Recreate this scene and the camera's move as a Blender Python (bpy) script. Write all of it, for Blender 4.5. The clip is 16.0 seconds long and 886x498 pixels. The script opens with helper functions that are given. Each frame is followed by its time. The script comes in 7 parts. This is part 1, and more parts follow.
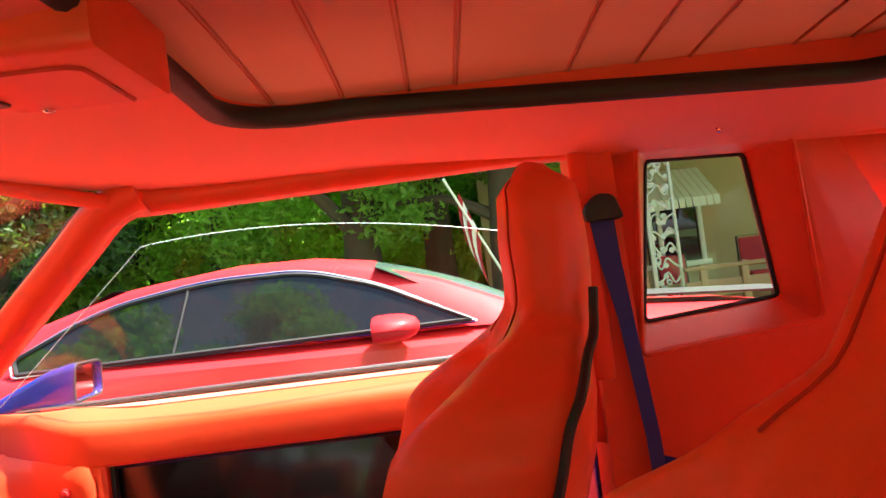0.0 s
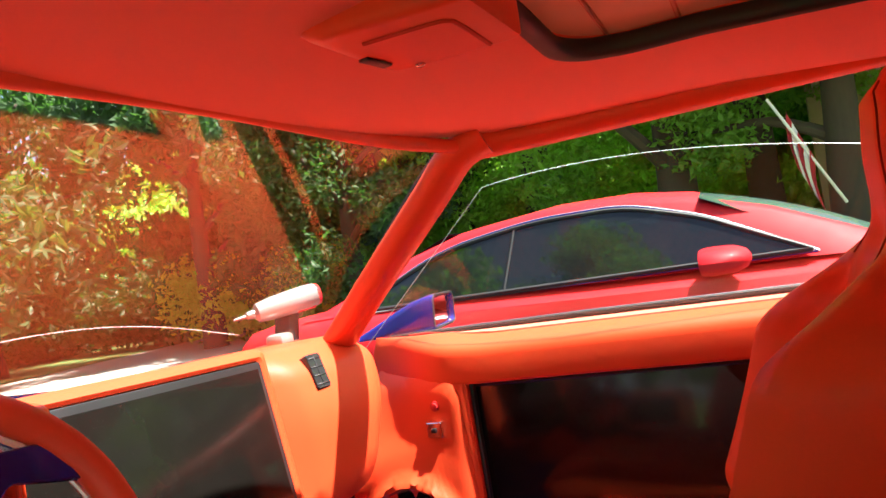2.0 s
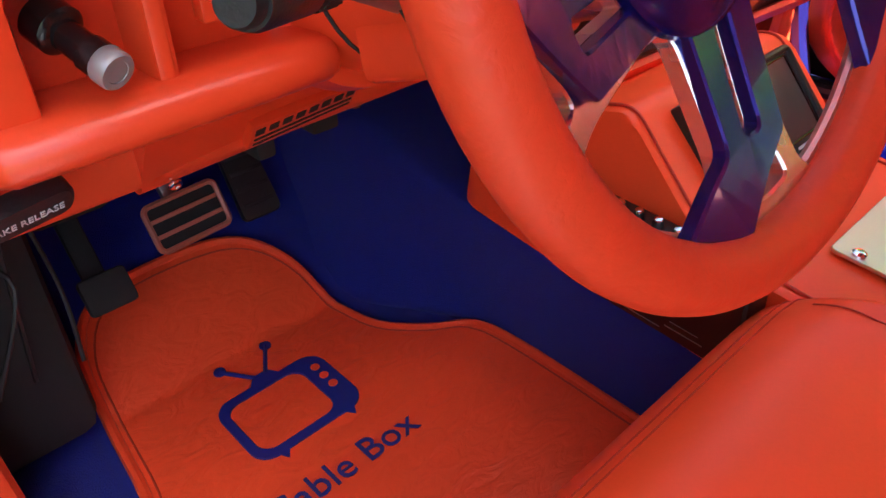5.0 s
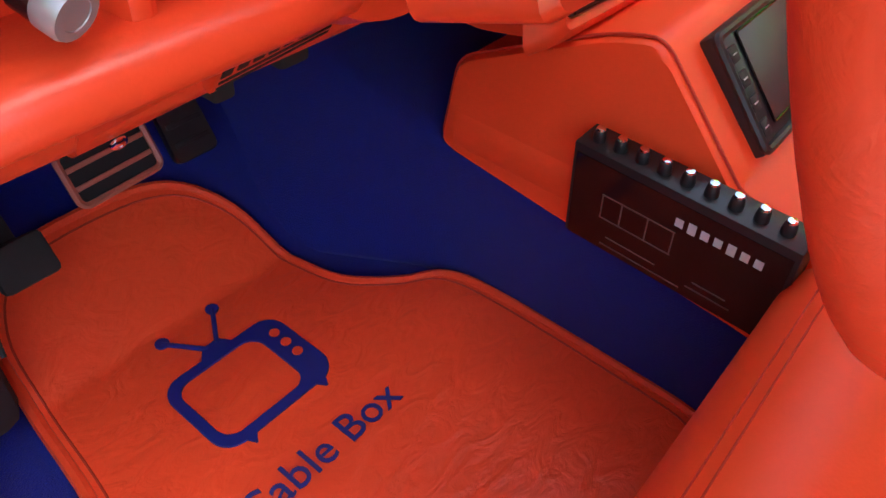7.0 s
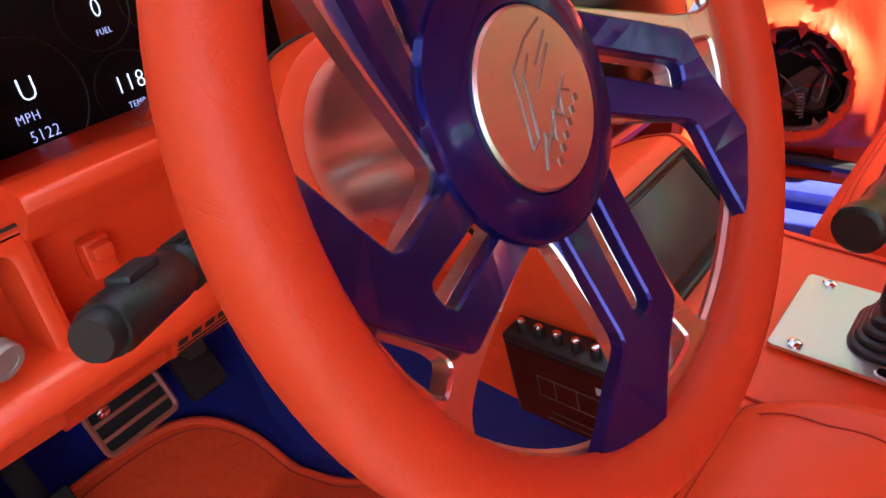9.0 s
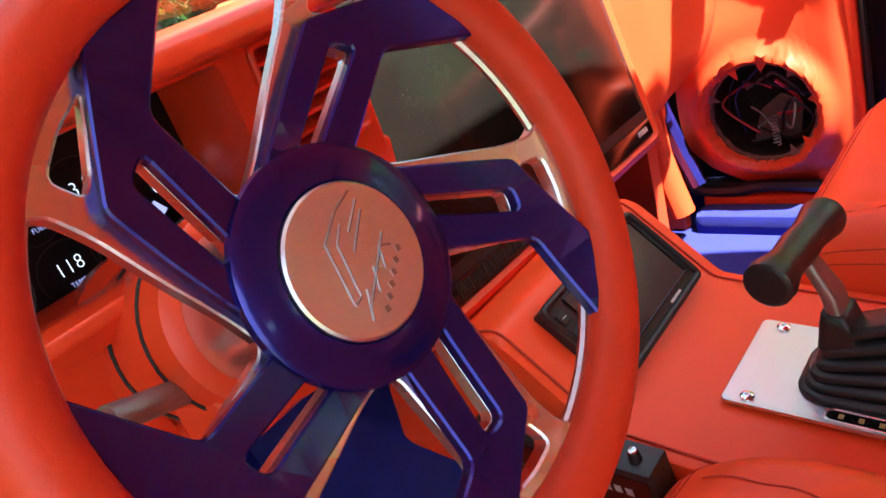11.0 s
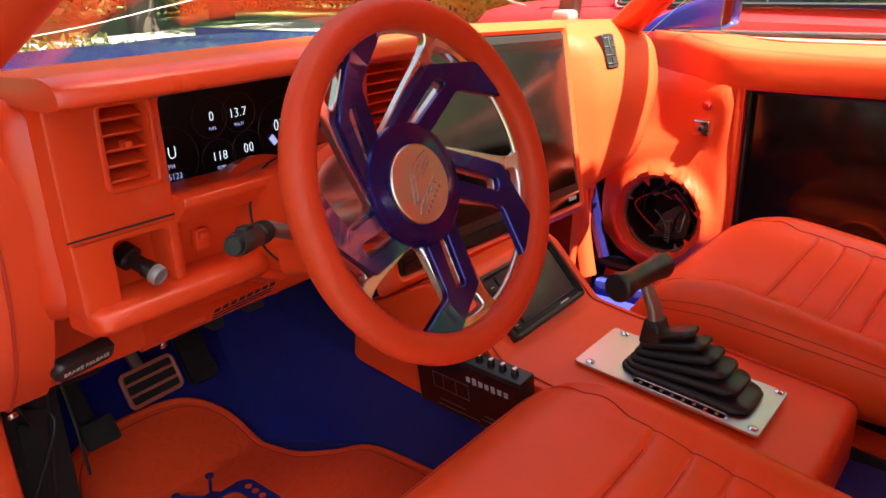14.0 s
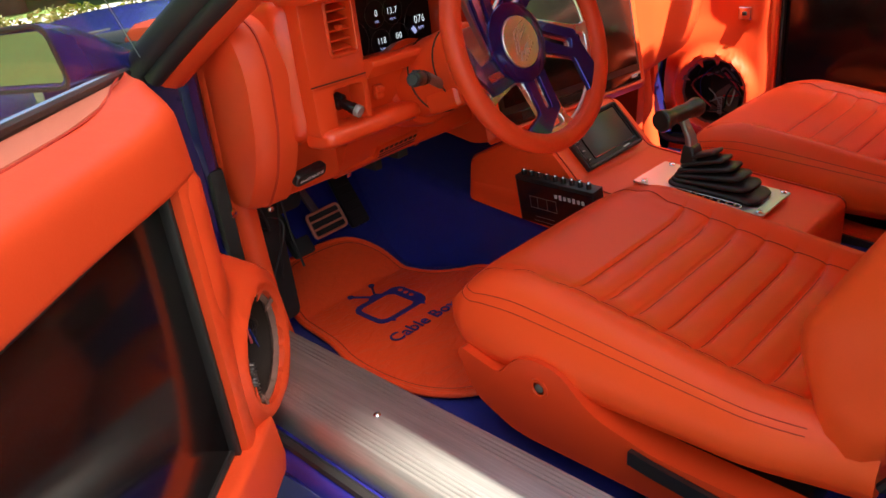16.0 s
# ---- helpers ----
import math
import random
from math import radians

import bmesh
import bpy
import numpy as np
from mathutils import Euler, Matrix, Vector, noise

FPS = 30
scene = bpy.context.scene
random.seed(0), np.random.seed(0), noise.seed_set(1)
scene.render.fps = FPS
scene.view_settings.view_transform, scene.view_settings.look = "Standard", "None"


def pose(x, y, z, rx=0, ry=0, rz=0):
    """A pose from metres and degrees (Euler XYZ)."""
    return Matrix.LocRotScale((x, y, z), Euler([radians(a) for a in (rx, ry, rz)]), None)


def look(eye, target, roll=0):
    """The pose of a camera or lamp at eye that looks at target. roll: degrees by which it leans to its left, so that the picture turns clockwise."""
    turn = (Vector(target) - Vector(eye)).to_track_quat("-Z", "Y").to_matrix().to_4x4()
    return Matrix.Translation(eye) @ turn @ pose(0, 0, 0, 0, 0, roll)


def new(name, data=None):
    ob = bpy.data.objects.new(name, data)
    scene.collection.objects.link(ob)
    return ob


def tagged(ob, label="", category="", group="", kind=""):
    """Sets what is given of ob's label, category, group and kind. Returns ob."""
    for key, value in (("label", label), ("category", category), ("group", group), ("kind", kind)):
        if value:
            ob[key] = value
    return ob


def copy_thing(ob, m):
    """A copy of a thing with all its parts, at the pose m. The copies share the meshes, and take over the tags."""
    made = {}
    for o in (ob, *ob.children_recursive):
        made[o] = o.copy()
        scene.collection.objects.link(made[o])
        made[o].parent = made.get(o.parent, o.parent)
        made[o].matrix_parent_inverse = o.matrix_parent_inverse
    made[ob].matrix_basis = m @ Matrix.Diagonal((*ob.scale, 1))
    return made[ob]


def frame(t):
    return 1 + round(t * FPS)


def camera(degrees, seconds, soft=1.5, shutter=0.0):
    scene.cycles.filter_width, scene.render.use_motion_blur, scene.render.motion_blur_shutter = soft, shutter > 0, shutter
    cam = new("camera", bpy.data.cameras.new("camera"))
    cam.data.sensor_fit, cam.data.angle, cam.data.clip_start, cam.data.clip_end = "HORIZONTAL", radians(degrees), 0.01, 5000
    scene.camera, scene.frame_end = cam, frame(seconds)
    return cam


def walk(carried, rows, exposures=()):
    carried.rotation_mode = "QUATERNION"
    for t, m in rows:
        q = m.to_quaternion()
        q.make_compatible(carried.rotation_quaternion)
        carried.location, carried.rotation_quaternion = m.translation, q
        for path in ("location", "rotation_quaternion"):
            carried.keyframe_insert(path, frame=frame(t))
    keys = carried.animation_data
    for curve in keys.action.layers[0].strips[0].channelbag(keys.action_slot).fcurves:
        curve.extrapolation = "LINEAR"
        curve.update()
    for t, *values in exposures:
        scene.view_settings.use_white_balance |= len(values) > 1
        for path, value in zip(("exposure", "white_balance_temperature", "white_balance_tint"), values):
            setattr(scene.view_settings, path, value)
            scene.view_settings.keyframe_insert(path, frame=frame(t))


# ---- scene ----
cam = camera(61.5, 16.0)
PATH = [
    (0, (-0.6400, 0.0000, 1.1100), (1.3588, -0.0086, 1.1792), -7.01),
    (0.5, (-0.6502, 0.0112, 1.1093), (1.3384, 0.2082, 1.1919), -8.15),
    (1, (-0.6591, 0.0146, 1.1079), (1.2978, 0.4184, 1.1947), -8.94),
    (1.5, (-0.6686, 0.0252, 1.1042), (1.2354, 0.6322, 1.1828), -9.50),
    (2, (-0.6765, 0.0391, 1.0984), (1.1550, 0.8421, 1.1260), -9.27),
    (2.5, (-0.6885, 0.0565, 1.0836), (1.0482, 1.0411, 0.9634), -8.08),
    (3, (-0.6943, 0.1142, 1.0622), (0.9131, 1.2548, 0.7226), -6.34),
    (3.5, (-0.6942, 0.2064, 1.0380), (0.7650, 1.4526, 0.4744), -4.51),
    (4, (-0.6852, 0.2950, 1.0146), (0.6372, 1.5790, 0.2384), -3.14),
    (4.5, (-0.6693, 0.3775, 0.9872), (0.5250, 1.6472, 0.0067), -2.17),
    (5, (-0.6548, 0.4530, 0.9455), (0.4503, 1.6517, -0.2130), -1.30),
    (5.2, (-0.6510, 0.4736, 0.9287), (0.4257, 1.6420, -0.2861), -0.79),
    (7.3, (-0.6343, 0.5889, 0.9173), (0.5512, 1.4773, -0.4264), 3.92),
    (7.5, (-0.6357, 0.5583, 0.9302), (0.5682, 1.4915, -0.3659), 2.81),
    (8, (-0.6257, 0.5119, 0.9605), (0.6265, 1.5614, -0.1929), -0.13),
    (8.5, (-0.6192, 0.4829, 0.9823), (0.6713, 1.6119, -0.0472), -3.75),
    (9, (-0.6060, 0.4519, 0.9968), (0.6639, 1.6552, 0.0274), -9.71),
    (9.5, (-0.5762, 0.4228, 1.0051), (0.6392, 1.7013, 0.0627), -16.84),
    (9.7, (-0.5627, 0.4129, 1.0085), (0.6347, 1.7169, 0.0781), -19.52),
    (11.8, (-0.5469, 0.2961, 1.0535), (0.7310, 1.6327, 0.2916), -18.84),
    (12, (-0.5501, 0.2809, 1.0622), (0.7650, 1.5818, 0.3018), -16.51),
    (12.5, (-0.5746, 0.2526, 1.0747), (0.8266, 1.4768, 0.3413), -11.24),
    (13, (-0.6294, 0.2353, 1.0787), (0.8400, 1.3963, 0.3765), -6.59),
    (13.5, (-0.7310, 0.2089, 1.0913), (0.7608, 1.3513, 0.4061), -3.31),
    (14, (-0.8867, 0.1514, 1.0927), (0.5525, 1.3462, 0.3847), -1.62),
    (14.5, (-1.0054, 0.0612, 1.0968), (0.3034, 1.3706, 0.3400), -1.53),
    (15, (-1.0549, -0.0631, 1.1051), (0.0687, 1.3943, 0.3219), -2.80),
    (15.5, (-1.1296, -0.1320, 1.0967), (-0.0504, 1.3506, 0.2985), -4.17),
    (16, (-1.2708, -0.1287, 1.1046), (-0.0336, 1.1951, 0.2580), -6.90),
]
walk(cam, [(t, look(eye, target, roll)) for t, eye, target, roll in PATH], [(0.0, 2.94, 6300, 10), (1.0, 2.64, 6300, 10), (2.0, 2.39, 6200, 10), (3.0, 2.29, 6100, 10), (4.0, 2.54, 5900, 10), (5.0, 3.18, 5800, 10), (7.5, 3.42, 5700, 10), (9.0, 3.19, 6100, 10), (12.5, 3.09, 6100, 10), (14.0, 2.76, 6700, 8), (15.0, 2.59, 7000, 6), (16.0, 2.58, 6900, 6)])

# ---- light and exposure ----
world = bpy.data.worlds.new("sky")
scene.world = world
world.use_nodes = True
wn = world.node_tree.nodes
sky = wn.new("ShaderNodeTexSky")
sky.sky_type, sky.sun_disc = "NISHITA", False
SUN_EL, SUN_AZ = 63.3, 174.3             # degrees up; degrees from +Y towards +X
sky.sun_elevation, sky.sun_rotation = radians(SUN_EL), radians(SUN_AZ)
sky.air_density, sky.dust_density = 1.0, 3.0
bg = wn["Background"]
bg.inputs["Strength"].default_value = 0.066
# thin broken cloud over the whole sky
wl = world.node_tree.links
wtc = wn.new("ShaderNodeTexCoord")
cl_noise = wn.new("ShaderNodeTexNoise")
cl_noise.inputs["Scale"].default_value, cl_noise.inputs["Detail"].default_value = 2.6, 6
wl.new(wtc.outputs["Generated"], cl_noise.inputs["Vector"])
cl_range = wn.new("ShaderNodeMapRange")
cl_range.inputs["From Min"].default_value, cl_range.inputs["From Max"].default_value, cl_range.inputs["To Max"].default_value = 0.46, 0.66, 0.75
wl.new(cl_noise.outputs[0], cl_range.inputs["Value"])
cl_grey = wn.new("ShaderNodeRGBToBW")
wl.new(sky.outputs[0], cl_grey.inputs[0])
cl_gain = wn.new("ShaderNodeMath")
cl_gain.operation = "MULTIPLY"
cl_gain.inputs[1].default_value = 1.7
wl.new(cl_grey.outputs[0], cl_gain.inputs[0])
cl_mix = wn.new("ShaderNodeMixRGB")
wl.new(cl_range.outputs[0], cl_mix.inputs[0])
wl.new(sky.outputs[0], cl_mix.inputs[1])
wl.new(cl_gain.outputs[0], cl_mix.inputs[2])
wl.new(cl_mix.outputs[0], bg.inputs["Color"])
sun_data = bpy.data.lights.new("sun", "SUN")
sun_data.energy, sun_data.angle, sun_data.color = 5.0, radians(0.8), (1.0, 0.94, 0.84)
sun_way = Vector((math.sin(radians(SUN_AZ)) * math.cos(radians(SUN_EL)), math.cos(radians(SUN_AZ)) * math.cos(radians(SUN_EL)), math.sin(radians(SUN_EL))))
sun = new("sun", sun_data)
sun.matrix_world = look(sun_way * 50, (0, 0, 0))

# ---- materials ----


def material(name, color, rough=0.5, metal=0.0, grain=0.0, grain_scale=300.0, vary=0.12, vary_scale=9.0, coat=0.0, sheen=0.0, wrinkle=0.0, wrinkle_scale=30.0, spec=0.5, stretch=(1, 1, 1), rough_vary=0.08, island=0.0):
    """A surface: colour with two scales of variation, fine relief, optional creases and clear coat."""
    m = bpy.data.materials.new(name)
    m.use_nodes = True
    nt = m.node_tree
    p = nt.nodes["Principled BSDF"]
    tc = nt.nodes.new("ShaderNodeTexCoord")
    mp = nt.nodes.new("ShaderNodeMapping")
    mp.inputs["Scale"].default_value = stretch
    nt.links.new(tc.outputs["Object"], mp.inputs["Vector"])
    n1 = nt.nodes.new("ShaderNodeTexNoise")
    n1.inputs["Scale"].default_value, n1.inputs["Detail"].default_value = vary_scale, 4
    nt.links.new(mp.outputs[0], n1.inputs["Vector"])
    n2 = nt.nodes.new("ShaderNodeTexNoise")
    n2.inputs["Scale"].default_value, n2.inputs["Detail"].default_value = grain_scale, 3
    nt.links.new(mp.outputs[0], n2.inputs["Vector"])
    mix = nt.nodes.new("ShaderNodeMixRGB")
    mix.inputs[1].default_value = (*[c * (1 - vary) for c in color], 1)
    mix.inputs[2].default_value = (*[min(1, c * (1 + vary)) for c in color], 1)
    add = nt.nodes.new("ShaderNodeMath")
    add.operation = "MULTIPLY_ADD"
    add.inputs[1].default_value, add.inputs[2].default_value = 0.35, 0.0
    nt.links.new(n2.outputs[0], add.inputs[0])
    sc = nt.nodes.new("ShaderNodeMath")
    sc.operation = "MULTIPLY_ADD"
    sc.inputs[1].default_value = 0.65
    nt.links.new(n1.outputs[0], sc.inputs[0])
    nt.links.new(add.outputs[0], sc.inputs[2])
    last = sc
    if island:
        geo = nt.nodes.new("ShaderNodeNewGeometry")
        ia = nt.nodes.new("ShaderNodeMath")
        ia.operation = "MULTIPLY_ADD"
        ia.inputs[1].default_value = island
        nt.links.new(geo.outputs["Random Per Island"], ia.inputs[0])
        nt.links.new(sc.outputs[0], ia.inputs[2])
        last = ia
    nt.links.new(last.outputs[0], mix.inputs[0])
    nt.links.new(mix.outputs[0], p.inputs["Base Color"])
    rr = nt.nodes.new("ShaderNodeMapRange")
    rr.inputs["To Min"].default_value, rr.inputs["To Max"].default_value = max(0.0, rough - rough_vary), min(1.0, rough + rough_vary)
    nt.links.new(n1.outputs[0], rr.inputs["Value"])
    nt.links.new(rr.outputs[0], p.inputs["Roughness"])
    p.inputs["Metallic"].default_value = metal
    p.inputs["Specular IOR Level"].default_value = spec
    p.inputs["Coat Weight"].default_value = coat
    p.inputs["Coat Roughness"].default_value = 0.06
    p.inputs["Sheen Weight"].default_value = sheen
    if grain or wrinkle:
        b = nt.nodes.new("ShaderNodeBump")
        b.inputs["Strength"].default_value, b.inputs["Distance"].default_value = max(grain, 0.001), 0.002
        nt.links.new(n2.outputs[0], b.inputs["Height"])
        out = b
        if wrinkle:
            n3 = nt.nodes.new("ShaderNodeTexNoise")
            n3.inputs["Scale"].default_value, n3.inputs["Detail"].default_value, n3.inputs["Distortion"].default_value = wrinkle_scale, 5, 1.2
            nt.links.new(mp.outputs[0], n3.inputs["Vector"])
            b2 = nt.nodes.new("ShaderNodeBump")
            b2.inputs["Strength"].default_value, b2.inputs["Distance"].default_value = wrinkle, 0.012
            nt.links.new(n3.outputs[0], b2.inputs["Height"])
            nt.links.new(b.outputs[0], b2.inputs["Normal"])
            out = b2
        nt.links.new(out.outputs[0], p.inputs["Normal"])
    return m


def glass_material(name, tint, ior=1.5, rough=0.0, sides=1.0):
    """Thin glass: clear through, mirror by Fresnel; sides: how many of its faces are counted."""
    m = bpy.data.materials.new(name)
    m.use_nodes = True
    nt = m.node_tree
    nt.nodes.remove(nt.nodes["Principled BSDF"])
    t = nt.nodes.new("ShaderNodeBsdfTransparent")
    t.inputs[0].default_value = (*tint, 1)
    g = nt.nodes.new("ShaderNodeBsdfGlossy")
    g.inputs["Roughness"].default_value = rough
    lw = nt.nodes.new("ShaderNodeLayerWeight")
    lw.inputs[0].default_value = 0.5
    po = nt.nodes.new("ShaderNodeMath")
    po.operation = "POWER"
    po.inputs[1].default_value = 5.0
    nt.links.new(lw.outputs["Facing"], po.inputs[0])
    fr = nt.nodes.new("ShaderNodeMath")
    fr.operation = "MULTIPLY_ADD"
    f0 = ((ior - 1) / (ior + 1)) ** 2
    fr.inputs[1].default_value, fr.inputs[2].default_value = 0.72 * (1 - f0) * min(1.0, sides), f0 * 0.9 * sides
    nt.links.new(po.outputs[0], fr.inputs[0])
    mx = nt.nodes.new("ShaderNodeMixShader")
    nt.links.new(fr.outputs[0], mx.inputs[0])
    nt.links.new(t.outputs[0], mx.inputs[1])
    nt.links.new(g.outputs[0], mx.inputs[2])
    nt.links.new(mx.outputs[0], nt.nodes["Material Output"].inputs[0])
    return m


def glow(name, color, strength):
    m = bpy.data.materials.new(name)
    m.use_nodes = True
    p = m.node_tree.nodes["Principled BSDF"]
    p.inputs["Base Color"].default_value = (*[c * 0.3 for c in color], 1)
    p.inputs["Emission Color"].default_value = (*color, 1)
    p.inputs["Emission Strength"].default_value = strength
    return m


ORANGE = (0.72, 0.066, 0.018)
leather = material("orange_leather", ORANGE, 0.42, grain=0.08, grain_scale=420, vary=0.06, vary_scale=6, wrinkle=0.05, wrinkle_scale=18, spec=0.32)
seat_leather = material("orange_seat_leather", (0.90, 0.085, 0.019), 0.42, grain=0.08, grain_scale=380, vary=0.08, vary_scale=5, wrinkle=0.05, wrinkle_scale=14, spec=0.32)
rim_leather = material("orange_rim_leather", (0.66, 0.050, 0.014), 0.46, grain=0.08, grain_scale=420, vary=0.12, vary_scale=10, wrinkle=0.10, wrinkle_scale=60, spec=0.32)
mat_vinyl = material("orange_mat_vinyl", (0.92, 0.085, 0.022), 0.36, grain=0.08, grain_scale=420, vary=0.08, vary_scale=6, wrinkle=0.34, wrinkle_scale=22, stretch=(1.0, 2.0, 1.0), spec=0.32)
orange_plastic = material("orange_painted_plastic", (0.70, 0.055, 0.013), 0.30, grain=0.06, grain_scale=500, vary=0.05, vary_scale=5)
headliner_cloth = material("orange_headliner", (0.78, 0.066, 0.019), 0.75, grain=0.12, grain_scale=600, vary=0.07, vary_scale=4, sheen=0.2)
roof_vinyl = material("salmon_roof_vinyl", (0.46, 0.125, 0.070), 0.6, grain=0.2, grain_scale=400, vary=0.06)
inlay_vinyl = material("salmon_matt_vinyl", (0.62, 0.160, 0.095), 0.7, grain=0.2, grain_scale=420, vary=0.08, spec=0.3)
thread = material("dark_red_thread", (0.48, 0.030, 0.010), 0.7, grain=0.3)
rubber = material("black_rubber", (0.012, 0.011, 0.012), 0.55, grain=0.2, grain_scale=300)
boot_rubber = material("black_boot_rubber", (0.014, 0.013, 0.013), 0.42, grain=0.1, grain_scale=250, vary=0.25)
black_plastic = material("black_plastic", (0.014, 0.014, 0.015), 0.38, grain=0.15, grain_scale=500)
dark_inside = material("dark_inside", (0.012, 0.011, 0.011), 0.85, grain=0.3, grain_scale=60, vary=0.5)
gloss_black = material("gloss_black_panel", (0.008, 0.006, 0.006), 0.13, vary=0.3, vary_scale=25, rough_vary=0.03, spec=0.4)
screen_black = material("dusty_screen", (0.007, 0.006, 0.005), 0.15, vary=0.4, vary_scale=30, rough_vary=0.05, grain_scale=900, spec=0.16)
carpet = material("royal_blue_carpet", (0.005, 0.011, 0.22), 0.95, grain=0.9, grain_scale=700, vary=0.35, vary_scale=60, sheen=0.08)
paint_blue = material("blue_pearl_paint", (0.018, 0.020, 0.22), 0.22, metal=0.35, grain=0.0, vary=0.1, coat=0.8)
candy_blue = material("candy_blue_anodised", (0.022, 0.018, 0.20), 0.24, metal=0.75, vary=0.10, vary_scale=14, coat=0.5, grain=0.03, grain_scale=200)
# body blue taken about half as bright for jambs and hinge pillars
jamb_blue = material("darkened_jamb_blue", (0.010, 0.011, 0.10), 0.30, metal=0.2, vary=0.25, vary_scale=14, coat=0.5)
logo_blue = material("blue_print", (0.012, 0.022, 0.20), 0.5, vary=0.1)
polished = material("polished_aluminium", (0.74, 0.69, 0.67), 0.27, metal=1.0, vary=0.05, grain=0.04, grain_scale=160, rough_vary=0.06)
brushed = material("brushed_aluminium", (0.68, 0.64, 0.62), 0.34, metal=1.0, vary=0.06, grain=0.10, grain_scale=60, stretch=(1, 30, 1), vary_scale=20)
scuff_metal = material("worn_sill_aluminium", (0.44, 0.43, 0.42), 0.34, metal=0.8, vary=0.5, vary_scale=9, grain=0.25, grain_scale=40, stretch=(18, 0.5, 1))
chrome = material("chrome", (0.82, 0.82, 0.84), 0.07, metal=1.0, vary=0.02, rough_vary=0.03)
steel_dull = material("dull_steel", (0.32, 0.30, 0.29), 0.45, metal=0.9, vary=0.2, grain=0.2)
paint_red = material("red_car_paint", (0.55, 0.012, 0.018), 0.55, vary=0.04, coat=0.12, spec=0.15)
bare_red = material("red_plastic", (0.55, 0.02, 0.02), 0.35)
cluster_black = material("cluster_black", (0.009, 0.007, 0.008), 0.28, vary=0.2, spec=0.14)
chip_board = material("torn_brown_board", (0.20, 0.105, 0.085), 0.9, grain=0.5, grain_scale=120, vary=0.35, vary_scale=40)
white_paint = material("white_paint", (0.78, 0.77, 0.72), 0.5, vary=0.06, grain=0.1, grain_scale=60)
cream_wall = material("cream_siding", (0.42, 0.32, 0.18), 0.7, vary=0.10, grain=0.2, grain_scale=40)
iron_white = material("chipped_white_iron", (0.40, 0.39, 0.35), 0.55, vary=0.25, vary_scale=30, grain=0.4, grain_scale=60)
wood_rail = material("stained_wood", (0.22, 0.12, 0.055), 0.6, vary=0.25, vary_scale=8, grain=0.3, grain_scale=50, stretch=(1, 6, 1))
dark_brown = material("dark_brown", (0.035, 0.018, 0.012), 0.5, vary=0.2, grain=0.2, grain_scale=50)
red_cloth = material("red_cloth", (0.35, 0.02, 0.03), 0.9, grain=0.4, grain_scale=200, vary=0.15)
camo_cloth = material("olive_cloth", (0.16, 0.17, 0.10), 0.95, vary=0.6, vary_scale=14, grain=0.3)
white_cloth = material("white_cloth", (0.70, 0.68, 0.66), 0.9, vary=0.1)
concrete = material("driveway_concrete", (0.30, 0.29, 0.27), 0.9, grain=0.5, grain_scale=70, vary=0.18, vary_scale=2.5)
asphalt = material("asphalt", (0.09, 0.088, 0.085), 0.9, grain=0.6, grain_scale=90, vary=0.25, vary_scale=3)
lawn = material("lawn", (0.075, 0.125, 0.028), 0.95, grain=0.9, grain_scale=60, vary=0.4, vary_scale=1.2)
bark = material("bark", (0.075, 0.055, 0.042), 0.95, grain=0.9, grain_scale=30, vary=0.35, vary_scale=5, stretch=(1, 1, 0.25))


def leaf_material(name, color, island=0.5):
    """Leaves: matt above, letting light through, each one a little different."""
    m = material(name, color, 0.55, vary=0.35, vary_scale=0.7, island=island)
    nt = m.node_tree
    p = nt.nodes["Principled BSDF"]
    src = p.inputs["Base Color"].links[0].from_socket
    tr = nt.nodes.new("ShaderNodeBsdfTranslucent")
    br_ = nt.nodes.new("ShaderNodeMixRGB")
    br_.blend_type = "MULTIPLY"
    br_.inputs[0].default_value = 1.0
    br_.inputs[2].default_value = (1.1, 1.5, 0.5, 1)
    nt.links.new(src, br_.inputs[1])
    nt.links.new(br_.outputs[0], tr.inputs[0])
    mx = nt.nodes.new("ShaderNodeMixShader")
    mx.inputs[0].default_value = 0.5
    nt.links.new(p.outputs[0], mx.inputs[1])
    nt.links.new(tr.outputs[0], mx.inputs[2])
    nt.links.new(mx.outputs[0], nt.nodes["Material Output"].inputs[0])
    return m


def translucent(m, color, share):
    """Lets some light through a thin sheet."""
    nt = m.node_tree
    tr = nt.nodes.new("ShaderNodeBsdfTranslucent")
    tr.inputs[0].default_value = (*color, 1)
    mx = nt.nodes.new("ShaderNodeMixShader")
    mx.inputs[0].default_value = share
    nt.links.new(nt.nodes["Principled BSDF"].outputs[0], mx.inputs[1])
    nt.links.new(tr.outputs[0], mx.inputs[2])
    nt.links.new(mx.outputs[0], nt.nodes["Material Output"].inputs[0])


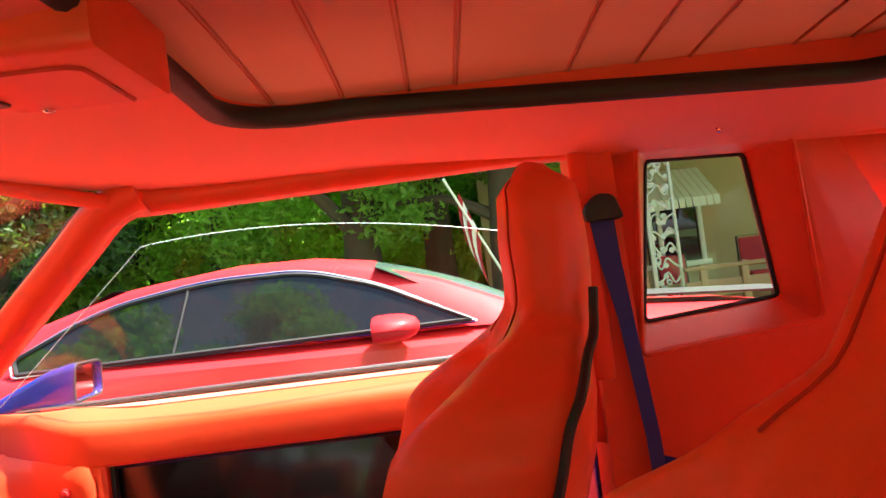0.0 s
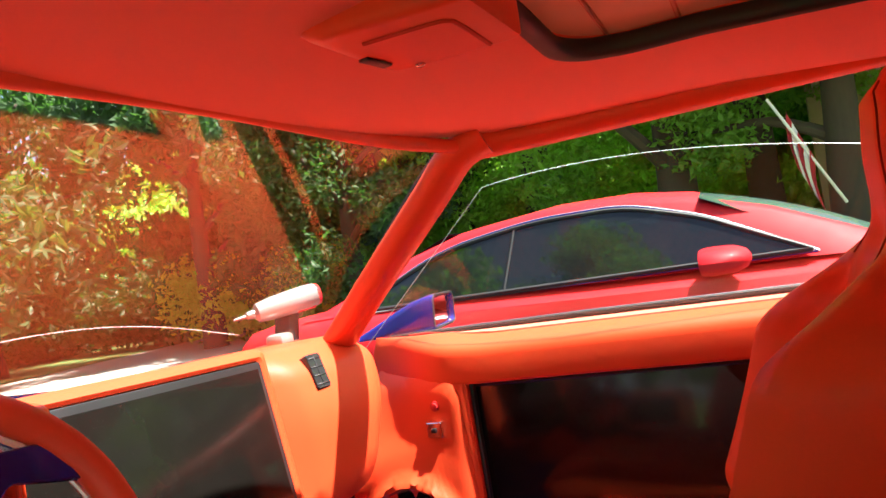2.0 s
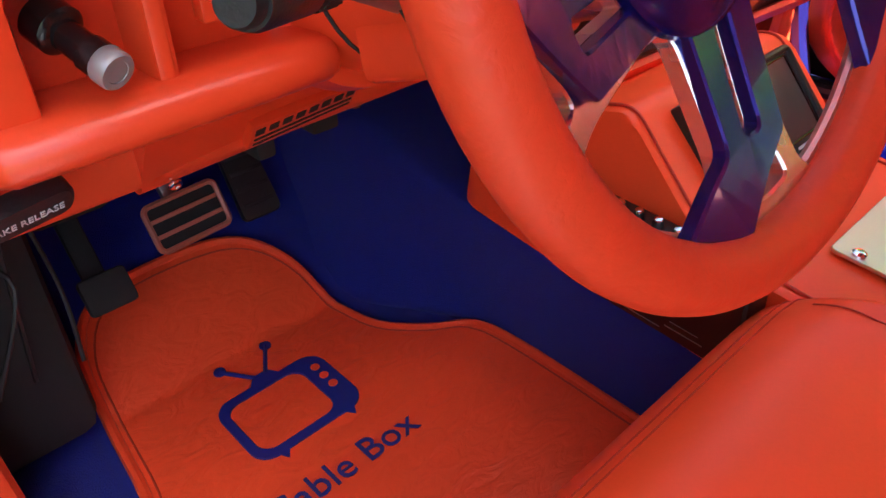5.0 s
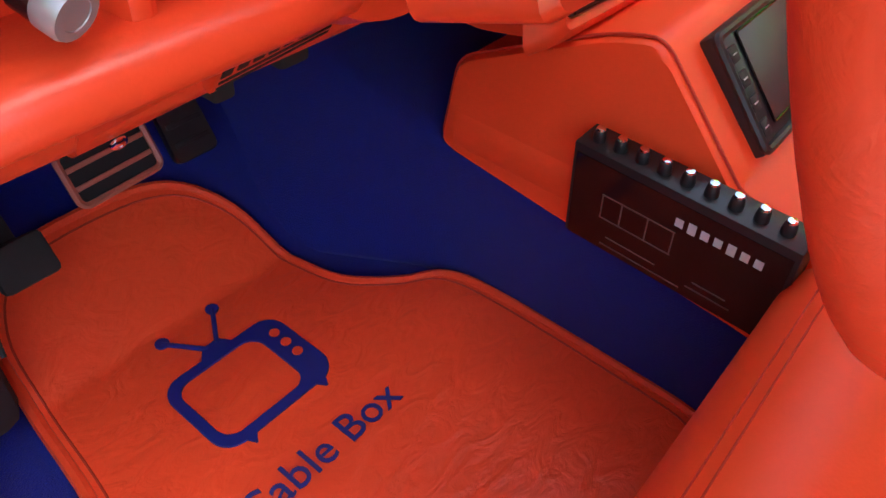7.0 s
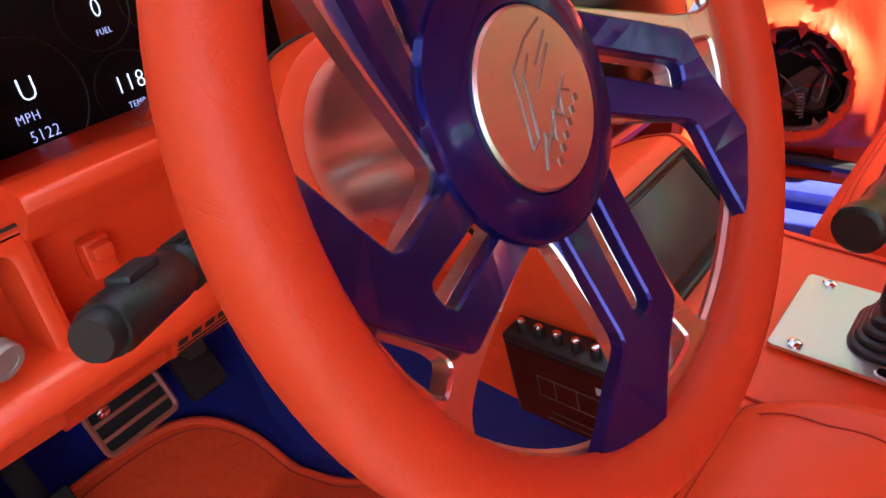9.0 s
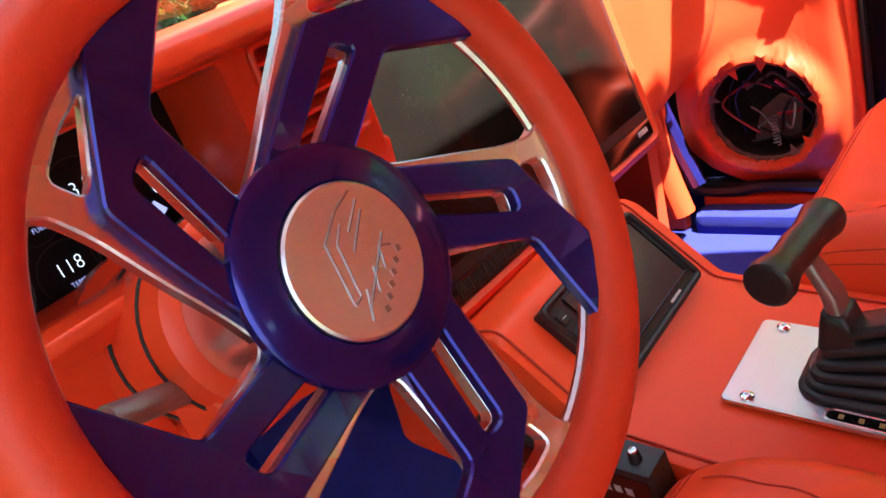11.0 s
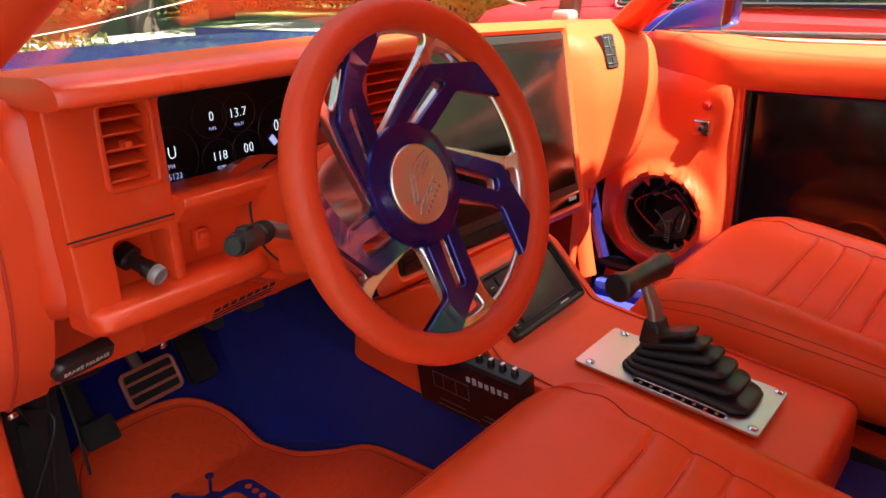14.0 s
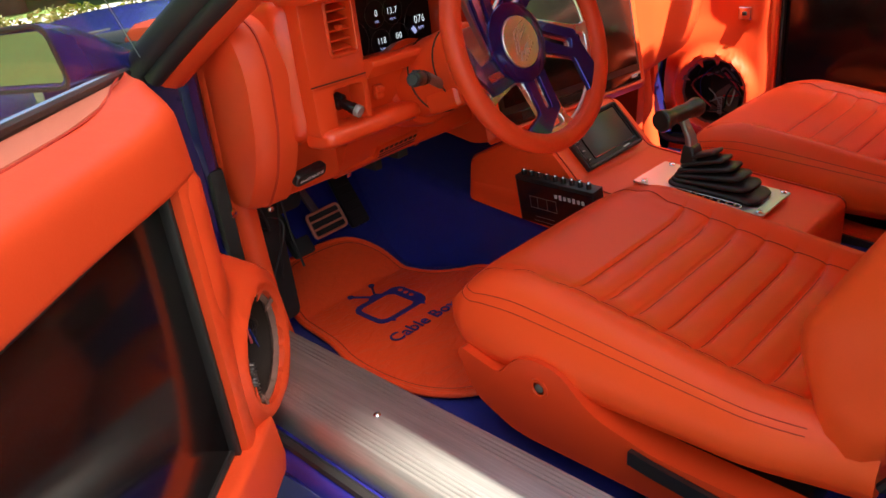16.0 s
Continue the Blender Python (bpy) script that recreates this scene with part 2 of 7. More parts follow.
translucent(roof_vinyl, (0.80, 0.40, 0.26), 0.12)
leaf_green = leaf_material("leaves", (0.26, 0.40, 0.07))
leaf_dark = leaf_material("dark_leaves", (0.18, 0.31, 0.06))
leaf_far = leaf_material("far_leaves", (0.055, 0.110, 0.040))
def speckle(m, color, scale=260.0):
    """Scattered specks of dust on a dark surface."""
    nt = m.node_tree
    p = nt.nodes["Principled BSDF"]
    src = p.inputs["Base Color"].links[0].from_socket
    tc = nt.nodes.new("ShaderNodeTexCoord")
    n = nt.nodes.new("ShaderNodeTexNoise")
    n.inputs["Scale"].default_value, n.inputs["Detail"].default_value = scale, 1
    nt.links.new(tc.outputs["Object"], n.inputs["Vector"])
    r = nt.nodes.new("ShaderNodeMapRange")
    r.inputs["From Min"].default_value, r.inputs["From Max"].default_value = 0.74, 0.80
    nt.links.new(n.outputs[0], r.inputs["Value"])
    mx = nt.nodes.new("ShaderNodeMixRGB")
    mx.inputs[2].default_value = (*color, 1)
    nt.links.new(r.outputs[0], mx.inputs[0])
    nt.links.new(src, mx.inputs[1])
    nt.links.new(mx.outputs[0], p.inputs["Base Color"])


speckle(screen_black, (0.07, 0.06, 0.05), 520.0)
speckle(gloss_black, (0.05, 0.04, 0.035), 480.0)
speckle(carpet, (0.02, 0.05, 0.55), 420.0)
leaf_yellow = leaf_material("yellowish_leaves", (0.11, 0.10, 0.03))
clear_glass = glass_material("windscreen_glass", (0.95, 0.96, 0.92), 1.5, sides=0.55)
side_glass = glass_material("side_window_glass", (0.94, 0.96, 0.94), 1.36)
smoke_glass = material("tinted_car_glass", (0.008, 0.009, 0.011), 0.03, vary=0.1, spec=0.5, rough_vary=0.01)
edge_glass = material("glass_edge", (0.40, 0.50, 0.46), 0.25, vary=0.05)
digit_white = glow("gauge_digit", (0.75, 0.88, 1.0), 0.19)
digit_blue = glow("gauge_unit", (0.45, 0.50, 0.95), 0.14)
silver_plastic = material("silver_plastic", (0.30, 0.285, 0.28), 0.34, metal=0.35, vary=0.10, vary_scale=30)
mirror_glass = material("tinted_mirror", (0.22, 0.22, 0.24), 0.04, metal=1.0, vary=0.05, rough_vary=0.01)
silver_print = material("silver_print", (0.55, 0.55, 0.56), 0.4, vary=0.05)

# ---- building helpers ----
PLACE = {}


def thing(name, label, category, m=Matrix.Identity(4), group="", kind=""):
    """An Empty at a thing's base, which parents its parts."""
    ob = new(name)
    ob.empty_display_size = 0.1
    ob.matrix_world = m
    PLACE[ob] = m.copy()
    return tagged(ob, label, category, group, kind)


def part(name, bm, mat, parent=None, label="", world_space=True, smooth=True, sharp=40, shadow=True):
    """A bmesh as one mesh object under a thing or part. world_space: the bmesh is in world metres, else in the thing's own."""
    bmesh.ops.recalc_face_normals(bm, faces=bm.faces)
    base = PLACE.get(parent, Matrix.Identity(4))
    if parent is not None and world_space:
        bm.transform(base.inverted())
    for f in bm.faces:
        f.smooth = smooth
    if smooth:
        for e in bm.edges:
            if len(e.link_faces) == 2 and e.calc_face_angle(0) > radians(sharp):
                e.smooth = False
    me = bpy.data.meshes.new(name)
    bm.to_mesh(me)
    bm.free()
    me.materials.append(mat)
    ob = new(name, me)
    if parent is not None:
        ob.parent = parent
    PLACE[ob] = base.copy()
    if not shadow:
        ob.visible_shadow = False
    if label:
        ob["label"] = label
    return ob


def solo(name, bm, mat, label, category, kind="", group="", **k):
    return tagged(part(name, bm, mat, **k), label, category, group, kind)


def box(c, s, bev=0.0, seg=2, m=None):
    bm = bmesh.new()
    bmesh.ops.create_cube(bm, size=1, matrix=Matrix.Diagonal((*s, 1)))
    if bev:
        bmesh.ops.bevel(bm, geom=bm.edges[:], offset=bev, segments=seg, affect="EDGES", profile=0.5)
    bm.transform(Matrix.Translation(c) @ (m or Matrix.Identity(4)))
    return bm


def merge(*bms):
    out = bms[0]
    for b in bms[1:]:
        me = bpy.data.meshes.new("tmp")
        b.to_mesh(me)
        b.free()
        out.from_mesh(me)
        bpy.data.meshes.remove(me)
    return out


def loft(rings, closed=True, cap=True, loop=False):
    """A skin over rings of equal count."""
    bm = bmesh.new()
    vs = [[bm.verts.new(p) for p in r] for r in rings]
    n = len(rings[0])
    pairs = list(zip(vs, vs[1:])) + ([(vs[-1], vs[0])] if loop else [])
    for a, b in pairs:
        for i in range(n if closed else n - 1):
            j = (i + 1) % n
            bm.faces.new((a[i], a[j], b[j], b[i]))
    if cap and closed and not loop:
        bm.faces.new(list(reversed(vs[0])))
        bm.faces.new(vs[-1])
    return bm


def roundpoly(pts, r=0.01, seg=4):
    """A polygon with its corners rounded; pts may carry their own radius as a third value."""
    out, n = [], len(pts)
    for i, q in enumerate(pts):
        p, a, b = Vector(q[:2]), Vector(pts[i - 1][:2]), Vector(pts[(i + 1) % n][:2])
        rad = q[2] if len(q) > 2 else r
        d = min(rad, (a - p).length * 0.45, (b - p).length * 0.45)
        s, e = p + (a - p).normalized() * d, p + (b - p).normalized() * d
        for k in range(seg + 1):
            t = k / seg
            out.append((1 - t) ** 2 * s + 2 * t * (1 - t) * p + t * t * e)
    return out


def prism(pts, axis, a, b, r=0.0, bev=0.0, seg=4):
    """A polygon drawn out along an axis. pts are (y,z) for x, (x,z) for y, (x,y) for z."""
    pts = roundpoly(pts, r, seg) if r else [Vector(p[:2]) for p in pts]
    at = {"x": lambda p, v: (v, p[0], p[1]), "y": lambda p, v: (p[0], v, p[1]), "z": lambda p, v: (p[0], p[1], v)}[axis]
    if bev:
        c = sum(pts, Vector((0, 0))) / len(pts)
        size = max((p - c).length for p in pts)
        small = [c + (p - c) * (1 - bev / size) for p in pts]
        rings = [[at(p, v) for p in ps] for ps, v in ((small, a), (pts, a + math.copysign(bev, b - a)), (pts, b - math.copysign(bev, b - a)), (small, b))]
    else:
        rings = [[at(p, v) for p in pts] for v in (a, b)]
    return loft(rings)


def smooth_path(pts, n=8, closed=False):
    """Catmull-Rom through the points."""
    pts = [Vector(p) for p in pts]
    out, m = [], len(pts)
    for i in range(m if closed else m - 1):
        p0 = pts[(i - 1) % m] if closed or i > 0 else pts[0]
        p1, p2 = pts[i], pts[(i + 1) % m]
        p3 = pts[(i + 2) % m] if closed or i < m - 2 else pts[-1]
        for k in range(n):
            t = k / n
            out.append(0.5 * ((2 * p1) + (p2 - p0) * t + (2 * p0 - 5 * p1 + 4 * p2 - p3) * t * t + (3 * p1 - p0 - 3 * p2 + p3) * t ** 3))
    if not closed:
        out.append(pts[-1])
    return out


def tube(path, r, n=10, closed=False, flat=(1, 1)):
    """A round bar along a path; r a number or a function of 0..1."""
    path = [Vector(p) for p in path]
    rings, up = [], Vector((0.13, 0.21, 0.97))
    m = len(path)
    for i, p in enumerate(path):
        a = path[i - 1] if i > 0 or closed else p
        b = path[(i + 1) % m] if i < m - 1 or closed else p
        t = (b - a).normalized()
        u = (up - t * up.dot(t)).normalized()
        up = u
        v = t.cross(u)
        rad = r(i / (m - 1)) if callable(r) else r
        rings.append([p + (u * math.cos(k * 2 * math.pi / n) * flat[0] + v * math.sin(k * 2 * math.pi / n) * flat[1]) * rad for k in range(n)])
    return loft(rings, loop=closed)


def lathe(profile, n=32, m=None, cap=True):
    """Turn (radius, height) pairs round z."""
    rings = [[(r * math.cos(k * 2 * math.pi / n), r * math.sin(k * 2 * math.pi / n), z) for k in range(n)] for r, z in profile]
    bm = loft(rings, cap=cap)
    if m:
        bm.transform(m)
    return bm


def sheet(fn, nu, nv, thick=0.0):
    """A surface fn(u, v), u and v in 0..1, given a thickness along its normals."""
    bm = bmesh.new()
    g = [[Vector(fn(i / nu, j / nv)) for j in range(nv + 1)] for i in range(nu + 1)]
    vs = [[bm.verts.new(p) for p in row] for row in g]
    for i in range(nu):
        for j in range(nv):
            bm.faces.new((vs[i][j], vs[i + 1][j], vs[i + 1][j + 1], vs[i][j + 1]))
    if thick:
        bm.normal_update()
        bmesh.ops.solidify(bm, geom=bm.faces[:], thickness=thick)
    return bm


def words(text, size, depth=0.0006, m=None, spacing=1.0, thin=0.0):
    """Letters of the built-in font as a thin mesh, centred, in the xy plane."""
    c = bpy.data.curves.new("letters", "FONT")
    c.body, c.size, c.extrude, c.align_x, c.align_y, c.space_character = text, size, depth, "CENTER", "CENTER", spacing
    c.resolution_u = 3
    c.offset = -thin
    ob = bpy.data.objects.new("letters", c)
    scene.collection.objects.link(ob)
    dg = bpy.context.evaluated_depsgraph_get()
    me = bpy.data.meshes.new_from_object(ob.evaluated_get(dg))
    bm = bmesh.new()
    bm.from_mesh(me)
    bpy.data.objects.remove(ob)
    bpy.data.curves.remove(c)
    bpy.data.meshes.remove(me)
    if m:
        bm.transform(m)
    return bm


def frame_of(origin, right, up):
    """A matrix whose x goes right, y up and z out of the face."""
    r = Vector(right).normalized()
    o = r.cross(Vector(up)).normalized()
    u = o.cross(r)
    return Matrix((( r.x, u.x, o.x, origin[0]), (r.y, u.y, o.y, origin[1]), (r.z, u.z, o.z, origin[2]), (0, 0, 0, 1)))


def screw(c, out, r=0.005, name="screw", parent=None, mat=None):
    m = Vector(out).to_track_quat("Z", "Y").to_matrix().to_4x4()
    bm = lathe([(r, 0), (r, r * 0.25), (r * 0.75, r * 0.5), (r * 0.3, r * 0.6), (r * 0.26, r * 0.25), (0.0005, r * 0.25)], 14, Matrix.Translation(c) @ m)
    return part(name, bm, mat or chrome, parent)

# ---- ground and car shell ----
GROUND = -0.17


def smoothstep(a, b, x):
    t = max(0.0, min(1.0, (x - a) / (b - a)))
    return t * t * (3 - 2 * t)


def lerp(a, b, t):
    return a + (b - a) * t


def rrect(cx, cy, hx, hy, r, n=24):
    """Points round a rounded rectangle, anticlockwise from the right side's foot."""
    out = []
    for k, (sx, sy) in enumerate(((1, 1), (-1, 1), (-1, -1), (1, -1))):
        for i in range(n // 4):
            a = radians(90 * k + 90 * i / (n // 4 - 1))
            out.append((cx + sx * (hx - r) + r * math.cos(a), cy + sy * (hy - r) + r * math.sin(a)))
    return out


solo("ground", sheet(lambda u, v: (lerp(-400, 400, u), lerp(-400, 400, v), GROUND - 0.03), 8, 8, 0.05), lawn, "green lawn reaching to the horizon", "ground", "structure")
solo("driveway", box((1.2, -1.0, GROUND - 0.02), (9.0, 16.0, 0.09), 0.02), asphalt, "dark grey asphalt driveway under the cars", "driveway", "structure")
solo("road", box((0, 14.0, GROUND - 0.02), (160.0, 6.0, 0.07), 0.02), concrete, "pale concrete road beyond the lawn", "road", "structure")

car = thing("custom_car", "blue customised coupe with an orange interior", "car", pose(0, 0, GROUND))
floor_profile = [(-1.0, 0.30), (1.12, 0.305), (1.30, 0.40), (1.50, 0.64), (1.52, 0.86), (1.56, 0.86), (1.54, 0.60), (1.34, 0.34), (1.16, 0.26), (-1.0, 0.26)]
solo("floor", prism(floor_profile, "x", -0.70, 0.72, 0.04), carpet, "royal blue carpet over the car floor", "carpet", "structure")


def roof_z(x, y):
    return 1.30 + 0.062 * (1 - min(1, abs(x) / 0.64) ** 2) * min(1, max(0, (0.62 - y) / 0.42)) ** 0.9 - 0.048 * max(0.0, 0.08 - y)


N = 96
hole = []
corner_pts = rrect(0, -0.21, 0.375, 0.475, 0.10, N)
for a, b in zip(corner_pts, corner_pts[1:] + corner_pts[:1]):
    cuts = max(1, int(math.hypot(b[0] - a[0], b[1] - a[1]) / 0.04))
    hole += [(lerp(a[0], b[0], i / cuts), lerp(a[1], b[1], i / cuts)) for i in range(cuts)]
outer = []
for (hx, hy) in hole:
    dx, dy = hx, hy + 0.21
    k = min((0.635 / abs(dx)) if abs(dx) > 1e-6 else 9e9, ((0.83 if dy > 0 else 0.80) / abs(dy)) if abs(dy) > 1e-6 else 9e9)
    front = 0.602 - 0.11 * min(1.25, abs(dx * k) / 0.56) ** 4
    outer.append((dx * k, min(dy * k - 0.21, front)))
rings = []
for k in range(9):
    t = k / 8
    rings.append([(lerp(h[0], o[0], t), lerp(h[1], o[1], t), roof_z(lerp(h[0], o[0], t), lerp(h[1], o[1], t)) + (0.05 if k == 0 else 0.0)) for h, o in zip([hole[0]] * 0 + hole, outer)])
rings.insert(1, [(h[0], h[1], roof_z(*h)) for h in hole])
rings += [[(p[0], p[1], p[2] + 0.07) for p in rings[-1]], [(h[0], h[1], 1.42) for h in hole], rings[0]]
part("headliner", loft(rings, cap=False), headliner_cloth, car, "orange cloth headliner")
roof_rings = [[(o[0] * 1.05, o[1], 1.375) for o in outer], [(lerp(o[0] * 1.05, h[0], 0.5), lerp(o[1], h[1], 0.5), 1.425) for o, h in zip(outer, hole)], [(h[0] * 1.02, h[1], 1.43) for h in hole], [(h[0] * 1.02, h[1], 1.415) for h in hole]]
part("roof_skin", loft(roof_rings, cap=False), paint_blue, car, "blue painted roof")
sunroof = part("sunroof_panel", sheet(lambda u, v: (lerp(-0.43, 0.43, u), lerp(-0.73, 0.31, v), 1.395 - 0.02 * (2 * u - 1) ** 2), 24, 24, 0.012), roof_vinyl, car, "stitched salmon vinyl roof panel")
for y in (0.20, 0.105, 0.015, -0.05, -0.205, -0.30, -0.375, -0.52, -0.60):
    part("seam", tube([(lerp(-0.43, 0.43, i / 16), y, 1.3825 - 0.02 * (2 * i / 16 - 1) ** 2) for i in range(17)], 0.0022, 6), roof_vinyl, sunroof)
    part("stitch", tube([(lerp(-0.43, 0.43, i / 16), y + 0.0045, 1.3822 - 0.02 * (2 * i / 16 - 1) ** 2) for i in range(17)], 0.0006, 5), thread, sunroof)
part("weatherstrip", tube([(h[0], h[1], roof_z(*h) + 0.010) for h in hole], 0.016, 10, closed=True, flat=(1.0, 0.9)), rubber, car, "black rubber sunroof seal")

# overhead console
OC = [(0.246, 1.329, 0.076), (0.249, 1.3215, 0.086), (0.258, 1.3195, 0.089), (0.33, 1.3195, 0.090), (0.395, 1.3205, 0.090), (0.412, 1.325, 0.089), (0.425, 1.335, 0.086), (0.432, 1.35, 0.080)]
oc = part("overhead_console", loft([[(x + 0.017, y, z) for x, z in roundpoly([(-w, zb, 0.012), (w, zb, 0.012), (w, 1.40, 0.004), (-w, 1.40, 0.004)], 0.01, 5)] for y, zb, w in OC]), leather, car, "orange wrapped overhead console")
part("console_lip", tube(smooth_path([(-0.029, 0.372, 1.3195), (-0.030, 0.300, 1.319), (-0.024, 0.283, 1.319), (-0.006, 0.279, 1.319), (0.088, 0.281, 1.319)], 4), 0.0028, 6), thread, oc)
part("map_light_slot", box((0.0, 0.0, 0.0), (0.046, 0.013, 0.004), 0.002, 2, pose(0.040, 0.396, 1.3190, 0, 0, -8)), black_plastic, oc)
screw((0.090, 0.366, 1.3195), (0, 0, -1), 0.006, "console_screw", oc)


def wind(u, v):
    """Windscreen: u across, v up."""
    s = 2 * u - 1
    top = Vector((s * 0.56, 0.612 - 0.11 * s ** 4, 1.315 - 0.03 * s * s))
    low = Vector((s * 0.735, 1.40 - 0.41 * s * s, 0.955))
    p = low.lerp(top, v)
    p += Vector((0, 0.02, 0.03)) * math.sin(math.pi * v)
    return p


part("windscreen", sheet(wind, 24, 14, 0.004), clear_glass, car, "windscreen with an orange reflection", shadow=False)
part("header_trim", tube([(wind(i / 20, 1.0) + Vector((0, -0.014, 0.0))) for i in range(21)], 0.013, 10), leather, car, "orange wrapped windscreen header")


def pillar(s):
    path = smooth_path([(s * 0.752, 1.00, 0.91), (s * 0.718, 0.92, 0.970), (s * 0.655, 0.792, 1.066), (s * 0.582, 0.60, 1.215), (s * 0.555, 0.525, 1.275), (s * 0.56, 0.47, 1.30)], 5)
    a = part("windscreen_pillar", tube(path, 0.034, 14, flat=(0.9, 1.15)), leather, car, "orange wrapped windscreen pillar")
    screw((s * 0.556, 0.578, 1.213), (-s * 0.8, -0.6, 0.1), 0.005, "screw", a)
    screw((s * 0.624, 0.772, 1.070), (-s * 0.8, -0.6, 0.1), 0.005, "screw", a)
    seal = smooth_path([(s * 0.77, 1.04, 0.91), (s * 0.732, 0.95, 0.975), (s * 0.666, 0.822, 1.076), (s * 0.584, 0.625, 1.235), (s * 0.55, 0.54, 1.295)], 5)
    part("pillar_seal", tube(seal, 0.011, 8), rubber, car, "black windscreen seal")
    outside = [(p[0] + s * 0.042, p[1] + 0.016, p[2] + 0.006) for p in path]
    part("outer_pillar", tube(outside, 0.024, 10), rubber if s < 0 else paint_blue, car, "outer windscreen pillar with black seal")
    if s < 0:
        part("door_seal", tube([(p[0] - 0.030, p[1] - 0.016, p[2] - 0.002) for p in path], 0.015, 10), rubber, car, "black door opening seal")
    rail = smooth_path([(s * 0.555, 0.50, 1.292), (s * 0.60, 0.455, 1.296), (s * 0.635, 0.25, 1.303), (s * 0.645, -0.24, 1.310), (s * 0.63, -0.7, 1.295), (s * 0.60, -1.02, 1.26)], 6)
    part("roof_rail", tube(rail, 0.030, 12, flat=(1.0, 1.0)), leather, car, "orange padded roof rail")
    part("drip_rail", tube([(p[0] + s * 0.030, p[1], p[2] + 0.022) for p in rail], 0.026, 8), paint_blue, car, "blue roof edge")


pillar(1)
pillar(-1)


def quarter(s):
    n = 64
    def quad(rear_top, front_top, rear_foot, front_foot):
        """A rounded four-sided loop through the given (y, z) corners."""
        out = []
        for u, v in rrect(0.5, 0.5, 0.5, 0.5, 0.045, n):
            lo, hi = [[lerp(p[i], q[i], u) for i in (0, 1)] for p, q in ((rear_foot, front_foot), (rear_top, front_top))]
            out.append((lerp(lo[0], hi[0], v), lerp(lo[1], hi[1], v)))
        return out

    inner = quad((-0.565, 1.262), (-0.386, 1.270), (-0.594, 1.000), (-0.348, 0.982))
    mid = quad((-0.624, 1.272), (-0.354, 1.288), (-0.636, 0.958), (-0.319, 0.931))
    wall = []
    for y, z in mid:
        dy, dz = y + 0.47, z - 1.118
        k = min(((0.24 if dy > 0 else 0.56) / max(1e-4, abs(dy))), ((0.20 if dz > 0 else 0.82) / max(1e-4, abs(dz))))
        wall.append((-0.47 + dy * k, 1.118 + dz * k))
    rr = [[(s * 0.715, y, z) for y, z in inner], [(s * 0.70, y, z) for y, z in inner]]
    for t in (0.15, 0.5, 0.85, 1.0):
        rr.append([(s * lerp(0.70, 0.632, t), lerp(a[0], b[0], t), lerp(a[1], b[1], t)) for a, b in zip(inner, mid)])
    for t in (0.06, 0.3, 0.6, 1.0):
        rr.append([(s * (0.628 + 0.03 * t), lerp(a[0], b[0], t), lerp(a[1], b[1], t)) for a, b in zip(mid, wall)])
    rr.append([(s * 0.75, y, z) for y, z in wall])
    q = part("quarter_panel", loft(rr + [rr[0]], cap=False), leather, car, "orange padded quarter panel with a window recess")
    part("quarter_seal", tube([(s * 0.70, y, z) for y, z in inner], 0.005, 6, closed=True), rubber, q, "black window seal")
    part("quarter_glass", loft([[(s * 0.712, y, z) for y, z in inner], [(s * 0.716, y, z) for y, z in inner]]), side_glass, q, "clear quarter window", shadow=False)
    part("quarter_piping", tube([(s * 0.629, y, z) for y, z in mid], 0.004, 6, closed=True), leather, q)
    part("sail_trim", box((s * 0.700, -0.86, 1.20), (0.03, 0.36, 0.26), 0.01), leather, car, "orange rear pillar trim")
    part("rear_pillar_trim", prism([(-0.245, 1.30), (-0.245, 0.45), (-0.33, 0.45), (-0.31, 1.30)], "x", s * 0.628, s * 0.76, 0.01), leather, car, "orange wrapped door pillar")
    part("door_pillar_strip", box((s * 0.628, -0.252, 1.10), (0.020, 0.036, 0.40), 0.008, 3), leather, car, "orange wrapped pillar edge")
    part("quarter_skin", box((s * 0.84, -0.65, 0.62), (0.10, 0.80, 0.62), 0.03), paint_blue, car, "blue rear quarter")
    part("coat_hook", merge(lathe([(0.011, 0), (0.011, 0.006), (0.004, 0.008), (0.0005, 0.008)], 14, Matrix.Translation((s * 0.565, -0.46, 1.318)) @ pose(0, 0, 0, 0, -s * 110, 0)), tube(smooth_path([(s * 0.56, -0.46, 1.315), (s * 0.548, -0.463, 1.30), (s * 0.551, -0.47, 1.287), (s * 0.558, -0.475, 1.293)], 4), 0.004, 8)), chrome, car, "chrome coat hook")
    rear = part("seat_belt", loft([[(s * (x + d), y + e * k, z) for d, e in ((0, -0.024), (0, 0.024), (0.002, 0.024), (0.002, -0.024))] for x, y, z, k in ((0.618, -0.276, 1.195, 0.9), (0.614, -0.283, 1.10, 0.75), (0.611, -0.296, 1.00, 0.55), (0.608, -0.315, 0.80, 0.5), (0.606, -0.33, 0.45, 0.5))]), logo_blue, car, "blue seat belt webbing")
    part("belt_guide", prism([(-0.316, 1.168), (-0.244, 1.168), (-0.248, 1.195), (-0.272, 1.215), (-0.300, 1.212)], "x", s * 0.604, s * 0.66, 0.012, 0.004), black_plastic, rear, "black belt guide")


quarter(1)
quarter(-1)
part("rear_wall", box((0, -1.03, 0.70), (1.34, 0.06, 0.92), 0.02), leather, car, "orange rear bulkhead")
part("rear_seat_base", box((0, -0.70, 0.42), (1.30, 0.62, 0.24), 0.05), leather, car, "orange padded rear floor box")
part("rear_glass", box((0, -1.03, 1.22), (1.2, 0.006, 0.14)), side_glass, car, "rear window", shadow=False)

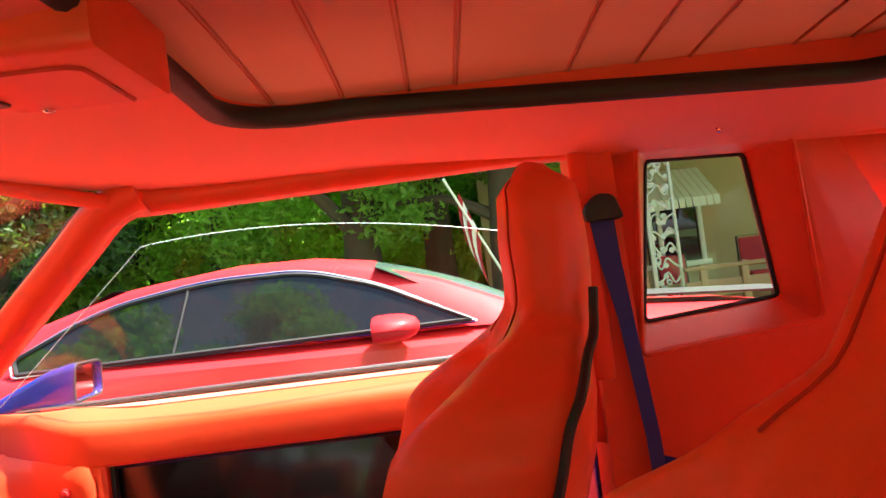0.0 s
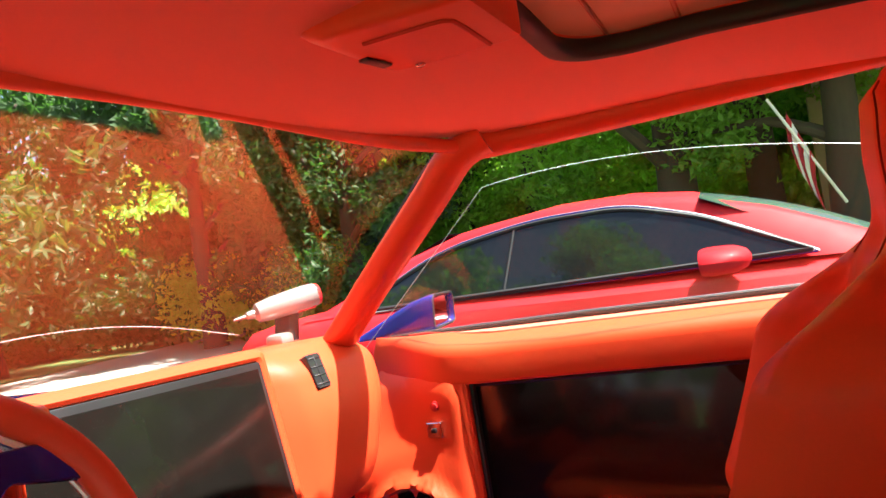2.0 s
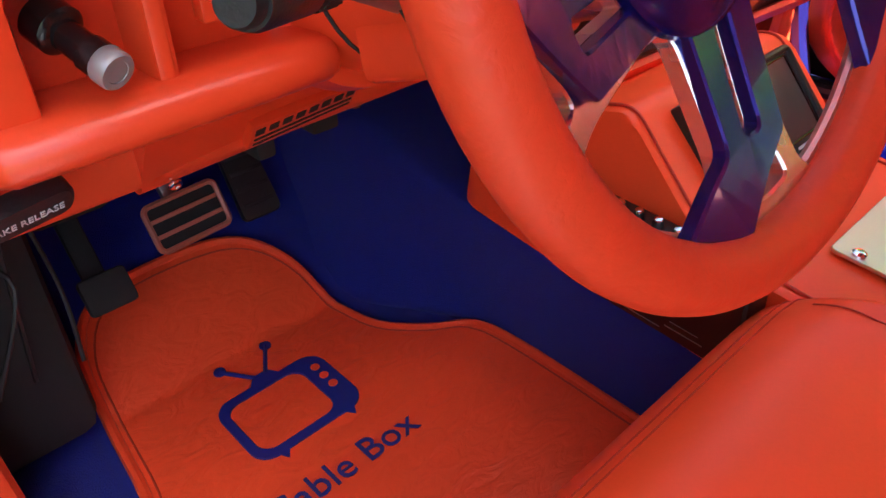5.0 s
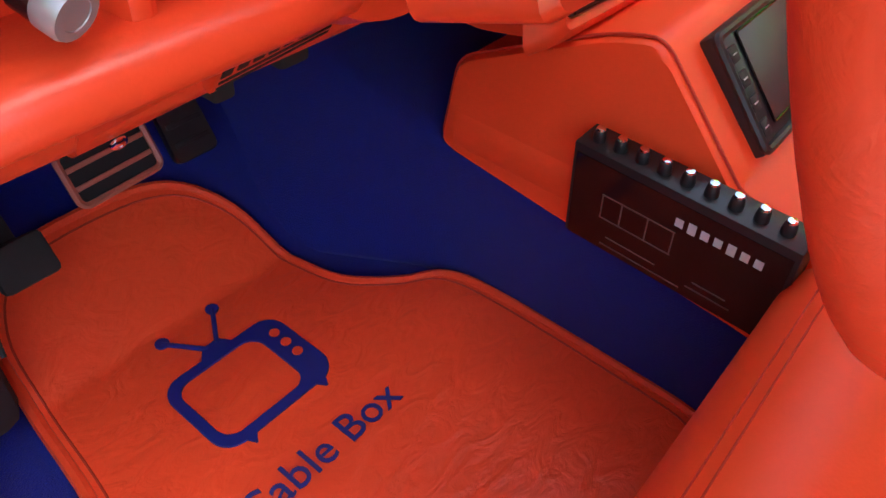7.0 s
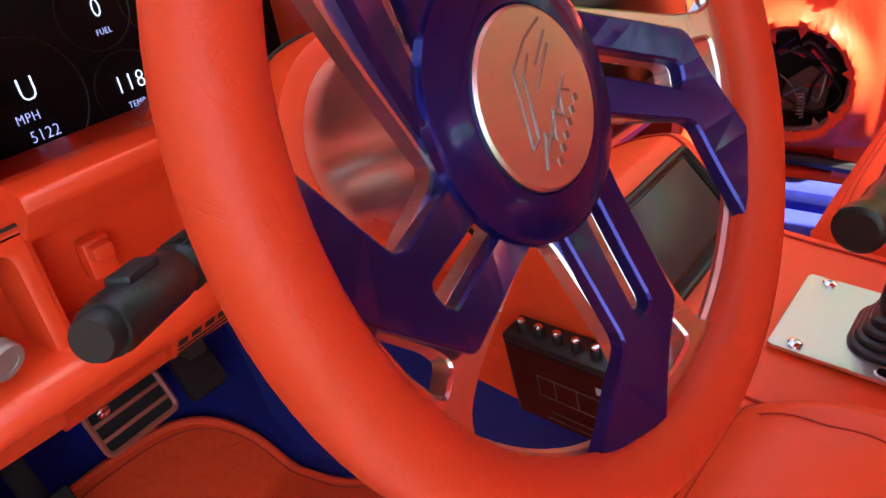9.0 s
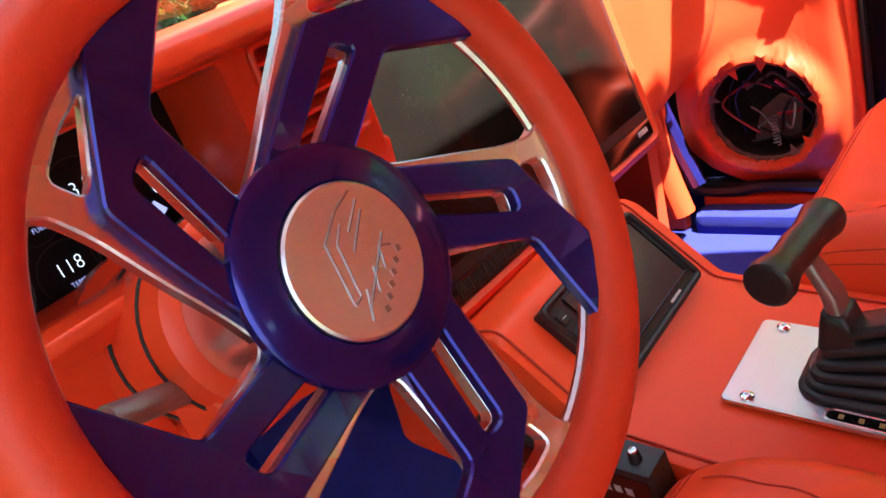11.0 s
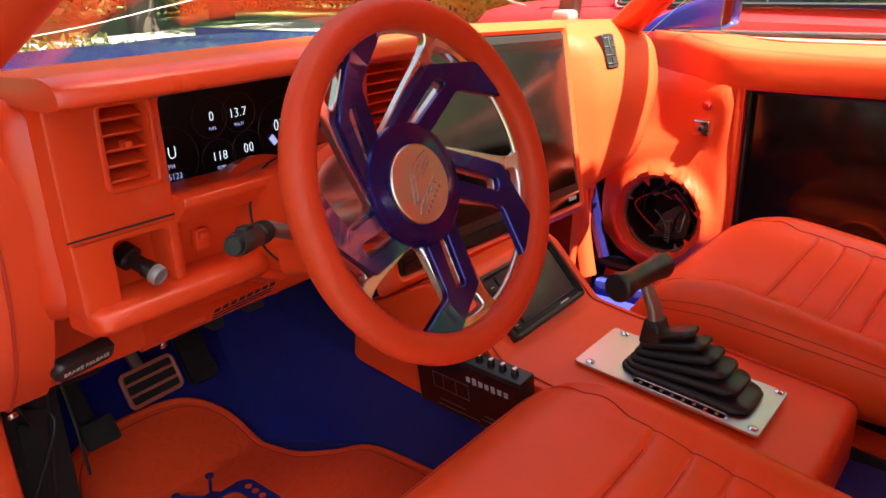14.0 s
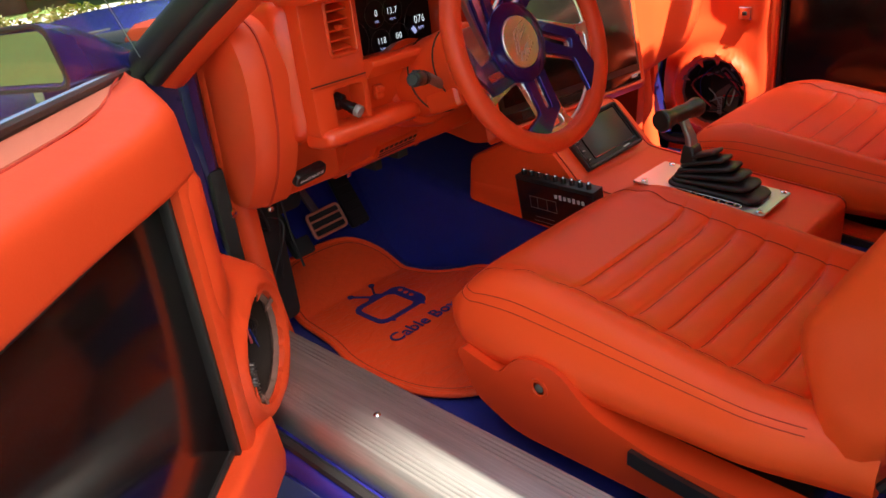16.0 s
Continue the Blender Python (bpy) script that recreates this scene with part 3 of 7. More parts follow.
# hood, wings, bulkhead
def hood(u, v):
    s = 2 * u - 1
    return (s * lerp(0.80, 0.74, v), lerp(1.42 - 0.36 * s * s, 2.75, v), 0.955 - 0.10 * v * v - 0.035 * s * s + 0.012 * math.exp(-((abs(s) - 0.45) / 0.08) ** 2))


part("hood", sheet(hood, 30, 14, 0.012), paint_blue, car, "blue hood")
for s in (1, -1):
    part("wing", loft([[(s * x, y, z) for x, z in ((0.80, 0.905), (0.86, 0.90), (0.905, 0.84), (0.915, 0.60), (0.90, 0.35), (0.80, 0.35))] for y in (1.02 if s > 0 else 1.165, 1.5, 2.0, 2.75)]), paint_blue, car, "blue front wing")
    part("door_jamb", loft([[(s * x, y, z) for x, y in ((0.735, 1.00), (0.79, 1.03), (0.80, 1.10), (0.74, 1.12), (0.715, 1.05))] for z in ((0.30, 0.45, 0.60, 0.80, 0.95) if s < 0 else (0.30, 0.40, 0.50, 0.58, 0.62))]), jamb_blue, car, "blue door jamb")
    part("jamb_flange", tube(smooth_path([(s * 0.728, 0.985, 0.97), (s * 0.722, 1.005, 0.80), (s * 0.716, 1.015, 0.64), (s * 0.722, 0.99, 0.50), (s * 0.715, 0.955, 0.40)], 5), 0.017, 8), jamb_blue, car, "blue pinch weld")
    part("hinge_bolt", lathe([(0.011, 0), (0.011, 0.006), (0.006, 0.009), (0.0005, 0.009)], 6, Matrix.Translation((s * 0.706, 1.000, 0.655)) @ pose(0, 0, 0, 90, 0, 0)), chrome, car)
    part("kick_trim", tube(smooth_path([(s * 0.674, 1.000, 0.95), (s * 0.675, 1.010, 0.80), (s * 0.672, 1.015, 0.63), (s * 0.674, 1.000, 0.48), (s * 0.670, 0.975, 0.36)], 5), 0.020, 10, flat=(1, 1.2)), leather, car, "orange wrapped kick trim")
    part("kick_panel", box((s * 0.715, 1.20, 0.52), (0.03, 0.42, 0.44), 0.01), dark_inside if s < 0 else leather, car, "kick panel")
for x, y, z, sx, sz in ((-0.80, 1.09, 0.84, 0.09, 0.10), (-0.79, 1.085, 0.50, 0.10, 0.12)):
    hg = part("door_hinge", box((x, y, z), (sx, 0.05, sz), 0.008), rubber, car, "black door hinge")
    for dx in (-0.02, 0.022):
        part("hinge_screw", lathe([(0.010, 0), (0.010, 0.006), (0.005, 0.008), (0.0005, 0.008)], 6, Matrix.Translation((x + dx, y - 0.025, z)) @ pose(0, 0, 0, 90, 0, 0)), steel_dull, hg)
for s in (1, -1):
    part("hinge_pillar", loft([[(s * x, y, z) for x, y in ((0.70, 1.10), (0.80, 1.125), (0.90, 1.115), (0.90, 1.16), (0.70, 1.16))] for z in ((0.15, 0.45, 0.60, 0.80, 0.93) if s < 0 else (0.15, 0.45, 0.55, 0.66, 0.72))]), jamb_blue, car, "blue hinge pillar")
part("door_flap", box((0.872, 0.93, 0.325), (0.018, 0.34, 0.21), 0.006), rubber, car, "black rubber flap under the door")
part("hinge_cover", box((0.835, 1.05, 0.62), (0.08, 0.07, 0.60), 0.02), rubber, car, "black rubber hinge cover")
part("door_loom", tube(smooth_path([(-0.74, 1.06, 0.76), (-0.79, 1.02, 0.73), (-0.83, 0.99, 0.74), (-0.86, 0.96, 0.76)], 6), 0.011, 8), rubber, car, "black wiring loom")
part("bulkhead", box((0, 1.56, 0.62), (1.5, 0.03, 0.62)), dark_inside, car, "dark bulkhead")
part("cowl", box((0, 1.36, 0.925), (1.40, 0.20, 0.02), 0.005), rubber, car, "black cowl")

# sill and scuff plate
prof = [(-0.672, 0.345), (-0.672, 0.418)]
x = -0.676
while x > -0.80:
    if -0.705 > x > -0.765:
        prof += [(x, 0.4222), (x - 0.006, 0.4226)]
        x -= 0.008
        continue
    prof += [(x, 0.4215), (x - 0.0015, 0.4232), (x - 0.0045, 0.4232), (x - 0.006, 0.4215)]
    x -= 0.0075
prof += [(-0.812, 0.416), (-0.818, 0.398), (-0.818, 0.345)]
for s, nm in ((1, "driver"), (-1, "passenger")):
    if s < 0:
        part("carpeted_sill", box((0.722, 0.0, 0.31), (0.064, 1.95, 0.07), 0.02), carpet, car, "blue carpeted sill")
        part("sill_trim", box((0.776, 0.0, 0.318), (0.044, 1.95, 0.072), 0.012, 3), leather, car, "orange wrapped sill trim")
        part("sill_seal", tube([(0.80, -0.24, 0.355), (0.80, 0.98, 0.355)], 0.014, 8), rubber, car, "black door seal")
        part("rocker", prism([(0.818, 0.37), (0.85, 0.365), (0.862, 0.34), (0.87, 0.16), (0.80, 0.14), (0.80, 0.37)], "y", -0.95, 1.10, 0.008), paint_blue, car, "blue rocker panel")
        continue
    sc = part("scuff_plate", prism([(s * p[0], p[1]) for p in prof], "y", -0.24, 0.955), scuff_metal, car, "ribbed worn aluminium door sill plate")
    for y in (0.30, 0.62, -0.05):
        screw((-s * 0.745, y, 0.4232), (0, 0, 1), 0.006, "sill_screw", sc)
    part("rocker", prism([(-s * 0.818, 0.37), (-s * 0.85, 0.365), (-s * 0.862, 0.34), (-s * 0.87, 0.16), (-s * 0.80, 0.14), (-s * 0.80, 0.37)], "y", -0.95, 1.10, 0.008), paint_blue, car, "blue rocker panel")
    part("rocker_seal", tube([(-s * 0.835, -0.9, 0.372), (-s * 0.835, 1.0, 0.372)], 0.009, 6), rubber, car, "black sill seal")
    part("floor_side", box((-s * 0.682, 0.0, 0.355), (0.022, 1.95, 0.11), 0.008), carpet, car, "blue carpeted sill side")
part("tunnel", loft([[(q.x, y, q.y) for q in roundpoly([(-0.122 - k * 0.13, 0.30), (-0.121 - k * 0.06, 0.38), (-0.118, h), (-0.08, h + 0.006), (0.12, h + 0.006), (0.178, h), (0.186 + k * 0.04, 0.38), (0.19 + k * 0.11, 0.30)], 0.02)] for y, k, h in ((-1.0, 0.0, 0.40), (0.50, 0.0, 0.425), (0.67, 0.0, 0.442), (0.84, 0.0, 0.458), (0.95, 0.0, 0.468), (1.01, 0.25, 0.476), (1.10, 0.7, 0.49), (1.20, 1.0, 0.51), (1.48, 1.15, 0.60))]), carpet, car, "blue carpeted tunnel")

# ---- doors ----


def build_door(name, m, label, hinge_open):
    """A door in (u along from the hinge, w inwards, z) coordinates."""
    d = thing(name, label, "car door", Matrix.Translation(m.translation))

    def p(nm, bm, mat, par=None, lab="", **k):
        bm.transform(m)
        return part(nm, bm, mat, par or d, lab, **k)

    fwd = 0.0 if hinge_open else 0.055
    # outer skin
    p("outer_skin", loft([[(u, w, z) for w, z in ((-0.078, 0.92), (-0.064, 0.925), (-0.062, 0.90), (-0.062, 0.32), (-0.075, 0.30), (-0.088, 0.45), (-0.092, 0.75))] for u in (0.165 - fwd * 0.6, 0.3, 0.8, 1.28)]), paint_blue, lab="blue outer door skin")
    # shelf along the top, rolling over to the glass panel
    def inner(u):
        """How far the panel stands inwards: it falls away towards the hinge."""
        return -0.050 + 0.135 * smoothstep(0.11 - fwd, 0.345, u)

    def shelf(u):
        a = inner(u) * (1 - 0.10 * smoothstep(0.40, 0.60, u))
        lift = 0.012 * smoothstep(0.42, 0.28, u)
        return roundpoly([(-0.058, 0.925, 0.003), (min(a - 0.02, 0.01), 0.926 + lift, 0.012), (a - 0.006, 0.907 + lift * 0.6, 0.022), (a, 0.83, 0.008), (a - 0.02, 0.826, 0.005), (a - 0.04, 0.826, 0.003), (-0.062, 0.86, 0.003)], 0.008, 4)
    st = [0.150 - fwd, 0.158 - fwd, 0.175 - fwd, 0.20 - fwd * 0.6, 0.23 - fwd * 0.3, 0.26, 0.29, 0.32, 0.36, 0.42, 0.50, 0.60, 0.9, 1.20, 1.25]
    top = p("door_shelf", loft([[(u, q[0], q[1] if u > 0.157 - fwd else 0.87 + (q[1] - 0.87) * 0.7) for q in shelf(u)] for u in st]), leather, lab="orange leather door top")
    p("shelf_seam", tube(smooth_path([(0.20, -0.045, 0.9345), (0.27, -0.02, 0.9365), (0.36, 0.008, 0.930), (0.5, 0.012, 0.925), (0.9, 0.012, 0.925), (1.22, 0.012, 0.925)], 5), 0.0014, 5), thread, top)
    inlay = [(0.19, -0.048), (0.23, -0.036), (0.27, -0.022), (0.32, -0.004), (0.36, 0.006), (0.44, 0.009), (0.60, 0.010), (0.9, 0.010), (1.22, 0.010)]
    p("shelf_inlay", loft([[(u, w, 0.9255 + 0.012 * smoothstep(0.42, 0.28, u) * (w + 0.058) / 0.068 + dz) for w, dz in ((-0.055, -0.004), (-0.055, 0.0012), (w1 - 0.003, 0.0022), (w1, 0.0016), (w1, -0.004))] for u, w1 in inlay]), inlay_vinyl, top, "matt salmon vinyl strip")
    p("window_channel", tube([(0.14, -0.062, 0.930), (0.6, -0.062, 0.934), (1.25, -0.062, 0.934)], 0.008, 8), rubber, lab="black window seal")
    p("belt_moulding", tube([(0.14, -0.078, 0.93), (0.6, -0.078, 0.934), (1.25, -0.078, 0.934)], 0.007, 8), chrome, lab="chrome belt moulding")
    # speaker pod
    cu, cz, n = (0.240, 0.520, 96) if hinge_open else (0.222, 0.525, 96)
    hole_r, stand, spread, rise = (0.087, 0.076, 0.160, (0.57, 0.68)) if hinge_open else (0.096, 0.104, 0.215, (0.60, 0.92))
    def edge_at(a):
        """The pod's outline seen from the hole's middle: rounded oblong, cut back at its upper front."""
        best = 9.0
        for nu, nz, dist in ((1, 0, 0.158), (-1, 0, (0.138 if hinge_open else 0.116) + fwd), (0, 1, 0.345), (0, -1, 0.165), (0.75, -0.66, 0.20), (-0.72, -0.70, 0.135 + fwd * 0.6), (-0.99, 0.137, (0.139 if hinge_open else 0.119) + fwd)):
            c_ = nu * math.cos(a) + nz * math.sin(a)
            if c_ > 1e-3:
                best = min(best, dist / c_)
        return best
    bound = [(cu + edge_at(a) * math.cos(a), cz + edge_at(a) * math.sin(a)) for a in [k * 2 * math.pi / n for k in range(n)]]
    rnd = random.Random(5 if hinge_open else 9)
    jag = [0.0] * n
    for i in range(n):
        jag[i] = 0.006 * rnd.random() * (1 if rnd.random() < 0.55 else 0.1)
    def surf(u, z):
        r = math.hypot(u - cu, z - cz)
        low = stand - 0.008 - 0.080 * (smoothstep(0.106, 0.080, u) if hinge_open else smoothstep(0.070, 0.030, u))
        base = lerp(lerp(low, inner(u) + 0.004, smoothstep(*rise, z)), stand, smoothstep(spread, 0.118, r))
        base -= 0.03 * smoothstep(0.43, 0.36, z)
        base -= 0.022 * max(0.0, (u - 0.34) / 0.04) ** 2
        ring = (0.014 if hinge_open else 0.024) * math.exp(-((r - hole_r - 0.010) / 0.014) ** 2)
        return base + ring
    order = []
    for i, (bu, bz) in enumerate(bound):
        a = math.atan2(bz - cz, bu - cu)
        order.append((a, bu, bz))
    rr = []
    for k in range(15):
        t = (k / 14) ** 1.35
        ring = []
        for i, (a, bu, bz) in enumerate(order):
            r0 = hole_r - jag[i]
            iu, iz = cu + r0 * math.cos(a), cz + r0 * math.sin(a)
            u, z = lerp(iu, bu, t), lerp(iz, bz, t)
            w = surf(u, z)
            if k == 14:
                w = -0.055 if u < 0.34 else 0.0
            elif k == 13:
                w -= 0.010
            ring.append((u, w, z))
        rr.append(ring)
    h1, h2 = hole_r - 0.002, hole_r - 0.006
    rr.insert(0, [(cu + h1 * math.cos(a), surf(cu + h2 * math.cos(a), cz + h2 * math.sin(a)) - 0.014, cz + h1 * math.sin(a)) for a, *_ in order])
    pod = p("speaker_pod", loft(rr, cap=False), leather, lab="orange leather pod round a torn empty speaker hole")
    p("torn_edge", loft([[(cu + (hole_r - 0.008 + dr + 0.004 * rnd.random()) * math.cos(a), surf(cu + h2 * math.cos(a), cz + h2 * math.sin(a)) - 0.004 - dw, cz + (hole_r - 0.008 + dr + 0.004 * rnd.random()) * math.sin(a)) for a, *_ in order] for dr, dw in ((0.0, 0.0), (-0.002, 0.008), (0.004, 0.014), (0.012, 0.010), (0.010, 0.002))], loop=True), chip_board, pod, "torn brown board edge")
    # cup behind the hole, coloured near-black brown so that it looks deep
    p("speaker_void", lathe([(hole_r + 0.007, -0.012), (hole_r + 0.004, -0.085), (0.07, -0.125), (0.0005, -0.125)], 28, Matrix.Translation((cu, stand - 0.004, cz)) @ pose(0, 0, 0, -90, 0, 0), cap=False), dark_brown, pod, "dark hole in the door")
    for k in range(9 if hinge_open else 11):
        a0 = rnd.uniform(0, 6.28)
        pts = [(cu + 0.086 * math.cos(a0 + j * 0.8) * rnd.uniform(0.25, 1.0), stand - 0.052 + 0.035 * rnd.random(), cz + 0.086 * math.sin(a0 + j * 0.8) * rnd.uniform(0.25, 1.0)) for j in range(4)]
        p("wire", tube(smooth_path(pts, 6), rnd.choice((0.0016, 0.0024, 0.0032)), 6), (bare_red, steel_dull, rubber, logo_blue, rubber, steel_dull, rubber, dark_brown)[k % 8], pod)
    coil = [(cu + 0.012 + 0.006 * math.cos(q * 1.2), stand - 0.019 + 0.006 * math.sin(q * 1.2), cz - 0.02 - 0.0012 * q) for q in range(44)]
    p("spring", tube(coil, 0.0014, 5), steel_dull, pod, "small steel spring")
    for k in range(7):
        a0 = -1.2 + k * 0.62 + rnd.uniform(-0.2, 0.2)
        tip = hole_r - 0.026 + 0.012 * rnd.random()
        p("torn_flap", loft([[(cu + r_ * math.cos(a0 + da), surf(cu + (hole_r + 0.002) * math.cos(a0), cz + (hole_r + 0.002) * math.sin(a0)) - dw, cz + r_ * math.sin(a0 + da)) for r_, da, dw in ((hole_r + 0.003, -0.10, 0.004), (hole_r + 0.003, 0.11, 0.004), (tip, 0.03, 0.012 + off))] for off in (0.0, 0.003)]), leather if k % 3 else chip_board, pod, "torn leather edge")
    p("loose_board", prism([(cu - 0.05, cz - 0.085), (cu + 0.035, cz - 0.085), (cu + 0.045, cz - 0.02), (cu + 0.01, cz + 0.005), (cu - 0.03, cz - 0.025)], "y", 0.030 if hinge_open else 0.02, 0.036 if hinge_open else 0.026, 0.008), chip_board, pod, "loose brown board inside the door")
    # panel round the glossy screen
    def bar(z0, z1, w0, w1):
        return roundpoly([(0.0, z0), (w0, z0, 0.02), (w1, z1, 0.012), (0.0, z1)], 0.004, 4)
    low = p("lower_trim", loft([[(u, q[0], q[1]) for q in bar(0.335, 0.440, 0.10, 0.09)] for u in (0.30, 0.5, 0.9, 1.25)]), leather, lab="orange leather lower door trim")
    p("rear_trim", loft([[(u, q[0], q[1]) for q in bar(0.425, 0.84, 0.085, 0.085)] for u in (1.0, 1.02, 1.23, 1.25)]), leather, lab="orange leather rear door trim")
    p("front_trim", loft([[(u, q[0], q[1]) for q in bar(0.425, 0.84, 0.082 * k, 0.084 * k)] for u, k in ((0.33, 0.92), (0.35, 0.98), (0.372, 1.0), (0.379, 0.96))]), leather, lab="orange leather screen surround")
    scr = p("door_screen", box((0.69, 0.052, 0.634), (0.63, 0.008, 0.394), 0.002), gloss_black, lab="large glossy black panel set in the door")
    p("screen_frame", tube([(0.38, 0.058, 0.445), (0.38, 0.058, 0.824), (1.0, 0.058, 0.824), (1.0, 0.058, 0.445)], 0.006, 6, closed=True), rubber, scr, "black rubber screen surround")
    p("screen_gap", box((0.385, 0.062, 0.634), (0.009, 0.016, 0.396), 0.002), rubber, scr, "black gap at the screen edge")
    p("lower_seal", tube(smooth_path([(0.045, 0.05, 0.72), (0.037, 0.085, 0.62), (0.026, 0.095, 0.54), (0.021, 0.095, 0.46), (0.035, 0.095, 0.405), (0.076, 0.095, 0.37), (0.145, 0.095, 0.365), (0.262, 0.095, 0.375), (0.7, 0.09, 0.34), (1.25, 0.08, 0.33)] if not hinge_open else [(0.125 - fwd, -0.05, 0.88), (0.105 - fwd, -0.045, 0.75), (0.092 - fwd, -0.03, 0.60), (0.088 - fwd, 0.0, 0.46), (0.11 - fwd * 0.7, 0.03, 0.37), (0.18, 0.05, 0.335), (0.6, 0.06, 0.315), (1.25, 0.06, 0.31)], 5), 0.013, 8), rubber, lab="black door seal")
    if hinge_open:
        p("torn_slot", loft([[(u, inner(u) + dw, z) for u, z in ((0.240, 0.750), (0.238, 0.712), (0.220, 0.682), (0.222, 0.700), (0.226, 0.722))] for dw in (-0.02, 0.006)]), dark_inside, lab="dark torn slot in the leather")
        p("front_edge", tube(smooth_path([(0.150, -0.055, 0.90), (0.136, -0.05, 0.82), (0.122, -0.045, 0.72), (0.112, -0.045, 0.64)], 5), 0.007, 7), chip_board, lab="frayed front edge of the panel")
        return d, p
    sw = p("lock_switch", prism([(0.279, 0.724), (0.315, 0.724), (0.315, 0.758), (0.279, 0.758)], "y", 0.070, 0.100, 0.003, 0.003), chrome, lab="chrome window switch")
    p("switch_key", box((0.297, 0.101, 0.741), (0.012, 0.006, 0.010), 0.002), black_plastic, sw)
    p("lock_button", lathe([(0.011, 0), (0.011, 0.004), (0.0075, 0.005), (0.0075, 0.010), (0.0005, 0.011)], 18, Matrix.Translation((0.302, 0.086, 0.790)) @ pose(0, 0, 0, -90, 0, 0)), bare_red, lab="red lock button")
    return d, p


RIGHT = Matrix(((0, -1, 0, 0.85), (-1, 0, 0, 1.05), (0, 0, 1, 0.0), (0, 0, 0, 1)))
th = radians(49)
LEFT = Matrix(((-math.sin(th), math.cos(th), 0, -0.685), (-math.cos(th), -math.sin(th), 0, 1.00), (0, 0, 1, 0.0), (0, 0, 0, 1)))
_, pd = build_door("passenger_door", RIGHT, "closed passenger door with orange leather and black panel", False)
_, dd = build_door("driver_door", LEFT, "open driver door with orange leather and black panel", True)


def window_pane(u, v):
    """Half lowered frameless door glass: straight front edge, arched top."""
    lo = (lerp(0.06, 1.24, u), -0.066, 0.90)
    hgt = min(0.36 * min(1.0, u * 2.6 + 0.02), 0.215 + 0.13 * math.sin(math.pi * min(1, u * 0.75 + 0.12)))
    return (lo[0] + 0.0 * v, -0.066 + 0.10 * v * hgt / 0.3, 0.90 + hgt * v)


pane = pd("window_glass", sheet(window_pane, 40, 6, 0.004), side_glass, None, "partly lowered clear door glass", shadow=False)
pd("glass_edge", tube([Vector(window_pane(i / 40, 1.0)) for i in range(41)], 0.0009, 5), edge_glass, pane)
pane = dd("window_glass", sheet(window_pane, 40, 6, 0.004), side_glass, None, "partly lowered clear door glass", shadow=False)
dd("glass_edge", tube([Vector(window_pane(i / 40, 1.0)) for i in range(41)], 0.0009, 5), edge_glass, pane)
for pp in (pd, dd):
    mir = pp("door_mirror", loft([[(u, -0.070 - w, z) for w, z in roundpoly([(w0, z0), (w1, z0 + 0.004), (w1 + 0.006, z1), (w0 + 0.012, z1 + 0.002)], min(0.018, (z1 - z0) * 0.3), 4)] for u, w0, w1, z0, z1 in ((0.045, 0.0, 0.020, 0.928, 0.940), (0.085, 0.0, 0.050, 0.928, 0.958), (0.140, 0.0, 0.095, 0.929, 0.985), (0.195, 0.004, 0.125, 0.931, 1.008), (0.240, 0.008, 0.142, 0.933, 1.018), (0.252, 0.010, 0.142, 0.934, 1.018), (0.2525, 0.016, 0.136, 0.940, 1.012), (0.240, 0.019, 0.133, 0.943, 1.009))]), paint_blue, None, "blue wedge-shaped door mirror")
    pp("mirror_rim", tube([(0.251, -0.070 - w, z) for w, z in roundpoly([(0.013, 0.937), (0.139, 0.941), (0.145, 1.015), (0.025, 1.017)], 0.016, 5)], 0.0035, 7, closed=True), rubber, mir, "black mirror rim")
    pp("mirror_glass", prism([(-0.089, 0.943), (-0.203, 0.947), (-0.208, 1.009), (-0.099, 1.010)], "x", 0.238, 0.243, 0.012), mirror_glass, mir, "mirror glass")

# ---- dashboard ----
dash = thing("dashboard", "orange leather dashboard with painted instrument pod", "dashboard", pose(0, 1.0, 0.6))


def dash_section(x):
    """Left half of the pad: (y, z) loop at x."""
    back = 0.962 if -0.615 < x < -0.119 else 0.0
    return [(max(back, 0.955), 0.655, 0.02), (max(back, 0.905), 0.72, 0.03), (max(back, 0.875), 0.80, 0.03), (max(back, 0.865), 0.90, 0.03), (max(back, 0.885), 0.965, 0.035), (max(back + 0.01, 0.95), 0.985, 0.03), (1.25, 0.965, 0.02), (1.30, 0.93, 0.01), (1.20, 0.66, 0.02)]


def scaled(sec, y0, z0, k):
    return [(y0 + (p[0] - y0) * k, z0 + (p[1] - z0) * k, p[2]) for p in sec]


rings = []
for x, k in ((-0.694, 0.86), (-0.690, 0.94), (-0.676, 0.985), (-0.65, 1.0), (-0.616, 1.0), (-0.612, 1.0), (-0.3, 1.0), (-0.12, 1.0)):
    rings.append([(x, q[0], q[1]) for q in roundpoly(scaled(dash_section(x), 1.08, 0.82, k), 0.02, 4)])
pad = part("dash_pad", loft(rings), leather, dash, "orange leather dash pad")
part("end_seam", tube([(-0.655, q[0], q[1]) for q in roundpoly(scaled(dash_section(0), 1.08, 0.82, 1.004), 0.02, 4)][:26], 0.002, 5), thread, pad)

# instrument pod: hood, face with openings, lower tower round the knob
pod = part("instrument_pod", prism([(0.975, 1.008, 0.01), (0.800, 1.017, 0.02), (0.774, 1.011, 0.014), (0.769, 0.993, 0.007), (0.800, 0.987, 0.003), (0.975, 0.987, 0.003)], "x", -0.617, -0.116, 0.01, 0.006), orange_plastic, dash, "painted orange hood over the gauges")


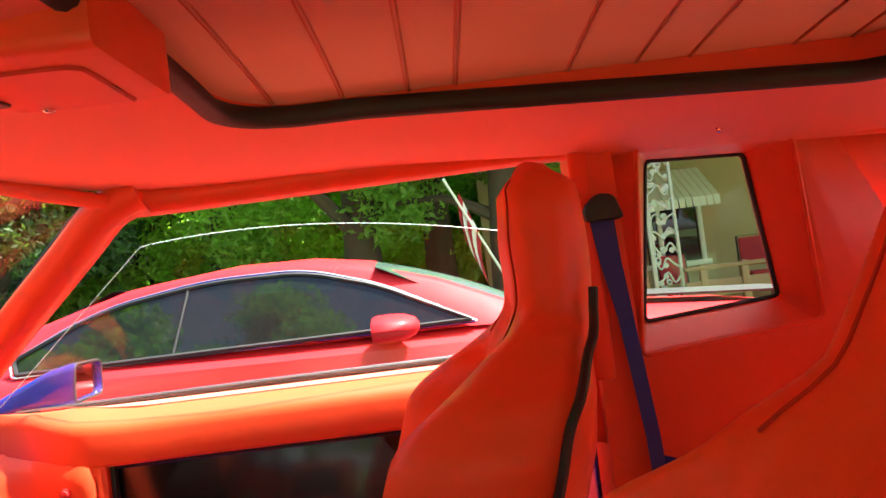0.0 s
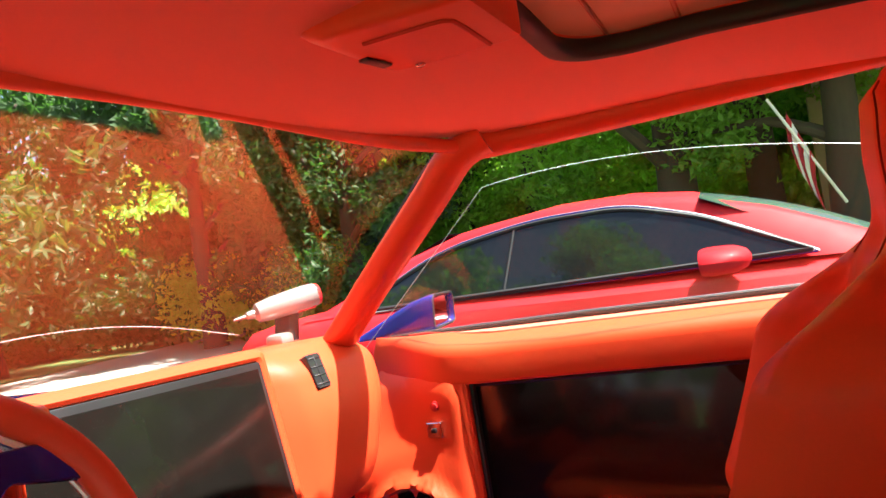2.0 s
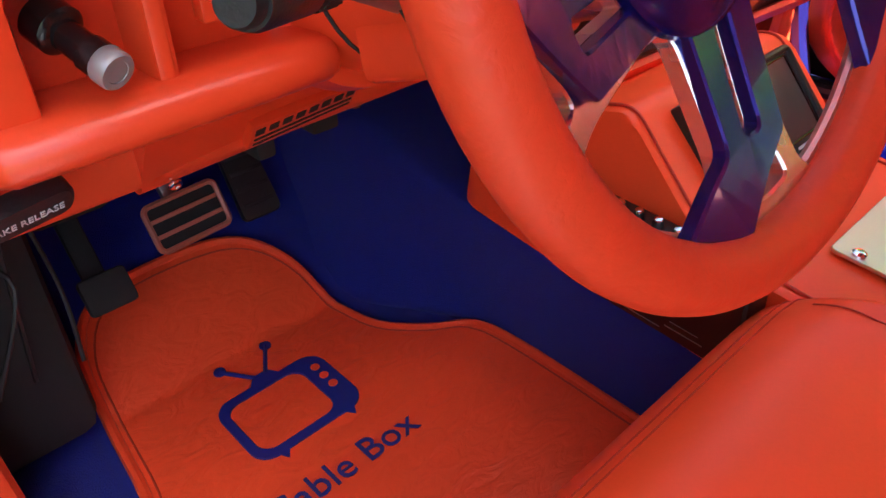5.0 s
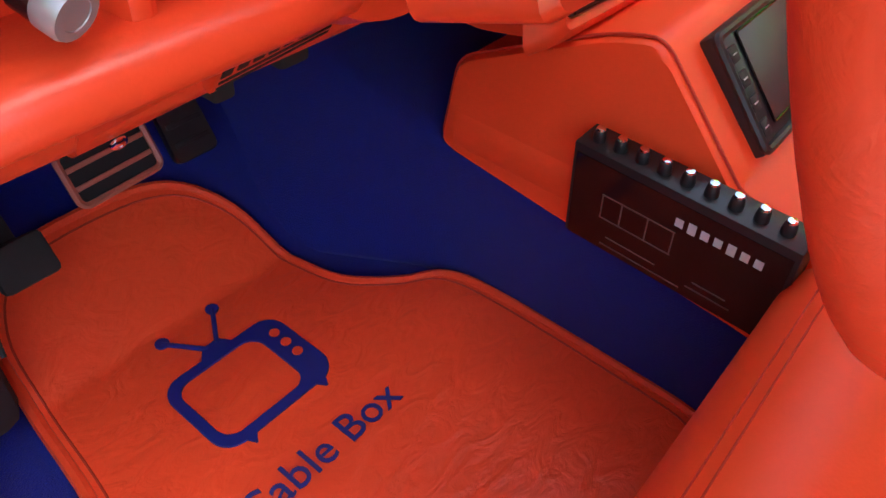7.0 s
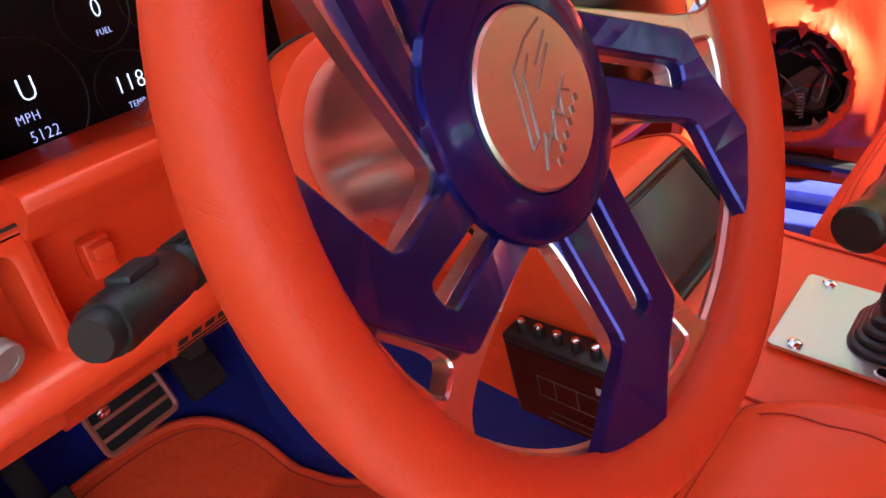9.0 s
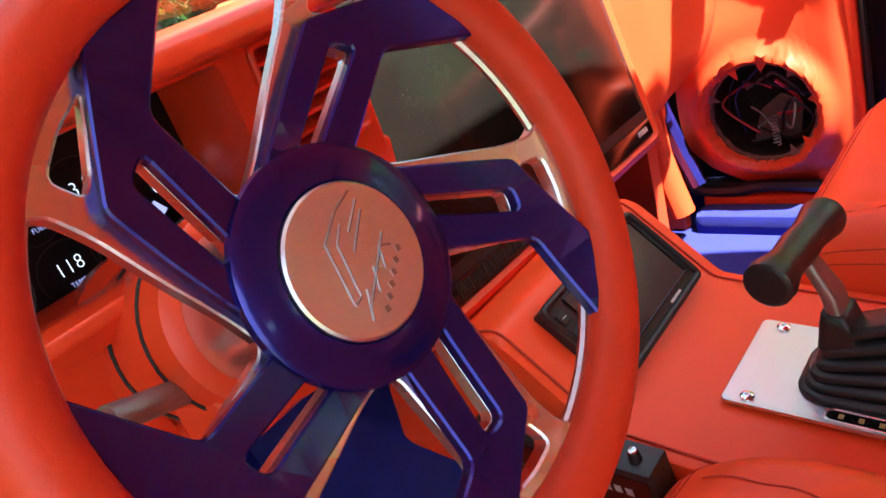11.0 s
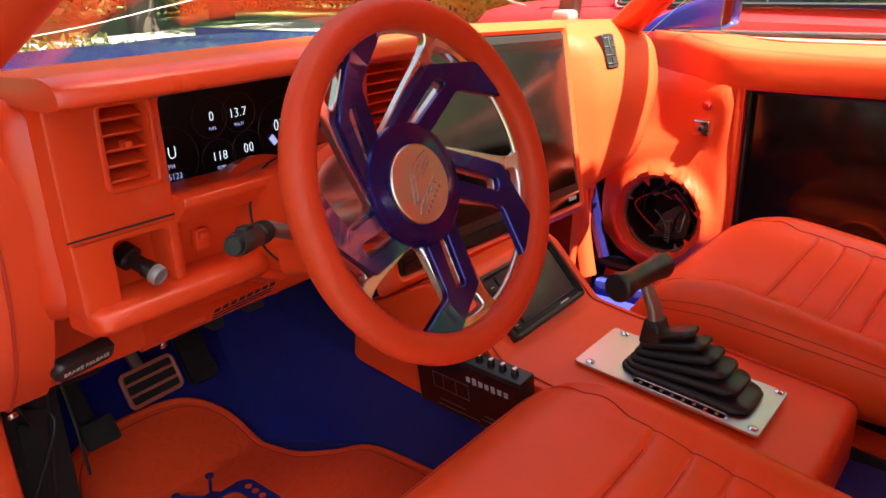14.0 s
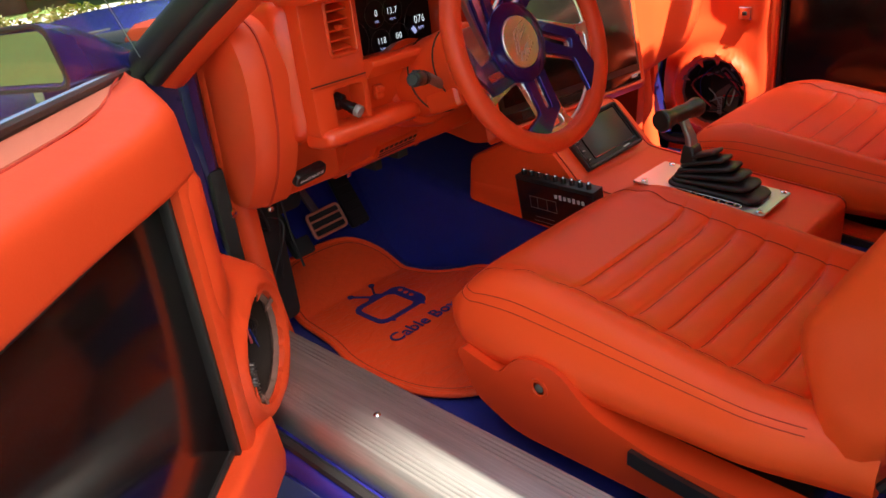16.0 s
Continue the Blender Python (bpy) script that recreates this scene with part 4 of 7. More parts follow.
def face_plate(outer, holes, y0, y1, bev=0.004):
    """A panel in x and z with openings through it and a chamfer round each edge."""
    bm = bmesh.new()
    fronts, backs = [], []
    for k, lp_ in enumerate([outer] + list(holes)):
        rows = [[bm.verts.new((q[0], y0, q[1])) for q in inset(lp_, bev if k == 0 else -bev)], [bm.verts.new((q[0], y0 + bev * 0.3, q[1])) for q in inset(lp_, bev * 0.3 if k == 0 else -bev * 0.3)], [bm.verts.new((q[0], y0 + bev, q[1])) for q in lp_], [bm.verts.new((q[0], y1, q[1])) for q in lp_]]
        for t, b in zip(rows, rows[1:]):
            for i in range(len(lp_)):
                n_ = (i + 1) % len(lp_)
                bm.faces.new((t[i], t[n_], b[n_], b[i]))
        fronts.append(rows[0])
        backs.append(rows[-1])
    for group in (fronts, backs):
        edges = [bm.edges.get((t[i], t[(i + 1) % len(t)])) for t in group for i in range(len(t))]
        bmesh.ops.triangle_fill(bm, use_beauty=True, use_dissolve=False, edges=edges)
    return bm


def inset(loop, d):
    """The loop's points moved inwards (or outwards, d below zero) by d."""
    n_ = len(loop)
    area = sum(loop[i][0] * loop[(i + 1) % n_][1] - loop[(i + 1) % n_][0] * loop[i][1] for i in range(n_))
    sgn = 1 if area > 0 else -1
    out = []
    for i in range(n_):
        a, b = Vector(loop[i - 1][:2]), Vector(loop[(i + 1) % n_][:2])
        t = (b - a).normalized()
        out.append(Vector(loop[i][:2]) + Vector((-t.y, t.x)) * sgn * d)
    return out


def oblong(x0, x1, z0, z1, r=0.006):
    return roundpoly([(x0, z0), (x1, z0), (x1, z1), (x0, z1)], r, 5)


part("pod_face", face_plate(oblong(-0.610, -0.116, 0.8545, 0.9895, 0.004), [oblong(-0.558, -0.512, 0.905, 0.979), oblong(-0.497, -0.243, 0.8585, 0.9815), oblong(-0.211, -0.131, 0.890, 0.979)], 0.830, 0.936), orange_plastic, pod, "orange face with gauge and vent openings")
part("vent_rim", tube([(q.x, 0.8295, q.y) for q in oblong(-0.562, -0.508, 0.901, 0.983, 0.008)], 0.0032, 8, closed=True), orange_plastic, pod)
part("vent_rim", tube([(q.x, 0.8295, q.y) for q in oblong(-0.215, -0.127, 0.886, 0.983, 0.008)], 0.0032, 8, closed=True), orange_plastic, pod)
part("gauge_ledge", prism([(0.822, 0.885), (0.806, 0.882, 0.003), (0.806, 0.873, 0.003), (0.826, 0.853), (0.836, 0.853), (0.836, 0.884)], "x", -0.500, -0.240, 0.002, 0.002), orange_plastic, pod, "orange ledge under the gauges")
tower = part("pod_tower", face_plate(roundpoly([(-0.608, 0.772, 0.022), (-0.496, 0.772, 0.004), (-0.496, 0.862, 0.003), (-0.610, 0.862, 0.003)], 0.004, 6), [oblong(-0.569, -0.509, 0.783, 0.851, 0.008)], 0.829, 0.965), orange_plastic, pod, "orange housing round the lamp knob")
part("recess_back", box((-0.539, 0.872, 0.817), (0.066, 0.006, 0.074), 0.001), orange_plastic, tower)
part("pod_flank", loft([[(x, y, z) for x, y in roundpoly([(-0.632 + e, 0.872 + 2 * e, 0.016), (-0.602, 0.856 + 2 * e, 0.010), (-0.602, 0.985, 0.004), (-0.632 + e, 0.985, 0.004)], 0.008, 4)] for z, e in ((0.762, 0.020), (0.775, 0.007), (0.80, 0.001), (0.90, 0.0), (0.975, 0.0), (0.992, 0.006))]), orange_plastic, pod, "rounded side of the pod")
part("pod_ledge", loft([[(x, 0.874 + (q[0] - 0.874) * k, 0.776 + (q[1] - 0.776) * k) for q in roundpoly([(0.874, 0.790), (0.826, 0.792, 0.006), (0.813, 0.784, 0.008), (0.812, 0.770, 0.008), (0.828, 0.760, 0.010), (0.874, 0.758)], 0.006, 4)] for x, k in ((-0.606, 0.72), (-0.602, 0.9), (-0.592, 1.0), (-0.45, 1.0), (-0.408, 0.98), (-0.400, 0.90), (-0.396, 0.70))]), orange_plastic, pod, "rounded ledge along the pod's foot")
part("pod_lower_middle", prism([(0.836, 0.868), (0.858, 0.815), (0.866, 0.79), (0.868, 0.764), (0.93, 0.764), (0.93, 0.868)], "x", -0.4955, -0.235, 0.006, 0.004), orange_plastic, pod)
part("pod_lower_right", prism([(0.836, 0.868), (0.846, 0.80), (0.855, 0.74), (0.93, 0.73), (0.93, 0.868)], "x", -0.24, -0.105, 0.006, 0.004), orange_plastic, pod)
part("pod_joint", tube([(-0.611, 0.8292, 0.8632), (-0.497, 0.8292, 0.8632)], 0.0010, 5), dark_inside, pod)
for xa, xb, z0, z1, cnt in ((-0.556, -0.514, 0.912, 0.972, 5), (-0.209, -0.133, 0.896, 0.972, 7)):
    v = part("air_vent", box(((xa + xb) / 2, 0.905, 0.937), (xb - xa, 0.03, z1 - z0 + 0.012), 0.002), dark_inside, pod, "louvred orange air vent")
    for i in range(cnt):
        part("louvre", box((0, 0, 0), (xb - xa, 0.034, 0.0036), 0.001, 1, pose((xa + xb) / 2, 0.852, lerp(z0, z1, i / (cnt - 1)), 16, 0, 0)), orange_plastic, v)
part("vent_tab", box((-0.536, 0.834, 0.942), (0.008, 0.014, 0.008), 0.002), orange_plastic, pod)

# gauge cluster
CL = frame_of((-0.368, 0.930, 0.926), (1, 0, 0), (0, 0, 1))
cluster = part("gauge_panel", box((0, 0, -0.003), (0.262, 0.142, 0.008), 0.002, 2, CL @ pose(0, -0.004, -0.004)), cluster_black, dash, "black digital gauge cluster")


def dial(x, y, r):
    part("gauge_ring", tube([CL @ Vector((x + r * math.cos(q * math.pi / 24), y + r * math.sin(q * math.pi / 24), 0.0004)) for q in range(48)], 0.0005, 5, closed=True), black_plastic, cluster)


for gx, gy, r in ((-0.072, -0.034, 0.040), (-0.010, 0.006, 0.024), (0.032, 0.006, 0.024), (-0.004, -0.045, 0.024), (0.040, -0.042, 0.024), (0.100, -0.026, 0.042)):
    dial(gx, gy, r)
for nm, x, z, txt, size, mt in (("speed_digit", -0.434, 0.900, "U", 0.021, digit_white), ("speed_unit", -0.440, 0.8845, "MPH", 0.0085, digit_blue), ("trip_digits", -0.434, 0.8725, "5122", 0.0105, digit_blue), ("fuel_digit", -0.376, 0.933, "0", 0.0165, digit_white), ("fuel_unit", -0.376, 0.919, "FUEL", 0.0055, digit_blue), ("volt_digits", -0.338, 0.932, "13.7", 0.0165, digit_white), ("volt_unit", -0.338, 0.918, "VOLTS", 0.0055, digit_blue), ("temp_digits", -0.371, 0.884, "118", 0.0165, digit_white), ("temp_unit", -0.371, 0.870, "TEMP", 0.0060, digit_blue), ("oil_digits", -0.328, 0.886, "00", 0.0175, digit_white), ("oil_unit", -0.328, 0.872, "OIL", 0.0060, digit_blue), ("rev_digits", -0.272, 0.906, "076", 0.021, digit_white), ("rev_unit", -0.270, 0.890, "RPM", 0.0085, digit_blue)):
    part(nm, words(txt, size, 0.0003, CL @ Matrix.Diagonal((0.82, 1, 1, 1)) @ pose((x + 0.368) / 0.82, z - 0.926, 0.0012), 1.12, size * 0.022), mt, cluster, smooth=False)
part("rev_needle", box((0, 0, 0), (0.008, 0.013, 0.0008), 0.0, 1, CL @ pose(0.079, -0.037, 0.002, 0, 0, 35)), digit_blue, cluster)

# switches on the pod
KN = frame_of((-0.545, 0.848, 0.824), (0.95, 0.28, 0), (0.05, -0.42, 1))
kn = part("headlamp_knob", lathe([(0.0135, -0.012), (0.0135, 0.001), (0.0115, 0.003), (0.0085, 0.004), (0.0085, 0.020), (0.0098, 0.021), (0.0098, 0.030)], 28, KN), gloss_black, dash, "black headlamp knob")
part("knob_cap", lathe([(0.0096, 0.030), (0.0104, 0.031), (0.0104, 0.0385), (0.0096, 0.040), (0.0062, 0.040), (0.0060, 0.0395), (0.0005, 0.0395)], 28, KN), silver_plastic, kn, "silver knob cap")
part("rocker_switch", merge(box((-0.464, 0.848, 0.822), (0.016, 0.012, 0.024), 0.002), box((-0.464, 0.840, 0.827), (0.012, 0.010, 0.009), 0.002)), orange_plastic, dash, "small orange rocker switch")
# lower trim panel
part("lower_panel", loft([[(x, q[0], q[1]) for q in roundpoly([(0.895 + 0.05 * k, 0.766), (0.926 + 0.05 * k, 0.722), (0.950 + 0.03 * k, 0.686), (0.972 + 0.03 * k, 0.652 + 0.006 * k), (0.984 + 0.03 * k, 0.648 + 0.006 * k), (1.04, 0.69), (1.04, 0.766)], 0.008, 3)] for x, k in ((-0.49, 0.0), (-0.30, 0.25), (-0.20, 0.5), (-0.11, 0.6))]), orange_plastic, dash, "painted orange lower dash panel")
VT = frame_of((-0.347, 0.958, 0.679), (1, 0.06, 0.02), (0, -0.56, 0.83))
lv = part("lower_vent", box((0, 0, 0), (0.112, 0.030, 0.010), 0.002, 2, VT), orange_plastic, dash, "orange slotted lower vent")
for i in range(8):
    part("slot", box((0, 0, 0), (0.0098, 0.0085, 0.0012), 0.0006, 1, VT @ pose(-0.0475 + i * 0.0136, 0.0062, 0.0052)), dark_inside, lv)
for y_ in (-0.0035, -0.0100):
    part("long_slot", box((0, 0, 0), (0.104, 0.0030, 0.0012), 0.0006, 1, VT @ pose(0, y_, 0.0052)), dark_inside, lv)
BR = frame_of((-0.583, 0.920, 0.700), (1, 0.1, 0.05), (0, -0.5, 1))
br = part("brake_release", prism([(-0.036, -0.012), (0.036, -0.012), (0.036, 0.012), (-0.036, 0.012)], "z", -0.01, 0.006, 0.010, 0.003), black_plastic, dash, "black brake release pull")
br.data.transform(PLACE[br].inverted() @ BR @ PLACE[br])
part("brake_release_text", words("BRAKE RELEASE", 0.0078, 0.0003, BR @ pose(0, -0.002, 0.0065)), silver_print, br, smooth=False)
for c in ((-0.462, 0.973, 0.650), (-0.27, 0.985, 0.652), (-0.655, 0.95, 0.655)):
    screw(c, (0, -0.8, -0.5), 0.006, "trim_screw", dash)
under = part("under_dash", merge(box((-0.42, 1.12, 0.70), (0.54, 0.20, 0.06), 0.01), box((-0.30, 1.02, 0.645), (0.03, 0.05, 0.03), 0.004), box((-0.36, 1.03, 0.640), (0.02, 0.05, 0.04), 0.004), box((-0.62, 1.15, 0.50), (0.13, 0.14, 0.30), 0.02), box((-0.50, 1.20, 0.60), (0.10, 0.08, 0.12), 0.02)), dark_inside, dash, "dark brackets under the dash")
rw = random.Random(3)
for k in range(7):
    x0 = -0.69 + 0.02 * k
    pts = [(x0 + rw.uniform(-0.03, 0.03), 1.03 + 0.05 * rw.random(), 0.66 - 0.055 * j + 0.03 * math.sin(j * 2 + k)) for j in range(4)]
    part("wire", tube(smooth_path(pts, 6), 0.0022, 6), (rubber, steel_dull, rubber, rubber, rubber, rubber, rubber)[k], under)

# ---- passenger half of the dash with the television ----
TVM = frame_of((0.148, 0.903, 0.812), (1.0, 0.015, -0.045), (0.03, 0.18, 1.0))
TW, TH = 0.552, 0.338


def tv_face(x, y, z=0.0):
    return TVM @ Vector((x, y, z))


def right_section(x):
    t = max(0.0, min(1.0, (x - 0.44) / 0.29))
    b = math.sin(t * math.pi * 0.5)
    lowz = lerp(0.625, 0.662, b)
    bulge = -0.060 * math.sin(min(1.0, t * 1.25) * math.pi * 0.5) * (1 - 0.5 * max(0.0, (t - 0.8) / 0.2))
    sh = 0.02 * (x - 0.15)
    rec = 0.045 * smoothstep(0.465, 0.435, x)
    return [(0.965, lowz - 0.015, 0.02), (0.89 + bulge * 0.2, lowz, 0.02), (0.882 + rec + bulge * 0.6, lowz + 0.06, 0.05), (0.898 + rec + bulge, 0.85 - sh, 0.06), (0.920 + rec * 0.7 + bulge * 0.7, 0.945 - sh, 0.03), (0.965, 0.985 - sh, 0.03), (1.10, 0.980 - sh, 0.03), (1.34, 0.955, 0.01), (1.22, 0.66, 0.02)]


rings = []
for x, k in ((-0.118, 1.0), (0.0, 1.0), (0.2, 1.0), (0.40, 1.0), (0.45, 1.0), (0.48, 1.0), (0.51, 1.0), (0.54, 1.0), (0.57, 1.0), (0.60, 1.0), (0.63, 1.0), (0.655, 0.995), (0.675, 0.98), (0.69, 0.95), (0.70, 0.90), (0.705, 0.82)):
    out = smoothstep(0.60, 0.70, x)
    rings.append([(x + 0.092 * out * smoothstep(0.70, 0.95, q[1]), q[0], q[1]) for q in roundpoly(scaled(right_section(x), 1.06, 0.81, k), 0.02, 5)])
rp = part("right_pad", loft(rings), leather, dash, "orange leather dash pad round the television")
# surround lip in front of the screen
fr = []
for (hx, hy, z) in ((TW / 2 + 0.034, TH / 2 + 0.026, -0.010), (TW / 2 + 0.024, TH / 2 + 0.018, 0.008), (TW / 2 + 0.010, TH / 2 + 0.008, 0.014), (TW / 2 + 0.003, TH / 2 + 0.002, 0.010), (TW / 2 + 0.002, TH / 2 + 0.001, -0.02)):
    fr.append([tv_face(a, b, z) for a, b in rrect(0, 0, hx, hy, 0.012, 48)])
part("screen_surround", loft(fr, cap=False), leather, rp, "orange wrapped screen surround")
vent = part("side_vent", prism([(-0.019, -0.036), (0.019, -0.036), (0.019, 0.036), (-0.019, 0.036)], "z", -0.03, 0.003, 0.006, 0.002), black_plastic, dash, "black side air vent")
VM = frame_of((0.552, 0.885, 0.922), (1, -0.17, -0.02), (0.06, 0.34, 1))
vent.data.transform(PLACE[vent].inverted() @ VM @ PLACE[vent])
for i in range(4):
    part("louvre", box((0, 0, 0), (0.034, 0.003, 0.006), 0.0008, 1, VM @ pose(0, -0.026 + 0.0175 * i, 0.0015, 20, 0, 0)), rubber, vent)
part("vent_divider", box((0, 0, 0), (0.003, 0.062, 0.005), 0.0008, 1, VM @ pose(0, 0, 0.002)), rubber, vent)
screw((0.715, 0.925, 0.655), (-0.4, -0.9, 0), 0.007, "dash_screw", dash)
part("lower_right_panel", box((0.33, 1.02, 0.615), (0.68, 0.05, 0.08), 0.015), leather, dash, "orange lower dash")
part("kick_flap", prism([(0.968, 0.66), (0.988, 0.33), (1.05, 0.32), (1.12, 0.66)], "x", 0.585, 0.622, 0.02), leather, dash, "orange kick panel")

tv = thing("television", "black flat television set in the dash", "television", TVM)
part("bezel", box((0, 0, 0), (TW, TH, 0.026), 0.003), black_plastic, tv, world_space=False)
part("screen", box((0, 0.014, 0.0125), (TW - 0.022, TH - 0.054, 0.003), 0.001), screen_black, tv, "dusty black screen", world_space=False)
part("chin", box((0, -TH / 2 + 0.014, 0.0135), (TW - 0.008, 0.024, 0.003), 0.001), gloss_black, tv, world_space=False)
part("maker_badge", merge(*[box((TW / 2 - 0.045 + 0.0075 * i, -TH / 2 + 0.014, 0.0155), (0.0052, 0.007, 0.001)) for i in range(4)]), silver_print, tv, "small silver maker badge", world_space=False)
part("grille", merge(*[box((-0.08 + 0.0045 * i, -TH / 2 + 0.014, 0.0153), (0.002, 0.016, 0.001)) for i in range(-30, 20)]), rubber, tv, world_space=False)

# ---- steering wheel and column ----
WM = frame_of((-0.3442, 0.6082, 0.8968), (1, 0, 0), (0, math.sin(radians(18.3)), math.cos(radians(18.3))))
wheel = thing("steering_wheel", "orange leather steering wheel with blue twisted spokes", "steering wheel", WM)
rimpath = [(0.165 * math.cos(a), 0.165 * math.sin(a), 0) for a in [k * 2 * math.pi / 96 for k in range(96)]]
part("rim", tube(rimpath, 0.0158, 18, closed=True), rim_leather, wheel, "orange leather rim", world_space=False)
part("rim_core", tube([(0.1505 * math.cos(a), 0.1505 * math.sin(a), -0.009) for a in [k * 2 * math.pi / 96 for k in range(96)]], 0.0036, 8, closed=True), brushed, wheel, "polished metal ring inside the rim", world_space=False)
part("rim_seam", tube([(0.1565 * math.cos(a), 0.1565 * math.sin(a), -0.0125) for a in [k * 2 * math.pi / 96 for k in range(96)]], 0.0015, 5, closed=True), thread, wheel, world_space=False)
DISH = -0.033


def on_wheel(x, y, lift):
    r = math.hypot(x, y)
    return Vector((x, y, DISH * max(0.0, min(1.0, (0.150 - r) / 0.09)) + lift))


def plate(outline, lift, thick, holes=(), rot=0.0, bev=0.0):
    """A flat polygon with holes and chamfered rims, laid on the dished wheel."""
    bm = bmesh.new()
    c, s = math.cos(rot), math.sin(rot)

    def put(p, l):
        return bm.verts.new(on_wheel(p[0] * c - p[1] * s, p[0] * s + p[1] * c, l))
    tops, bots = [], []
    for k, lp_ in enumerate([outline] + list(holes)):
        n_ = len(lp_)
        rows = [[put(q, lift) for q in (inset(lp_, bev if k == 0 else -bev) if bev else lp_)]]
        if bev:
            rows.append([put(q, lift - bev) for q in lp_])
        rows.append([put(q, lift - thick) for q in lp_])
        for t, b in zip(rows, rows[1:]):
            for i in range(n_):
                j = (i + 1) % n_
                bm.faces.new((t[i], t[j], b[j], b[i]))
        tops.append(rows[0])
        bots.append(rows[-1])
    for group in (tops, bots):
        edges = []
        for t in group:
            for i in range(len(t)):
                edges.append(bm.edges.get((t[i], t[(i + 1) % len(t)])))
        bmesh.ops.triangle_fill(bm, use_beauty=True, use_dissolve=False, edges=edges)
    return bm


def dense(pts, r=0.004, seg=3, step=0.012):
    ps = roundpoly(pts, r, seg)
    out = []
    for i, p in enumerate(ps):
        q = ps[(i + 1) % len(ps)]
        k = max(1, int((q - p).length / step))
        out += [p.lerp(q, j / k) for j in range(k)]
    return out


BLADE = [(-0.024, 0.048, 0.001), (0.021, 0.0915, 0.003), (0.0445, 0.1128, 0.004), (0.1095, 0.1055, 0.001), (0.140, 0.0625, 0.001), (0.082, 0.0825, 0.006), (0.041, 0.044, 0.001), (0.0, 0.040, 0.001)]
SLOT = [(0.0085, 0.0575), (0.0545, 0.0985), (0.0665, 0.0905), (0.0225, 0.0545)]
FRAME = [(-0.044, 0.036, 0.001), (-0.032, 0.048, 0.008), (-0.008, 0.069, 0.01), (0.017, 0.0975, 0.01), (0.0365, 0.1185, 0.01), (0.047, 0.1345, 0.006), (0.045, 0.1455, 0.001), (0.064, 0.138, 0.001), (0.090, 0.123, 0.001), (0.112, 0.104, 0.001), (0.104, 0.099, 0.001), (0.082, 0.086, 0.004), (0.047, 0.046, 0.006), (0.047, 0.036, 0.001), (0.0, 0.038, 0.001)]
TRI = [(0.0530, 0.1165, 0.003), (0.0600, 0.1295, 0.005), (0.0775, 0.1205, 0.004), (0.0930, 0.1080, 0.003), (0.0600, 0.1130, 0.003)]
for k in range(5):
    rot = radians(-72 * k)
    f = part("spoke_frame", plate(dense(FRAME), -0.0035, 0.010, (dense(TRI, 0.004), dense(SLOT, 0.004)), rot, 0.0012), polished, wheel, "polished aluminium spoke edge", world_space=False, smooth=False)
    part("spoke_blade", plate(dense(BLADE), 0.0035, 0.0075, (dense(SLOT, 0.005),), rot, 0.0012), candy_blue, f, "candy blue spoke face", world_space=False, smooth=False)
part("hub_ring", lathe([(0.052, -0.042), (0.061, -0.036), (0.0645, -0.031), (0.0635, -0.0265), (0.060, -0.0245), (0.0425, -0.0225), (0.041, -0.0245), (0.0005, -0.0245)], 64), candy_blue, wheel, "blue hub ring", world_space=False)
cap = part("horn_cap", lathe([(0.0410, -0.0255), (0.0410, -0.0215), (0.0395, -0.0202), (0.0005, -0.0202)], 64), brushed, wheel, "brushed aluminium horn cap with an engraved emblem", world_space=False)
for pts in ([(-0.017, -0.018), (-0.012, 0.016), (0.004, 0.027), (0.018, 0.032)], [(-0.011, -0.016), (-0.006, 0.012), (0.002, 0.020)], [(0.000, 0.004), (0.018, 0.020)], [(0.004, 0.014), (0.019, 0.026)], [(-0.017, -0.018), (-0.011, -0.016)], [(-0.010, -0.024), (0.022, 0.004)], [(-0.013, -0.030), (-0.006, -0.015), (0.000, -0.021), (0.005, -0.008), (0.011, -0.013), (0.015, -0.001), (0.022, -0.004)]):
    part("engraving", tube([(p[0] * 0.97, p[1] * 0.97, -0.0201) for p in pts], 0.0008, 5), steel_dull, cap, world_space=False)
for i in range(6):
    part("engraving", box((-0.002 + 0.0052 * i, -0.029 + 0.0042 * i, -0.0200), (0.0030, 0.0034, 0.0008), 0.0, 1), steel_dull, cap, world_space=False)
part("hub_cone", lathe([(0.048, -0.045), (0.050, -0.058), (0.053, -0.120), (0.053, -0.125)], 40), polished, wheel, "polished hub adapter", world_space=False)

column = thing("steering_column", "orange steering column with black indicator stalk", "steering column", WM)
part("shroud", lathe([(0.056, -0.126), (0.064, -0.130), (0.067, -0.145), (0.066, -0.20), (0.067, -0.26), (0.068, -0.34)], 40), orange_plastic, column, "orange column shroud", world_space=False)
part("shroud_box", prism([(-0.062, -0.065), (0.058, -0.065), (0.052, 0.0), (-0.055, 0.0)], "z", -0.215, -0.135, 0.012, 0.006), orange_plastic, column, world_space=False)
part("shroud_collar", lathe([(0.074, -0.335), (0.080, -0.30), (0.078, -0.275), (0.070, -0.270)], 40), orange_plastic, column, world_space=False)
for r_, z_ in ((0.0672, -0.158), (0.0672, -0.225), (0.0705, -0.268)):
    part("shroud_joint", tube([(r_ * math.cos(a), r_ * math.sin(a), z_) for a in [k * 2 * math.pi / 40 for k in range(40)]], 0.0016, 5, closed=True), dark_inside, column, world_space=False)
stalk = part("indicator_stalk", tube([WM @ Vector((-0.055, -0.02, -0.165)), (-0.455, 0.735, 0.853)], 0.0085, 12), steel_dull, column, "turn signal stalk")
SA = Vector((-0.80, -0.57, 0.19)).normalized()
